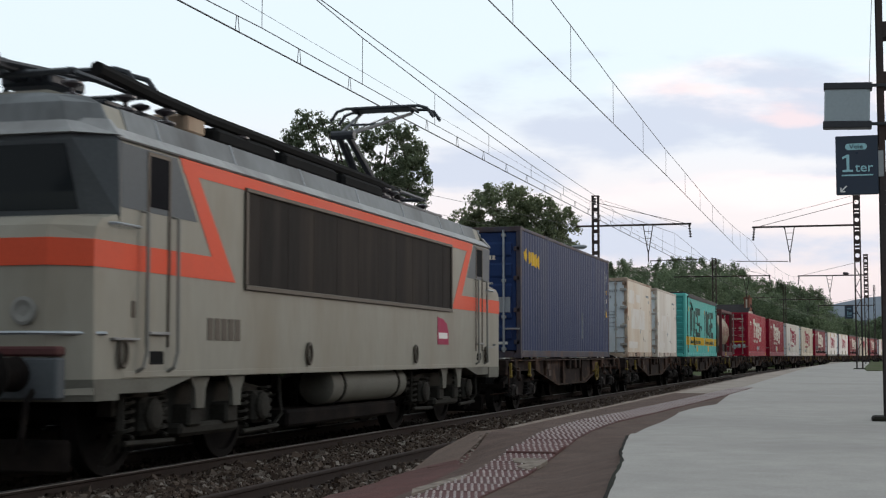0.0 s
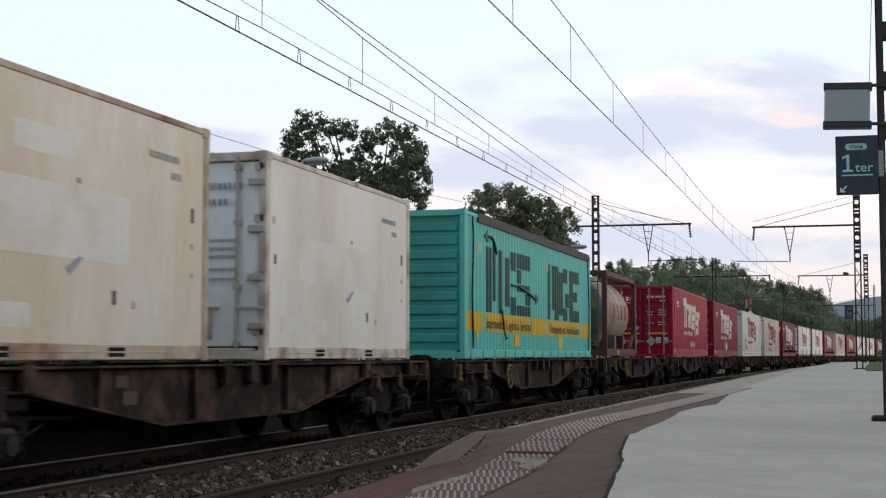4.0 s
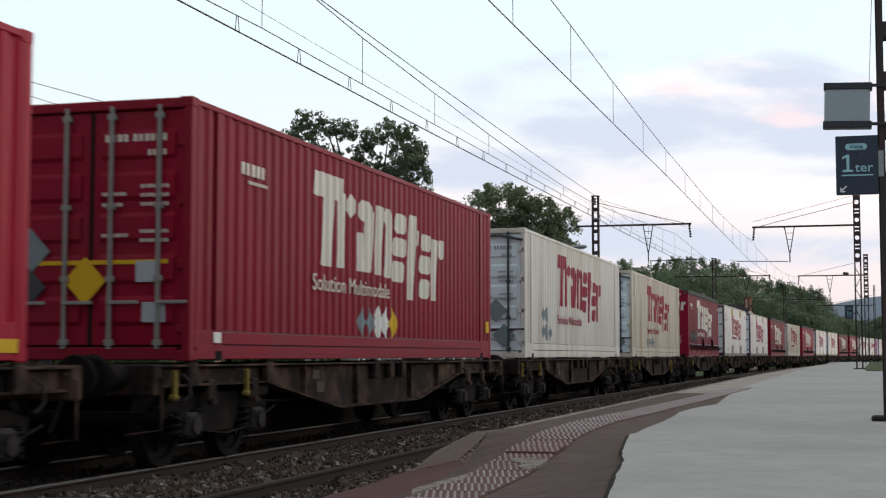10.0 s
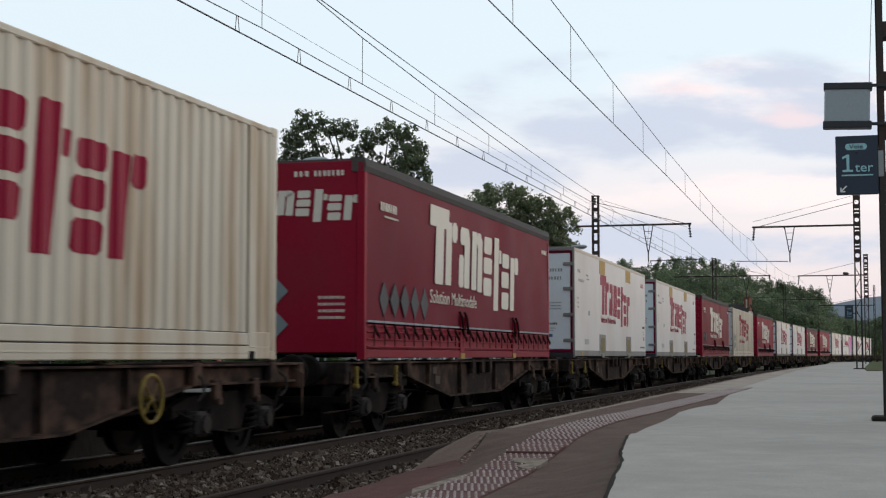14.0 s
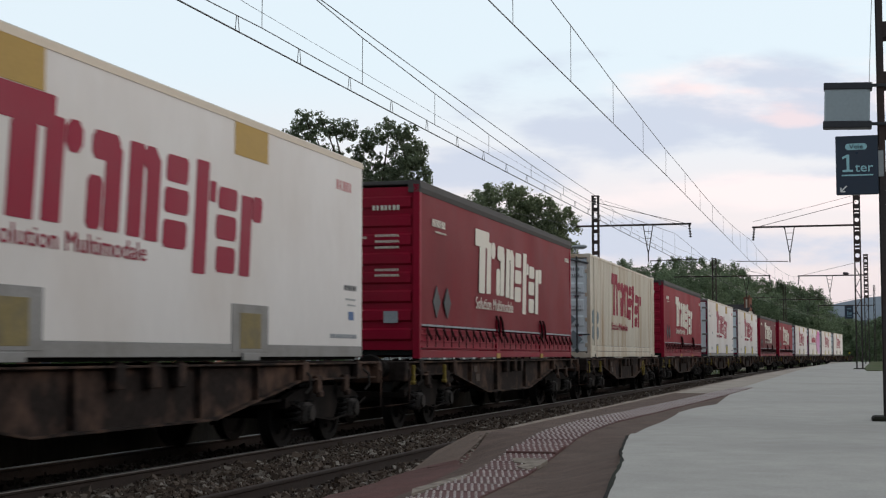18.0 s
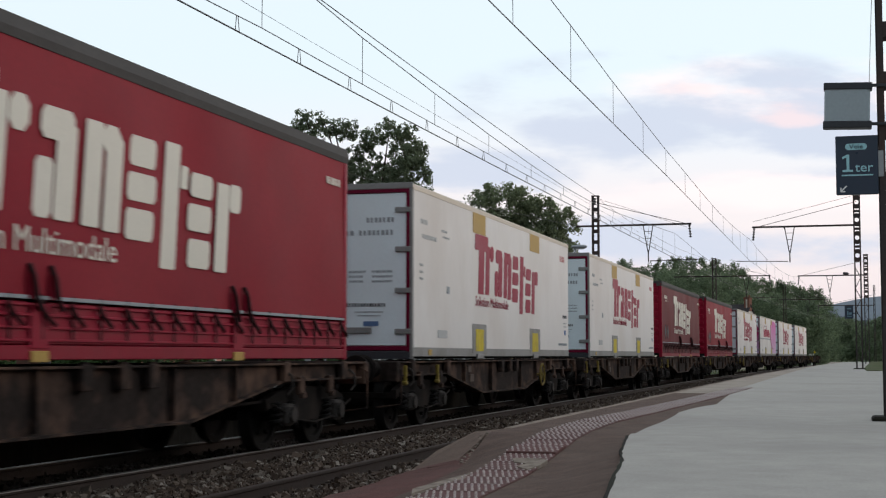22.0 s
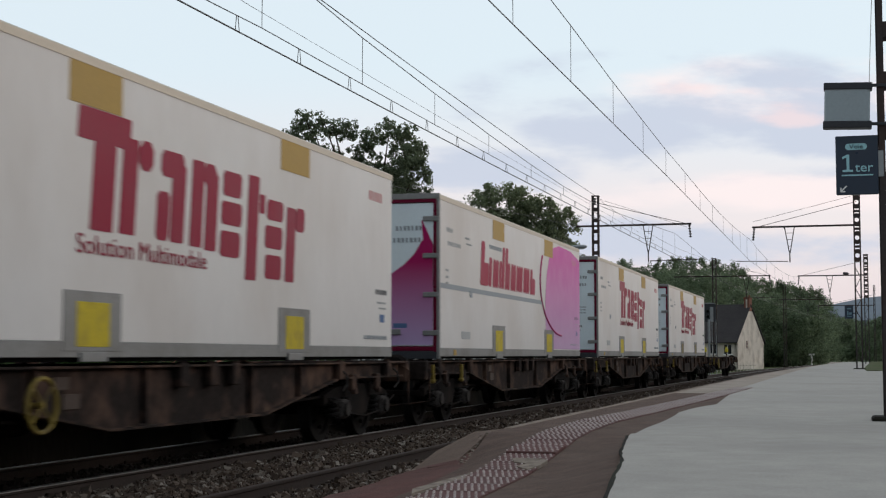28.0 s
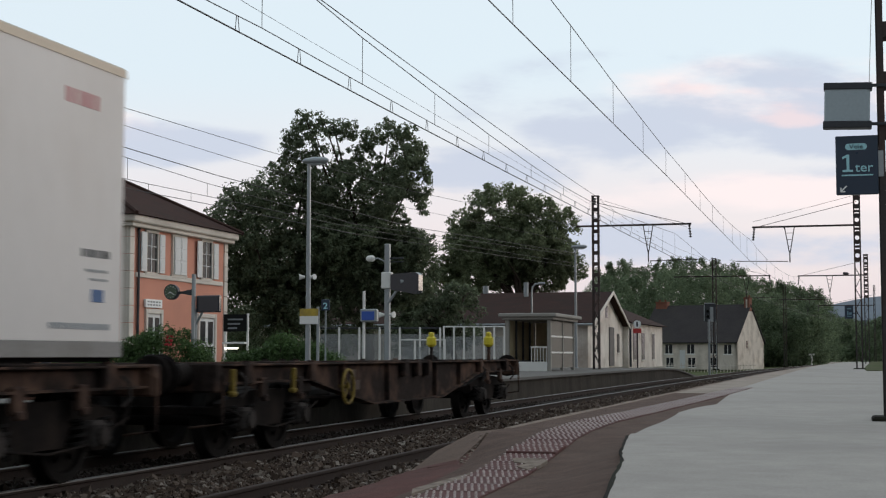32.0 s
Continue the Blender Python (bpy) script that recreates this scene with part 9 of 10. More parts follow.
        text_bars(box, [(0.1, 2.74, 0.26, 0.1), (0.42, 2.74, 0.5, 0.1), (0.5, 0.90, 0.42, 0.05), (0.5, 0.80, 0.42, 0.05), (0.5, 0.70, 0.42, 0.05), (0.5, 0.60, 0.42, 0.05)], P["mark_white"], front=f + 0.02)
        for x, z in ((-0.7, 0.95), (-0.2, 1.02), (-0.65, 0.52), (-0.2, 0.52)):
            part("placard", Shape().prism([(x - 0.22, z), (x, z - 0.22), (x + 0.22, z), (x, z + 0.22)], "xz", f + 0.008, f + 0.02), P["placard"], box, "grey diamond placard")
        diamonds(box, [-5.95, -5.4, -4.85, -4.3, -3.75], 0.92, 0.27, W / 2 + 0.004, False, P["placard_dark"])
    word_mark(box, -3.15 if variant else -3.42, 0.98, W / 2 + 0.002, False, P["mark_white"], "", 0.96 if variant else 1.06)
    slogan_words(P["mark_white"], box, 0.33, W / 2 + 0.010, -3.1 if variant else -3.4, 0.96, 3.2)
    text_bars(box, [(-6.1, 2.28, 0.85, 0.16), (-5.9, 2.18, 0.7, 0.04), (6.0, 2.42, 0.55, 0.12)], P["mark_white"], x=W / 2 + 0.004)
    end_wall(box, L, W, H, False, P["end_red"], 8)
    return box


def cool_box(style):
    """A smooth white refrigerated swap body with lifting pads, red door frame and tan roof rail."""
    L, H, W = 13.716, 2.90, 2.50
    box = thing("cool_container", "white refrigerated swap body with dirty ochre lifting pads" if style == 0 else "smooth white refrigerated swap body with yellow lifting pads" if style == 2 else "white refrigerated swap body with pink emblem", "container", group="containers on the train")
    for sx in (-1, 1):
        x = sx * W / 2
        part("side_wall", Shape().box((min(x, x - sx * 0.08), -L / 2 + 0.03, 0.19), (max(x, x - sx * 0.08), L / 2 - 0.03, H - 0.1), 0.004), P["white_panel"], box, "smooth white insulated panel")
        part("roof_rail", Shape().prism([(x - sx * 0.12, H - 0.11), (x + sx * 0.008, H - 0.11), (x + sx * 0.004, H - 0.03), (x - sx * 0.04, H), (x - sx * 0.12, H)], "xz", -L / 2, L / 2), P["rail_tan"], box, "dusty tan roof rail")
        part("bottom_rail", Shape().box((min(x + sx * 0.004, x - sx * 0.1), -L / 2 + 0.02, 0.04), (max(x + sx * 0.004, x - sx * 0.1), L / 2 - 0.02, 0.19), 0.006), P["grey_rail"], box)
        for y in (-2.41, 2.73):
            w = 0.50
            part("top_pad", Shape().box((min(x, x + sx * 0.006), y - w, H - 0.50), (max(x, x + sx * 0.006), y + w, H - 0.11), 0.002), P["amber_patch"], box, "amber lifting pad under the roof rail")
            q = part("lifting_pocket", Shape().box((min(x, x + sx * 0.010), y - w - 0.04, 0.10), (max(x, x + sx * 0.010), y + w + 0.04, 0.66), 0.003), P["grey_rail"], box, "grey lifting pocket plate")
            part("pad", Shape().box((min(x, x + sx * 0.014), y - w * 0.62, 0.14), (max(x, x + sx * 0.014), y + w * 0.62, 0.56), 0.003), P["pad_yellow"] if style else P["pad_dull"], q)
            part("pad_shoe", Shape().box((min(x, x + sx * 0.03), y - 0.25, 0.0), (max(x, x + sx * 0.03), y + 0.25, 0.09), 0.006), P["grey_rail"], box)
    part("roof", Shape().box((-W / 2 + 0.1, -L / 2 + 0.02, H - 0.06), (W / 2 - 0.1, L / 2 - 0.02, H - 0.01), 0.01), P["rail_tan"], box)
    part("floor", Shape().box((-W / 2 + 0.09, -L / 2 + 0.05, 0.0), (W / 2 - 0.09, L / 2 - 0.05, 0.12), 0.01), M["black"], box)
    f = -L / 2
    fr = Shape()
    for x0, x1, z0, z1 in ((-W / 2 + 0.05, -W / 2 + 0.11, 0.12, H - 0.10), (W / 2 - 0.11, W / 2 - 0.05, 0.12, H - 0.10), (-W / 2 + 0.1, W / 2 - 0.1, H - 0.16, H - 0.10), (-W / 2 + 0.1, W / 2 - 0.1, 0.14, 0.21)):
        fr.box((x0, f - 0.01, z0), (x1, f + 0.08, z1), 0.006)
    part("door_frame", fr, P["frame_red"], box, "dark red door frame")
    for e in (-1, 1):
        part("corner_post", Shape().box((min(e * (W / 2 - 0.05), e * W / 2), f - 0.014, 0.0), (max(e * (W / 2 - 0.05), e * W / 2), f + 0.08, H - 0.10), 0.008), P["grey_rail"], box, "scuffed grey corner post")
    part("end_header", Shape().box((-W / 2, f - 0.012, H - 0.10), (W / 2, f + 0.08, H + 0.0), 0.008), P["grey_rail"], box)
    part("end_sill", Shape().box((-W / 2, f - 0.012, 0.0), (W / 2, f + 0.08, 0.13), 0.008), M["dark_metal"], box)
    for e in (-1, 1):
        d = part("door", Shape().box((min(e * 0.02, e * (W / 2 - 0.11)), f + 0.01, 0.22), (max(e * 0.02, e * (W / 2 - 0.11)), f + 0.07, H - 0.17), 0.008), P["cool_door"], box, "pale blue-white insulated door")
        part("locking_bar", Shape().rod((e * 0.07, f - 0.02, 0.15), (e * 0.07, f - 0.02, H - 0.1), 0.028, 8), P["mark_grey"], d)
        part("handle", Shape().box((min(e * 0.05, e * 0.55), f - 0.03, 0.42), (max(e * 0.05, e * 0.55), f - 0.005, 0.52), 0.01), P["grey_rail"], d)
        for z in (0.45, 1.12, 1.80, 2.45):
            part("hinge", Shape().box((min(e * (W / 2 - 0.30), e * (W / 2 - 0.02)), f - 0.03, z - 0.045), (max(e * (W / 2 - 0.30), e * (W / 2 - 0.02)), f + 0.01, z + 0.045), 0.012), P["grey_rail"], d, "grey strap hinge")
    x = W / 2 + 0.001
    text_bars(box, [(0.45, 2.25, 0.5, 0.10), (0.0, 2.04, 0.25, 0.10), (0.32, 2.04, 0.62, 0.10), (0.15, 1.42, 0.3, 0.045), (0.55, 1.42, 0.36, 0.045), (0.15, 1.34, 0.25, 0.045), (0.55, 1.34, 0.36, 0.045), (0.15, 1.26, 0.25, 0.045), (0.55, 1.26, 0.36, 0.045)], P["mark_grey"], front=f + 0.008)
    text_bars(box, [(-6.4, 2.26, 0.42, 0.10), (-6.3, 2.02, 0.9, 0.09), (-5.1, 2.22, 0.35, 0.05), (-5.0, 2.12, 0.4, 0.04), (-6.45, 1.55, 0.2, 0.05), (-6.45, 1.43, 0.2, 0.05), (-6.45, 1.32, 0.2, 0.05)], P["faint"], x=x)
    part("vent", Shape().box((x - 0.01, -4.75, 1.15), (x + 0.01, -4.6, 1.28), 0.004), P["mark_grey"], box)
    part("data_plate", Shape().box((x - 0.01, -5.35, 0.36), (x + 0.006, -4.75, 0.50), 0.003), P["faint"], box)
    text_bars(box, [(5.5, 0.30, 1.1, 0.07)], P["mark_grey"], x=x)
    text_bars(box, [(5.72, 2.38, 0.66, 0.17)], P["faint_red"], x=x)
    text_bars(box, [(6.05, 0.98, 0.55, 0.09)], P["placard_dark"], x=x)
    text_bars(box, [(6.12, 0.84, 0.42, 0.035), (6.2, 0.76, 0.34, 0.03)], P["faint"], x=x)
    part("label", Shape().box((x - 0.01, 6.24, 0.56), (x + 0.004, 6.46, 0.68), 0.002), P["blue_chip"], box, "small blue label")
    text_bars(box, [(-0.05, 0.86, 0.85, 0.07)], P["placard_dark"], front=f + 0.008)
    text_bars(box, [(0.25, 0.76, 0.5, 0.03), (0.3, 0.70, 0.4, 0.03)], P["mark_grey"], front=f + 0.008)
    part("label", Shape().box((0.40, f - 0.0, 0.54), (0.66, f + 0.012, 0.62), 0.002), P["blue_chip"], box)
    part("lifting_tab", Shape().box((x - 0.01, -5.95, 0.06), (x + 0.012, -5.75, 0.16), 0.003), P["amber_patch"], box)
    if style != 1:
        word_mark(box, -2.79, 0.97, x, False, P["mark_red"], "", 0.90)
        slogan_words(P["mark_red"], box, 0.27, x + 0.006, -2.74, 1.01, 2.8)
    else:
        s = Shape()
        for i, (a, w, h) in enumerate(((0, 0.24, 0.95), (0.28, 0.32, 0.50), (0.72, 0.20, 0.64), (1.08, 0.20, 0.62), (1.34, 0.20, 0.62), (1.66, 0.18, 0.62), (1.92, 0.18, 0.95), (2.22, 0.18, 0.95), (2.46, 0.18, 0.62), (2.78, 0.20, 0.62), (3.04, 0.20, 0.62), (3.36, 0.16, 0.62), (3.58, 0.16, 0.62), (3.80, 0.16, 0.62), (4.10, 0.16, 0.62), (4.32, 0.16, 0.62), (4.54, 0.16, 0.62), (4.84, 0.20, 0.62), (5.08, 0.26, 0.40))):
            part("emblem_bar", Shape().prism(bar(-4.05 + a * 0.94, -4.05 + (a + w * 1.25) * 0.94, 1.42, 1.42 + h * 0.92, 0.14, 0.05), "yz", x, x + 0.005), P["prod_red"], box)
        text_bars(box, [(-3.2, 2.18, 1.1, 0.10)], P["mark_grey"], x=x)
        line = Shape().box((x - 0.01, -6.8, 1.24), (x + 0.004, 2.0, 1.33), 0.001)
        part("stripe", line, P["mark_grey"], box, "grey horizontal stripe")
        ps = Shape()
        ps.prism([(2.6, 0.21), (L / 2 - 0.04, 0.21), (L / 2 - 0.04, 2.55), (5.6, 2.72), (4.0, 2.75), (3.0, 2.62), (2.5, 2.0), (2.3, 1.3), (2.35, 0.7)], "yz", x, x + 0.004)
        part("emblem", ps, P["pink_fade"], box, "large magenta petal emblem that fades to lilac")
        part("emblem_line", Shape().tube([(x + 0.006, 1.95 + 2.3 * t * t - 0.75 * math.sin(math.pi * t) * (1 - t), 2.38 - 1.83 * math.sin(t * math.pi / 2)) for t in np.linspace(0, 1, 24)], 0.024, 6), P["magenta"], box)
        for nm, mt, poly in (("emblem", P["door_fade"], [(-W / 2 + 0.12, 1.2), (0.0, 1.32), (0.3, 1.45), (0.6, 1.65), (0.8, 1.85), (0.95, 2.1), (0.92, 2.45), (1.04, 2.2), (W / 2 - 0.12, 2.0), (W / 2 - 0.12, 0.24), (-W / 2 + 0.12, 0.24)]),):
            part(nm, Shape().prism(poly, "xz", f + 0.002, f + 0.012), mt, box, "pink and lilac emblem across the doors")
    end_wall(box, L, W, H, False, P["pale_grey"], 6)
    return box


# ---- the locomotive ----
def ring_loft(s, rings):
    n = len(rings[0])
    vs = [p for r in rings for p in r]
    fs = [(i * n + k, i * n + (k + 1) % n, (i + 1) * n + (k + 1) % n, (i + 1) * n + k) for i in range(len(rings) - 1) for k in range(n)]
    fs += [tuple(range(n)), tuple(range((len(rings) - 1) * n, len(rings) * n))]
    return s.add(vs, fs)


def locomotive():
    lo = thing("locomotive", "dusty grey and orange electric locomotive with a raised pantograph", "locomotive")
    HW = 1.48
    # shell between the cabs
    sec = [(-HW, 1.0), (-HW, 3.24), (-1.32, 3.40), (-1.24, 3.62), (-0.7, 3.78), (0.7, 3.78), (1.24, 3.62), (1.32, 3.40), (HW, 3.24), (HW, 1.0)]
    part("body_shell", Shape().prism(sec, "xz", -7.3, 7.3), P["loco_grey"], lo, "dusty grey steel body sides")
    for e in (-1, 1):
        r = Shape().prism([(e * 1.49, 3.275), (e * 1.33, 3.405), (e * 1.25, 3.63), (e * 0.7, 3.79), (0, 3.79), (0, 3.7), (e * 1.2, 3.3)], "xz", -6.9, 6.9)
        part("roof_slope", r, P["loco_roof"], lo, "pale grey roof slope with soot stains")
        part("cantrail", Shape().prism([(e * 1.485, 3.265), (e * 1.50, 3.28), (e * 1.36, 3.40), (e * 1.34, 3.39)], "xz", -7.35, 7.35), P["loco_band"], lo, "light grey cantrail band")
        seams = Shape()
        for y in (-6.2, -4.3, -2.1, 0.1, 2.3, 4.5, 6.0):
            seams.prism([(e * 1.495, 3.285), (e * 1.335, 3.412), (e * 1.255, 3.637), (e * 1.235, 3.637), (e * 1.315, 3.40), (e * 1.475, 3.28)], "xz", y - 0.02, y + 0.02)
        part("roof_seam", seams, P["mark_grey"], lo)
    # cabs at both ends
    for d in (-1, 1):
        ext = 0.33 if d > 0 else 0.0

        def ring(z, w, ya, yb, wf):
            ya, yb = ya + (ext if ya > 7.5 else 0), yb + (ext if yb > 7.5 else 0)
            return [(w, d * 7.28, z), (w, d * ya, z), (wf, d * yb, z), (-wf, d * yb, z), (-w, d * ya, z), (-w, d * 7.28, z)]
        part("nose", ring_loft(Shape(), [ring(0.86, HW, 7.75, 8.04, 1.15), ring(2.28, HW, 7.78, 8.08, 1.18), ring(2.40, HW, 7.74, 8.03, 1.16), ring(2.49, HW - 0.01, 7.60, 7.86, 1.15), ring(2.55, HW - 0.02, 7.3, 7.40, 1.2)]), P["loco_grey"], lo, "angular grey nose")
        part("cab", ring_loft(Shape(), [ring(2.53, HW, 7.30, 7.38, 1.2), ring(3.24, HW, 7.36, 7.62, 1.15), ring(3.30, HW - 0.03, 7.36, 7.60, 1.12)]), P["loco_dark"], lo, "dark slate driver's cab")
        part("cab_roof", ring_loft(Shape(), [ring(3.40, 1.36, 7.34, 7.58, 1.06), ring(3.62, 1.25, 7.30, 7.52, 0.98), ring(3.70, 1.10, 7.29, 7.42, 0.85), ring(3.76, 0.7, 7.285, 7.30, 0.6)]), P["loco_roof"], lo, "sooty grey cab roof")
        part("visor", ring_loft(Shape(), [ring(3.30, HW + 0.01, 7.38, 7.68, 1.16), ring(3.46, 1.36, 7.34, 7.55, 1.02)]), P["loco_band"], lo, "light visor over the windscreen")
        for e in (-1, 1):
            g = Shape()
            g.add([(e * 0.04, d * 7.41, 2.60), (e * 1.10, d * 7.41, 2.60), (e * 1.06, d * 7.63, 3.20), (e * 0.04, d * 7.63, 3.20), (e * 0.04, d * 7.35, 2.60), (e * 1.10, d * 7.35, 2.60), (e * 1.06, d * 7.55, 3.20), (e * 0.04, d * 7.55, 3.20)],
                  [(0, 1, 2, 3), (7, 6, 5, 4), (0, 4, 5, 1), (1, 5, 6, 2), (2, 6, 7, 3), (3, 7, 4, 0)])
            part("windscreen", g, P["glass"], lo, "dark windscreen")
            part("headlight", Shape().lathe([(0, 0.13), (0.04, 0.13), (0.05, 0.10), (0.03, 0.05)], (e * 0.95, d * 8.05, 1.62), (0, d, 0), 16), P["grab"], lo, "round headlight")
            b = Shape().lathe([(0, 0.16), (0.35, 0.14), (0.36, 0.10), (0.50, 0.10), (0.52, 0.26), (0.57, 0.28), (0.62, 0.22)], (e * 0.875, d * 8.05, 1.05), (0, d, 0), 18)
            part("buffer", b, P["bogie"], lo, "greasy round buffer", smooth=True)
        part("nose_band", ring_loft(Shape(), [ring(2.03, HW + 0.006, 7.785, 8.086, 1.184), ring(2.28, HW + 0.006, 7.787, 8.088, 1.186)]), P["loco_orange"], lo, "orange nose band")
        part("buffer_beam", Shape().box((-1.3, d * 8.0 - 0.08, 0.82), (1.3, d * 8.0 + 0.08, 1.20), 0.02), P["loco_dark"] if d < 0 else P["bogie"], lo, "dark slate buffer beam")
        # the front band is orange-red; maroon puts its shadow into the colour
        part("beam_band", Shape().box((-1.3, d * 8.0 - 0.085, 1.21), (1.3, d * 8.0 + 0.085, 1.30), 0.02), P["tank_frame"] if d < 0 else P["bogie"], lo, "red band over the buffer beam, darkened for shade")
        part("handrail", Shape().tube([(-1.2, d * 8.0, 1.42), (-1.1, d * 8.18, 1.42), (1.1, d * 8.18, 1.42), (1.3, d * 8.0, 1.42), (1.52, d * 7.6, 1.42)], 0.02, 6), P["steel"], lo, "pale nose handrail")
        part("handrail", Shape().tube([(-1.0, d * 7.75, 2.48), (0.9, d * 7.75, 2.48), (1.1, d * 7.6, 2.46)], 0.018, 6), P["steel"], lo)
        part("end_skirt", ring_loft(Shape(), [ring(0.80, HW + 0.003, 7.72, 8.0, 1.15), ring(1.0, HW + 0.006, 7.765, 8.055, 1.16)]), P["loco_skirt"], lo, "dull green-grey lower end panel")
        sk = Shape().prism([(d * 7.72, 0.86), (d * 7.72, 1.0), (d * 5.5, 1.02), (d * 6.4, 0.86)], "yz", -1.47, 1.47)
        part("skirt", sk, P["loco_skirt"], lo, "dark greenish grey end skirt")
        plow = Shape().box((-1.25, d * 7.75 - 0.04, 0.14), (1.25, d * 7.75 + 0.04, 0.45), 0.03)
        part("obstacle_deflector", plow, P["bogie"], lo)
        hose = Shape()
        for x in (0.35, 0.6, 1.05):
            hose.tube([(x, d * 8.0, 0.95), (x + 0.02, d * 8.2, 0.8), (x, d * 8.22, 0.5), (x - 0.1, d * 8.12, 0.35)], 0.03, 6)
        hose.tube([(0, d * 8.08, 1.05), (0, d * 8.4, 1.0), (0, d * 8.4, 0.6)], 0.05, 6)
        part("coupling", hose, P["bogie"], lo, "screw coupling and brake hoses")
    # side livery, doors, windows, grille
    for e in (-1, 1):
        xo = e * HW
        def flat(poly, mat, name, label="", t=0.005, parent=lo):
            return part(name, Shape().prism(poly, "yz", xo - e * 0.003, xo + e * t), mat, parent, label)
        flat([(-6.05, 3.255), (6.05, 3.255), (5.95, 3.10), (-5.95, 3.10)], P["loco_orange"], "stripe", "orange stripe under the roof")
        for d in (-1, 1):
            flat([(d * 6.05, 3.255), (d * 5.60, 3.09), (d * 4.62, 2.03), (d * 5.25, 2.28)], P["loco_orange"], "stripe", "slanting orange stripe", 0.006)
            flat([(d * 4.62, 2.03), (d * 5.25, 2.28), (d * 7.74 + (0.33 if d > 0 else 0), 2.28), (d * 7.78 + (0.33 if d > 0 else 0), 2.03)], P["loco_orange"], "stripe", "orange waist stripe", 0.0055)
            # slate cab flank with the door window
            flat([(d * 7.28, 2.62), (d * 7.30, 3.235), (d * 6.12, 3.235), (d * 5.62, 2.62)], P["loco_dark"], "cab_flank", "dark slate cab flank", 0.004)
            flat([(d * 6.72, 2.68), (d * 6.72, 3.18), (d * 6.30, 3.18), (d * 6.30, 2.68)], P["window_dark"], "door_window", "dark cab door window", 0.012)
            fr = Shape()
            for ya, yb, za, zb in ((6.26, 6.30, 1.30, 3.22), (6.72, 6.76, 1.30, 3.22), (6.26, 6.76, 3.18, 3.22)):
                fr.box((min(xo, xo + e * 0.014), min(d * ya, d * yb), za), (max(xo, xo + e * 0.014), max(d * ya, d * yb), zb), 0.003)
            part("door_frame", fr, P["grille_frame"], lo)
            for y in (6.20, 6.86):
                part("handrail", Shape().tube([(xo, d * y, 2.62), (xo + e * 0.07, d * y, 2.60), (xo + e * 0.08, d * y, 1.25), (xo + e * 0.07, d * (y + 0.06), 1.10), (xo, d * (y + 0.06), 1.06)], 0.020, 6), P["grab"], lo, "grey grab rail beside the door")
            st = Shape().box((min(xo, xo - e * 0.12), min(d * 6.36, d * 6.66), 1.13), (max(xo, xo + e * 0.006), max(d * 6.36, d * 6.66), 1.26), 0.006)
            part("step_recess", st, M["black"], lo, "dark foot recess")
            part("step", Shape().box((min(xo, xo + e * 0.05), min(d * 6.30, d * 6.72), 1.42), (max(xo, xo + e * 0.05), max(d * 6.30, d * 6.72), 1.45), 0.005).box((min(xo, xo + e * 0.05), min(d * 6.95, d * 7.45), 1.36), (max(xo, xo + e * 0.05), max(d * 6.95, d * 7.45), 1.385), 0.005), P["loco_band"], lo)
            for z in (2.45,):
                part("handrail", Shape().tube([(xo, d * 7.5, z), (xo + e * 0.06, d * 7.45, z), (xo + e * 0.06, d * 7.0, z), (xo, d * 6.95, z)], 0.014, 6), P["steel"], lo)
        fr = Shape()
        y0, y1, z0, z1 = -4.32, 4.48, 2.02, 3.08
        for a, b, c, g in ((y0 - 0.06, y1 + 0.06, z1, z1 + 0.05), (y0 - 0.06, y1 + 0.06, z0 - 0.06, z0), (y0 - 0.07, y0, z0, z1), (y1, y1 + 0.07, z0, z1)):
            fr.box((min(xo, xo + e * 0.035), a, c), (max(xo, xo + e * 0.035), b, g), 0.008)
        gr = part("grille_frame", fr, P["grille_frame"], lo, "bronze-brown grille frame")
        part("grille", Shape().box((min(xo, xo + e * 0.008), y0, z0), (max(xo, xo + e * 0.008), y1, z1), 0.002), P["grille"], lo, "long dark ventilation grille")
        sl = Shape()
        for y in np.arange(y0 + 0.4, y1 - 0.2, 0.88):
            sl.box((min(xo, xo + e * 0.014), y - 0.012, z0), (max(xo, xo + e * 0.0105), y + 0.008, z1), 0.001)
        part("louvre_seam", sl, P["grille"], gr)
        flat([(3.68, 1.40), (4.36, 1.40), (4.36, 1.62), (4.24, 1.76), (4.02, 1.83), (3.68, 1.86)], P["emblem"], "emblem", "carmine operator's emblem", 0.007)
        part("emblem_bar", Shape().box((min(xo, xo + e * 0.010), 3.74, 1.50), (max(xo, xo + e * 0.010), 4.28, 1.60), 0.002), M["white"], lo)
        for i in range(5):
            part("number_bar", Shape().box((min(xo, xo + e * 0.008), -5.34 + 0.18 * i, 1.38), (max(xo, xo + e * 0.008), -5.20 + 0.18 * i, 1.62), 0.003), P["grille_frame"], lo, "raised dark number bar")
        part("number_bar", Shape().box((min(xo, xo + e * 0.008), -7.05, 1.58), (max(xo, xo + e * 0.008), -6.97, 1.74), 0.003), P["grille_frame"], lo, "raised dark number bar")
        for y in (-2.35, 2.35, 6.95, -7.25):
            n = 16
            pts = [(xo + e * 0.03, y + 0.075 * math.cos(2 * math.pi * k / n), 1.24 + 0.13 * math.sin(2 * math.pi * k / n)) for k in range(n + 1)]
            part("foot_ring", Shape().tube(pts, 0.022, 6), P["grille_frame"], lo, "oval steel foothold")
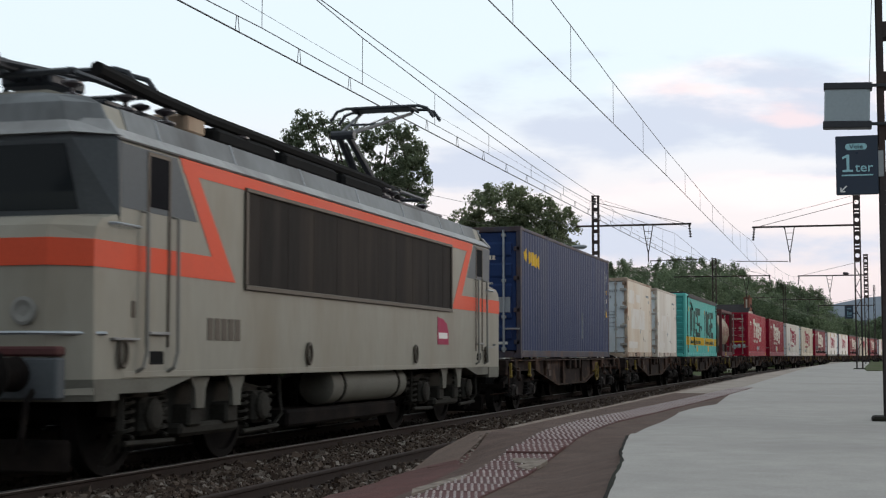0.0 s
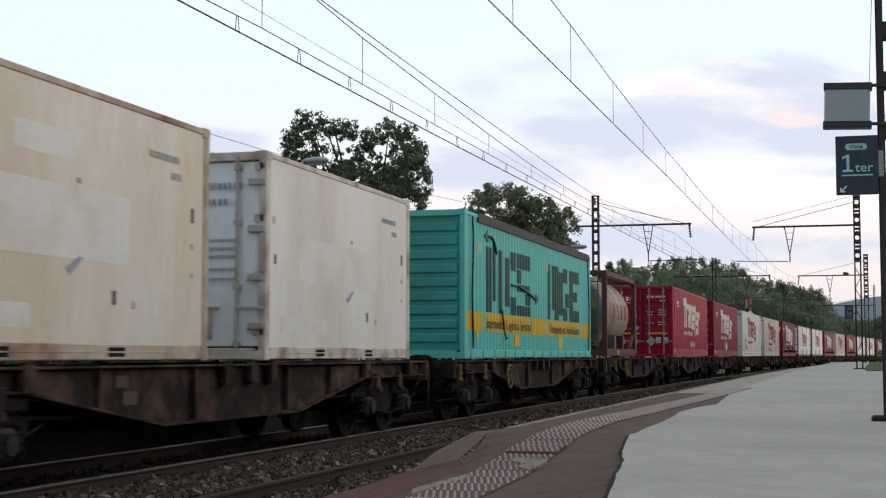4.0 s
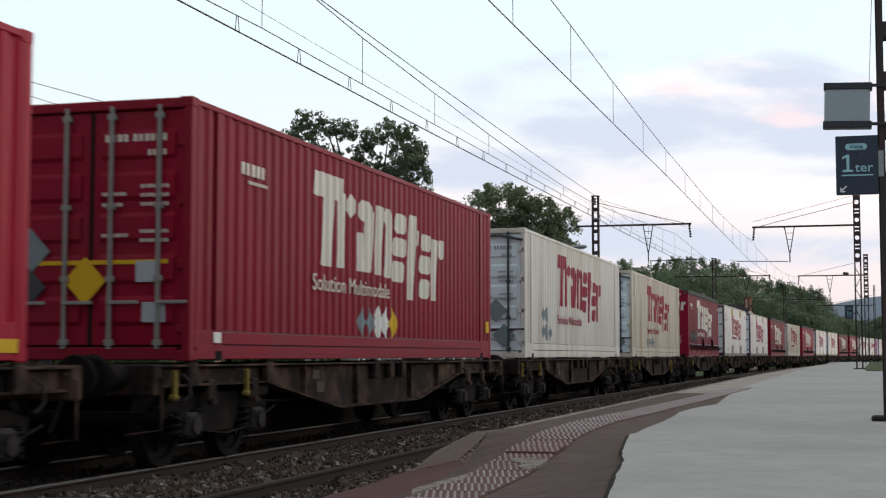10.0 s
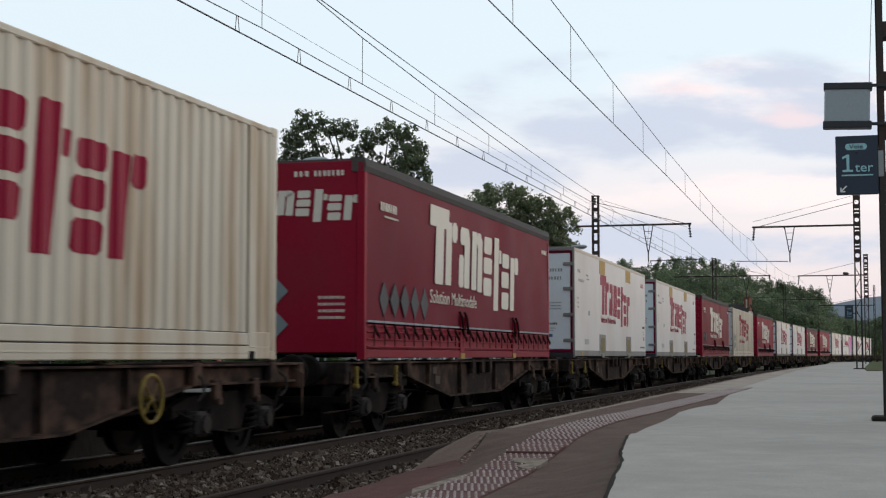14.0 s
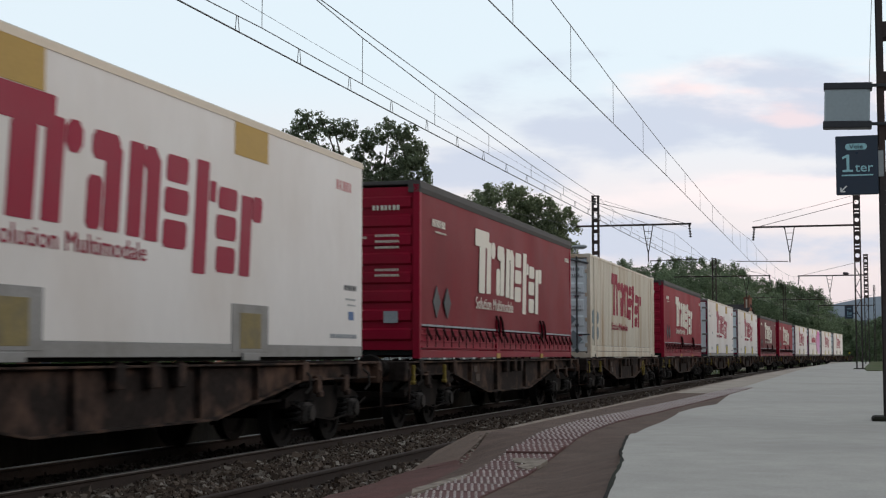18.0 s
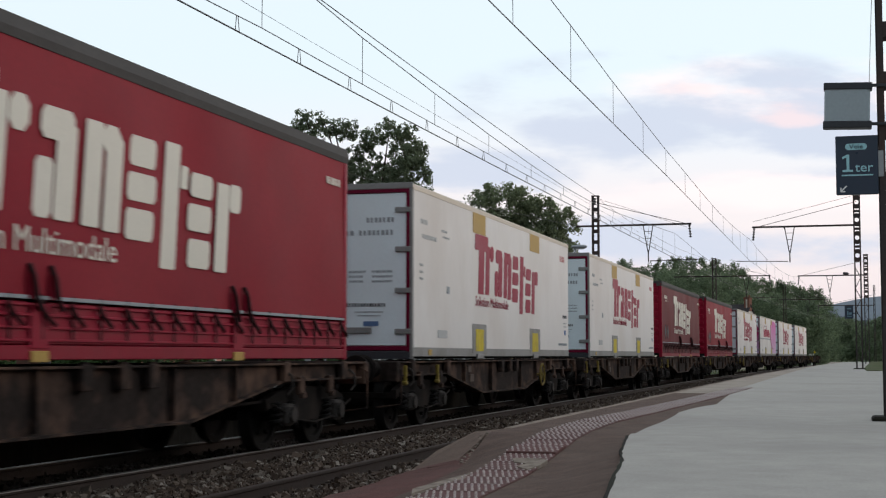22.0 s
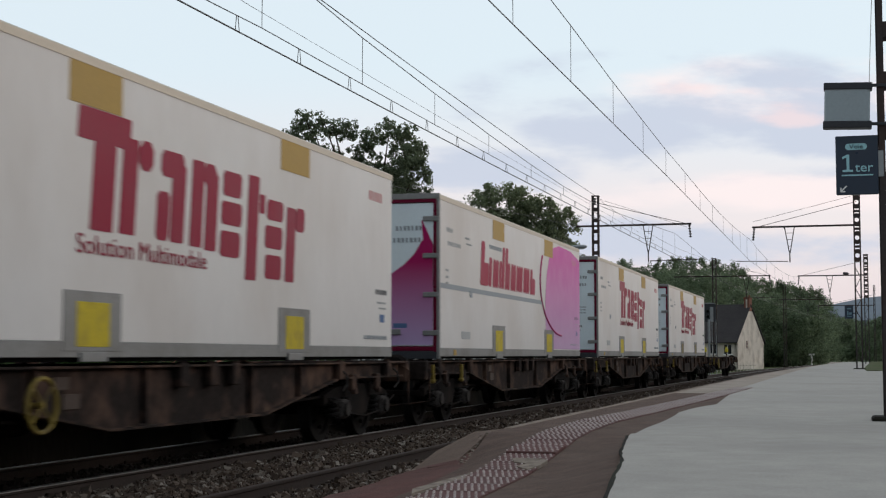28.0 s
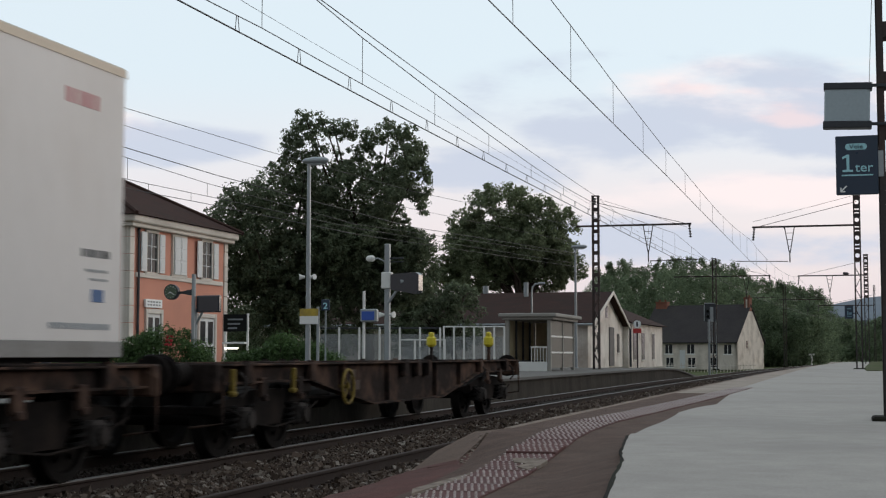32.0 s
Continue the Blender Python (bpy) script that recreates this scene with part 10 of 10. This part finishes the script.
        part("sole_bar", Shape().box((min(xo - e * 0.1, xo + e * 0.004), -7.2, 1.0), (max(xo - e * 0.1, xo + e * 0.004), 7.2, 1.07), 0.008), P["loco_grey"], lo)
        tk = Shape().lathe([(-1.76, 0.10), (-1.74, 0.20), (-1.68, 0.255), (1.68, 0.255), (1.74, 0.2), (1.76, 0.10)], (e * 1.08, 0.72, 0.80), (0, 1, 0), 24)
        part("air_tank", tk, P["loco_skirt"], lo, "dusty grey cylindrical air tank", smooth=True)
        for y in (-0.5, 2.0):
            part("tank_strap", Shape().lathe([(-0.035, 0.256), (-0.035, 0.27), (0.035, 0.27), (0.035, 0.256)], (e * 1.08, y, 0.80), (0, 1, 0), 24).box((min(e * 1.0, e * 1.3), y - 0.04, 1.0), (max(e * 1.0, e * 1.3), y + 0.04, 1.08), 0.006), P["bellows"], lo)
        eq = Shape().box((min(e * 0.6, e * 1.2), -2.3, 0.30), (max(e * 0.6, e * 1.2), 2.3, 0.52), 0.04)
        part("underframe_box", eq, P["bogie"], lo)
    # bogies
    for d in (-1, 1):
        yc = d * 4.86
        fr = Shape()
        sides = []
        for e in (-1, 1):
            sides.append(Shape())
            sides[-1].prism([(-1.95, 0.62), (-1.95, 0.82), (-1.1, 0.92), (1.1, 0.92), (1.95, 0.82), (1.95, 0.62), (1.6, 0.66), (0.9, 0.62), (0.6, 0.42), (-0.6, 0.42), (-0.9, 0.62), (-1.6, 0.66)], "yz", e * 1.0, e * 1.16)
        fr.box((-1.1, -0.4, 0.45), (1.1, 0.4, 0.9), 0.04)
        bg = part("bogie", fr, P["bellows"], lo, "dusty grey-black locomotive bogie", m=Matrix.Translation((0, yc, 0)))
        for sd in sides:
            part("side_frame", sd, P["bellows"], bg, "heavy cast side frame")
        for y in (-1.405, 1.405):
            part("wheelset", LOCO_WHEELS, None, bg, "large steel wheels on their axle", m=Matrix.Translation((0, y, 0.625)))
            for e in (-1, 1):
                b = Shape().box((e * 1.20 - 0.12, y - 0.20, 0.42), (e * 1.20 + 0.12, y + 0.20, 0.80), 0.05)
                b.lathe([(0, 0.17), (0.05, 0.17), (0.08, 0.13), (0.09, 0.05)], (e * 1.30, y, 0.62), (e, 0, 0), 14)
                part("axle_box", b, P["bellows"], bg)
                for o in (-0.36, 0.36):
                    part("spring", spring(Shape(), e * 1.18, y + o, 0.40, 0.84, 0.10, 5), P["bellows"], bg, "coil spring")
                rod = Shape().tube([(e * 1.30, y - 0.5 * (1 if y > 0 else -1), 0.34), (e * 1.30, y + 0.55 * (1 if y > 0 else -1), 0.36)], 0.03, 6)
                rod.tube([(e * 1.28, y + 0.62 * (1 if y > 0 else -1), 0.95), (e * 1.30, y + 0.68 * (1 if y > 0 else -1), 0.5), (e * 1.2, y + 0.5 * (1 if y > 0 else -1), 0.28)], 0.025, 6)
                part("brake_rod", rod, P["bellows"], bg)
        for e in (-1, 1):
            for o in (-0.48, 0.48):
                part("damper", Shape().box((e * 1.22 - 0.14, o - 0.16, 0.46), (e * 1.22 + 0.14, o + 0.16, 0.70), 0.03), P["bellows"], bg, "suspension block")
                part("hanger", Shape().prism([(o - 0.10, 0.66), (o + 0.10, 0.66), (o + 0.13, 0.86), (o + 0.26, 1.02), (o - 0.26, 1.02), (o - 0.13, 0.86)], "yz", e * 1.36, e * 1.41), P["loco_skirt"], bg, "dusty grey hanger bracket")
            part("bolster", Shape().box((e * 1.22 - 0.10, -0.75, 0.36), (e * 1.22 + 0.10, 0.75, 0.50), 0.04), P["bellows"], bg)
            part("sand_pipe", Shape().tube([(e * 1.3, d * 2.0, 0.95), (e * 1.32, d * 2.05, 0.5), (e * 1.1, d * 2.0, 0.22)], 0.03, 6), P["bellows"], bg)
    # roof gear
    rg = part("roof_walk", Shape().box((0.35, -6.4, 3.79), (0.8, 6.4, 3.84), 0.01), M["dark_metal"], lo, "sooty roof walkway")
    for i, y in enumerate((-6.3, -5.4, -3.4, 2.3, 2.75)):
        s = Shape()
        insulators(s, (0.98, y, 3.68), (0, 0, 1), 2, 0.12)
        part("insulator", s, M["insulator"], lo, "dark roof insulator", smooth=True)
    part("busbar", Shape().tube([(0.98, -6.9, 4.05), (0.98, -5.6, 3.98), (0.98, -4.4, 3.95), (0.98, -1.0, 3.94), (0.98, 1.9, 3.93), (0.9, 3.2, 3.92), (0.7, 3.9, 3.94)], 0.075, 8), M["black"], lo, "thick dark roof cable")
    for y0, y1 in ((-4.3, -2.5), (-2.2, -0.2), (0.1, 1.9)):
        part("roof_duct", Shape().box((0.62, y0, 3.66), (1.10, y1, 3.86), 0.05), M["black"], lo, "sooty black roof duct")
    part("roof_box", Shape().box((0.55, -4.95, 3.70), (1.02, -4.45, 3.93), 0.04), P["tank_skin"], lo, "stained beige roof box")
    part("busbar", Shape().rod((-0.9, -5.5, 3.98), (-0.9, 5.8, 3.98), 0.04, 8), M["dark_metal"], lo)
    box = Shape().box((-0.55, -2.0, 3.78), (0.3, 0.4, 3.98), 0.05).box((-0.5, 1.0, 3.78), (0.25, 2.6, 3.94), 0.05)
    part("roof_hatch", box, P["loco_dark"], lo, "dark roof hatch")
    panto(lo, 4.55, 1, True)
    panto(lo, -6.25, -1, False)
    return lo


def panto(lo, y, d, raised):
    base = Shape()
    for yy in (-0.75, 0.75):
        base.rod((-0.8, y + yy, 4.02), (0.8, y + yy, 4.02), 0.035, 6)
    for x in (-0.75, 0.75):
        base.rod((x, y - 0.8, 4.02), (x, y + 0.8, 4.02), 0.035, 6)
    base.box((-0.3, y - 0.35, 3.98), (0.3, y + 0.35, 4.12), 0.03)
    pg = part("pantograph", base, M["dark_metal"], lo, "raised single-arm pantograph" if raised else "folded pantograph")
    for x in (-0.75, 0.75):
        for yy in (-0.72, 0.72):
            s = insulators(Shape(), (x, y + yy, 3.72), (0, 0, 1), 2, 0.11)
            part("insulator", s, M["insulator"], pg, smooth=True)
    knee = (y - d * 1.45, 4.90) if raised else (y + d * 1.2, 4.10)
    head = (y + d * 0.85, 5.62) if raised else (y - d * 0.45, 4.13)
    lower = Shape().rod((-0.16, y + d * 0.1, 4.08), (-0.08, *knee), 0.06, 8).rod((0.16, y + d * 0.1, 4.08), (0.08, *knee), 0.06, 8).rod((0.0, y - d * 0.35, 4.1), (0.0, knee[0] + d * 0.15, knee[1] - 0.12), 0.03, 6)
    part("lower_arm", lower, M["dark_metal"], pg)
    part("knee", Shape().rod((-0.2, *knee), (0.2, *knee), 0.08, 10), M["dark_metal"], pg)
    upper = Shape()
    for e in (-1, 1):
        upper.rod((e * 0.08, *knee), (e * 0.50, head[0], head[1]), 0.03, 6)
    upper.rod((-0.28, (knee[0] + head[0]) / 2, (knee[1] + head[1]) / 2), (0.28, (knee[0] + head[0]) / 2, (knee[1] + head[1]) / 2), 0.02, 6)
    upper.rod((0, *knee), (0.0, head[0], head[1] - 0.06), 0.015, 5)
    part("upper_arm", upper, M["dark_metal"], pg)
    z = head[1] + 0.10
    pan = Shape()
    for o in (-0.22, 0.22):
        pan.tube([(-0.98, head[0] + o, z - 0.22), (-0.86, head[0] + o, z - 0.05), (-0.70, head[0] + o, z), (0.70, head[0] + o, z), (0.86, head[0] + o, z - 0.05), (0.98, head[0] + o, z - 0.22)], 0.03, 6)
    for e in (-1, 1):
        pan.rod((e * 0.55, head[0] - 0.25, z - 0.03), (e * 0.55, head[0] + 0.25, z - 0.03), 0.03, 6)
        pan.rod((e * 0.50, head[0], head[1]), (e * 0.55, head[0], z - 0.03), 0.03, 6)
    part("contact_head", pan, M["dark_metal"], pg, "dark contact head")
    part("collector_strip", Shape().box((-0.58, head[0] - 0.24, z - 0.02), (0.58, head[0] + 0.24, z + 0.03), 0.02), M["dark_metal"], pg, "dark collector plates")


# ---- the train put together ----
def travelled(t):
    return 9.1866 * t + 0.078409 * t * t + 0.000298476 * t ** 3


TRAIN = []          # (thing, distance of its middle behind the start line)


def place(ob, u, z):
    ob.matrix_basis = Matrix.Translation((TRACK_X, u, z))
    TRAIN.append((ob, u, z))
    return ob


place(locomotive(), 21.45, 0.0)
first = flat_wagon()
place(first, 38.85, 0.0)
for u in (55.65, 72.76, 89.35, 106.14, 123.06, 140.0, 156.6, 173.71, 190.7, 207.57, 224.27, 240.96, 257.66, 274.55, 291.29, 307.86, 324.78, 341.74, 358.18, 374.86, 391.76, 408.6):
    w = copy_thing(first, Matrix.Identity(4))
    place(w, u, 0.0)
tagged(w, "empty rusty bogie flat wagon at the tail of the train")
for x in (-0.63, 0.65):
    pp = part("lamp_bracket", Shape().box((x - 0.03, 7.50, 1.10), (x + 0.03, 7.58, 1.42), 0.01), P["wagon"], w)
    part("tail_lamp", Shape().box((x - 0.10, 7.45, 1.40), (x + 0.10, 7.61, 1.64), 0.05).lathe([(0, 0.06), (0.06, 0.06), (0.08, 0.03)], (x, 7.53, 1.64), (0, 0, 1), 10), M["tail_yellow"], pp, "bright yellow tail lamp")
# hand wheels show on some wagons only
for ob, u, z in TRAIN:
    if ob.name.startswith("container_wagon") and not any(abs(u - k) < 1 for k in (72.76, 89.35, 341.74, 408.6)):
        for c in list(ob.children):
            if c.name.startswith("hand_wheel"):
                bpy.data.objects.remove(c)
    if ob.name.startswith("container_wagon") and not any(abs(u - k) < 1 for k in (38.85, 156.6, 240.96, 274.55)):
        for c in list(ob.children):
            if c.name.startswith("rear_hand_wheel"):
                bpy.data.objects.remove(c)
place(blue_box(), 38.82, FLOOR)
place(white_reefer(0), 51.68, FLOOR)
place(white_reefer(1), 59.38, FLOOR)
place(turquoise_box(), 72.76, FLOOR)
place(tank_box(), 85.52, FLOOR)
place(red_one(), 106.14, FLOOR)
place(red_two(), 123.06, FLOOR)
place(pale_box("off-white corrugated container with red emblem and dark placards", P["off_white"], [(-4.85, 1.02, 0.22), (-4.42, 1.02, 0.22), (-4.85, 0.62, 0.22), (-4.45, 0.61, 0.22), (-4.03, 0.59, 0.22)]), 140.0, FLOOR)
place(pale_box("cream corrugated container with red emblem and grey placards", P["cream"], [(-3.0, 0.52, 0.20), (-2.6, 0.52, 0.20), (-2.1, 0.52, 0.20), (-1.7, 0.52, 0.20), (-1.3, 0.52, 0.20)]), 156.6, FLOOR)
place(curtain_box(0), 173.71, FLOOR)
cool = place(cool_box(0), 190.7, FLOOR)
for u in (207.57, 391.85):
    place(copy_thing(cool, Matrix.Identity(4)), u, FLOOR)
cool_y = place(cool_box(2), 274.55, FLOOR)
for u in (291.42, 341.74, 374.86):
    place(copy_thing(cool_y, Matrix.Identity(4)), u, FLOOR)
place(curtain_box(3), 224.27, FLOOR)
curt = place(curtain_box(1), 257.66, FLOOR)
place(pale_box("cream corrugated container with dark diamonds near its corner", P["cream"], [(-6.38, 1.13, 0.24), (-6.38, 0.70, 0.24), (-5.65, 1.13, 0.24), (-5.65, 0.70, 0.24)]), 240.96, FLOOR)
place(curtain_box(2), 307.76, FLOOR)
place(copy_thing(curt, Matrix.Identity(4)), 324.78, FLOOR)
place(cool_box(1), 358.18, FLOOR)


# ---- ballast stones ----
def stones(name, label, zones, size, seed, zfun, material):
    """Loose angular stones in one mesh: zones of (x0, x1, y0, y1, count)."""
    rng = np.random.default_rng(seed)
    ico = np.array([(x, y, z) for x in (-1, 1) for y in (-1, 1) for z in (-1, 1)]) * 0.62
    tri = np.array([(0, 1, 3), (0, 3, 2), (4, 6, 7), (4, 7, 5), (0, 4, 5), (0, 5, 1), (2, 3, 7), (2, 7, 6), (0, 2, 6), (0, 6, 4), (1, 5, 7), (1, 7, 3)])
    vs, fs, k = [], [], 0
    for x0, x1, y0, y1, n in zones:
        x, y = rng.uniform(x0, x1, n), rng.uniform(y0, y1, n)
        s = size * rng.lognormal(0, 0.32, n)
        z = np.array([zfun(a, b) for a, b in zip(x, y)]) + rng.uniform(-0.01, 0.03, n)
        v = ico[None] * rng.uniform(0.55, 1.35, (n, 8, 1)) * s[:, None, None] * rng.uniform(0.65, 1.2, (n, 1, 3))
        q = rng.normal(size=(n, 4))
        q /= np.linalg.norm(q, axis=1)[:, None]
        w, a, b, c = q.T
        R = np.stack([1 - 2 * (b * b + c * c), 2 * (a * b - c * w), 2 * (a * c + b * w), 2 * (a * b + c * w), 1 - 2 * (a * a + c * c), 2 * (b * c - a * w), 2 * (a * c - b * w), 2 * (b * c + a * w), 1 - 2 * (a * a + b * b)], 1).reshape(n, 3, 3)
        v = np.einsum("nij,nkj->nki", R, v) + np.stack([x, y, z], 1)[:, None]
        vs.append(v.reshape(-1, 3))
        fs.append((tri[None] + (k + 8 * np.arange(n))[:, None, None]).reshape(-1, 3))
        k += 8 * n
    v, f = np.concatenate(vs), np.concatenate(fs)
    ob = new(name, leaf_mesh(name, v, f, material))
    return tagged(ob, label, "ballast", kind="stuff")


def stone_mat(name, shades):
    """Broken stone whose colour differs from piece to piece: shades of (share, colour)."""
    m = surf(name, (0.08, 0.06, 0.05), 0.9, var=0.25, scale=9, fine=70, bump=0.4, bscale=90)
    N, L = m.node_tree.nodes, m.node_tree.links
    b, g, ramp, mx = N["Principled BSDF"], N.new("ShaderNodeNewGeometry"), N.new("ShaderNodeValToRGB"), N.new("ShaderNodeMix")
    els = ramp.color_ramp.elements
    els[0].position, els[0].color = shades[0][0], (*shades[0][1], 1)
    els[1].position, els[1].color = shades[-1][0], (*shades[-1][1], 1)
    for at, col in shades[1:-1]:
        els.new(at).color = (*col, 1)
    mx.data_type, mx.blend_type = "RGBA", "MIX"
    mx.inputs[0].default_value = 0.8
    L.new(g.outputs["Random Per Island"], ramp.inputs[0])
    L.new(b.inputs["Base Color"].links[0].from_socket, mx.inputs[6])
    L.new(ramp.outputs[0], mx.inputs[7])
    L.new(mx.outputs[2], b.inputs["Base Color"])
    b.inputs["Specular IOR Level"].default_value = 0.1
    return m


STONE = stone_mat("angular_ballast_stone", [(0.0, (0.026, 0.018, 0.014)), (0.35, (0.066, 0.045, 0.034)), (0.6, (0.092, 0.065, 0.049)), (0.8, (0.125, 0.096, 0.078)), (0.93, (0.17, 0.142, 0.12)), (1.0, (0.34, 0.30, 0.26))])
# stones for inside the main track: wagon shade is put into their colour
SHADE_STONE = stone_mat("shade_dark_ballast_stone", [(0.0, (0.008, 0.007, 0.006)), (0.6, (0.018, 0.014, 0.012)), (1.0, (0.045, 0.037, 0.032))])
stones("ballast_stones", "loose angular brown ballast stones between the tracks", [(-7.25, -5.5, 9.5, 16, 13500), (-7.25, -5.5, 16, 24, 9500), (-7.25, -5.5, 24, 45, 9500), (-7.2, -5.2, 45, 75, 4000), (-5.35, -3.4, 9.5, 17, 7500), (-5.35, -3.0, 17, 26, 5500), (-5.3, -3.1, 26, 60, 4500), (-6.5, -5.5, 6, 9.5, 600)],
       0.027, 31, lambda x, y: -0.155 + 0.02 * math.sin(x * 5 + y * 3.1) + (0.05 if -6.9 < x < -5.9 else 0.0), STONE)
stones("ballast_stones", "ballast stones inside the main track, darkened for train shade", [(-8.7, -7.45, 9.5, 40, 5500), (-9.9, -8.9, 15, 60, 2500)], 0.032, 32, lambda x, y: -0.16, SHADE_STONE)


# ---- what moves ----
def motions():
    times = [i * 1.0 for i in range(33)]
    for ob, u, z in TRAIN:
        rows = []
        for t in times:
            x, y, _, h = course(u - travelled(t) - 1.91)
            rows.append((t, Matrix.Translation((x, y, z)) @ Matrix.Rotation(-h, 4, "Z")))
        walk(ob, rows)
    for ob, u, z in TRAIN:
        for w in [o for o in ob.children_recursive if o.name.startswith("wheelset")]:
            r = 0.625 if ob.name.startswith("loco") else 0.46
            place_w = w.matrix_basis.translation.copy()
            near = [f for f in range(0, 961) if -6 < u - travelled(f / FPS) < 42]
            if not near:
                near = [0, 960]
            rows = []
            fs = sorted({0, 960, *near})
            d0 = travelled(near[0] / FPS)
            for f in fs:
                g = min(max(f, near[0]), near[-1])
                rows.append((f / FPS, Matrix.Translation(place_w) @ Matrix.Rotation((travelled(g / FPS) - d0) / r, 4, "X")))
            walk(w, rows)


motions()
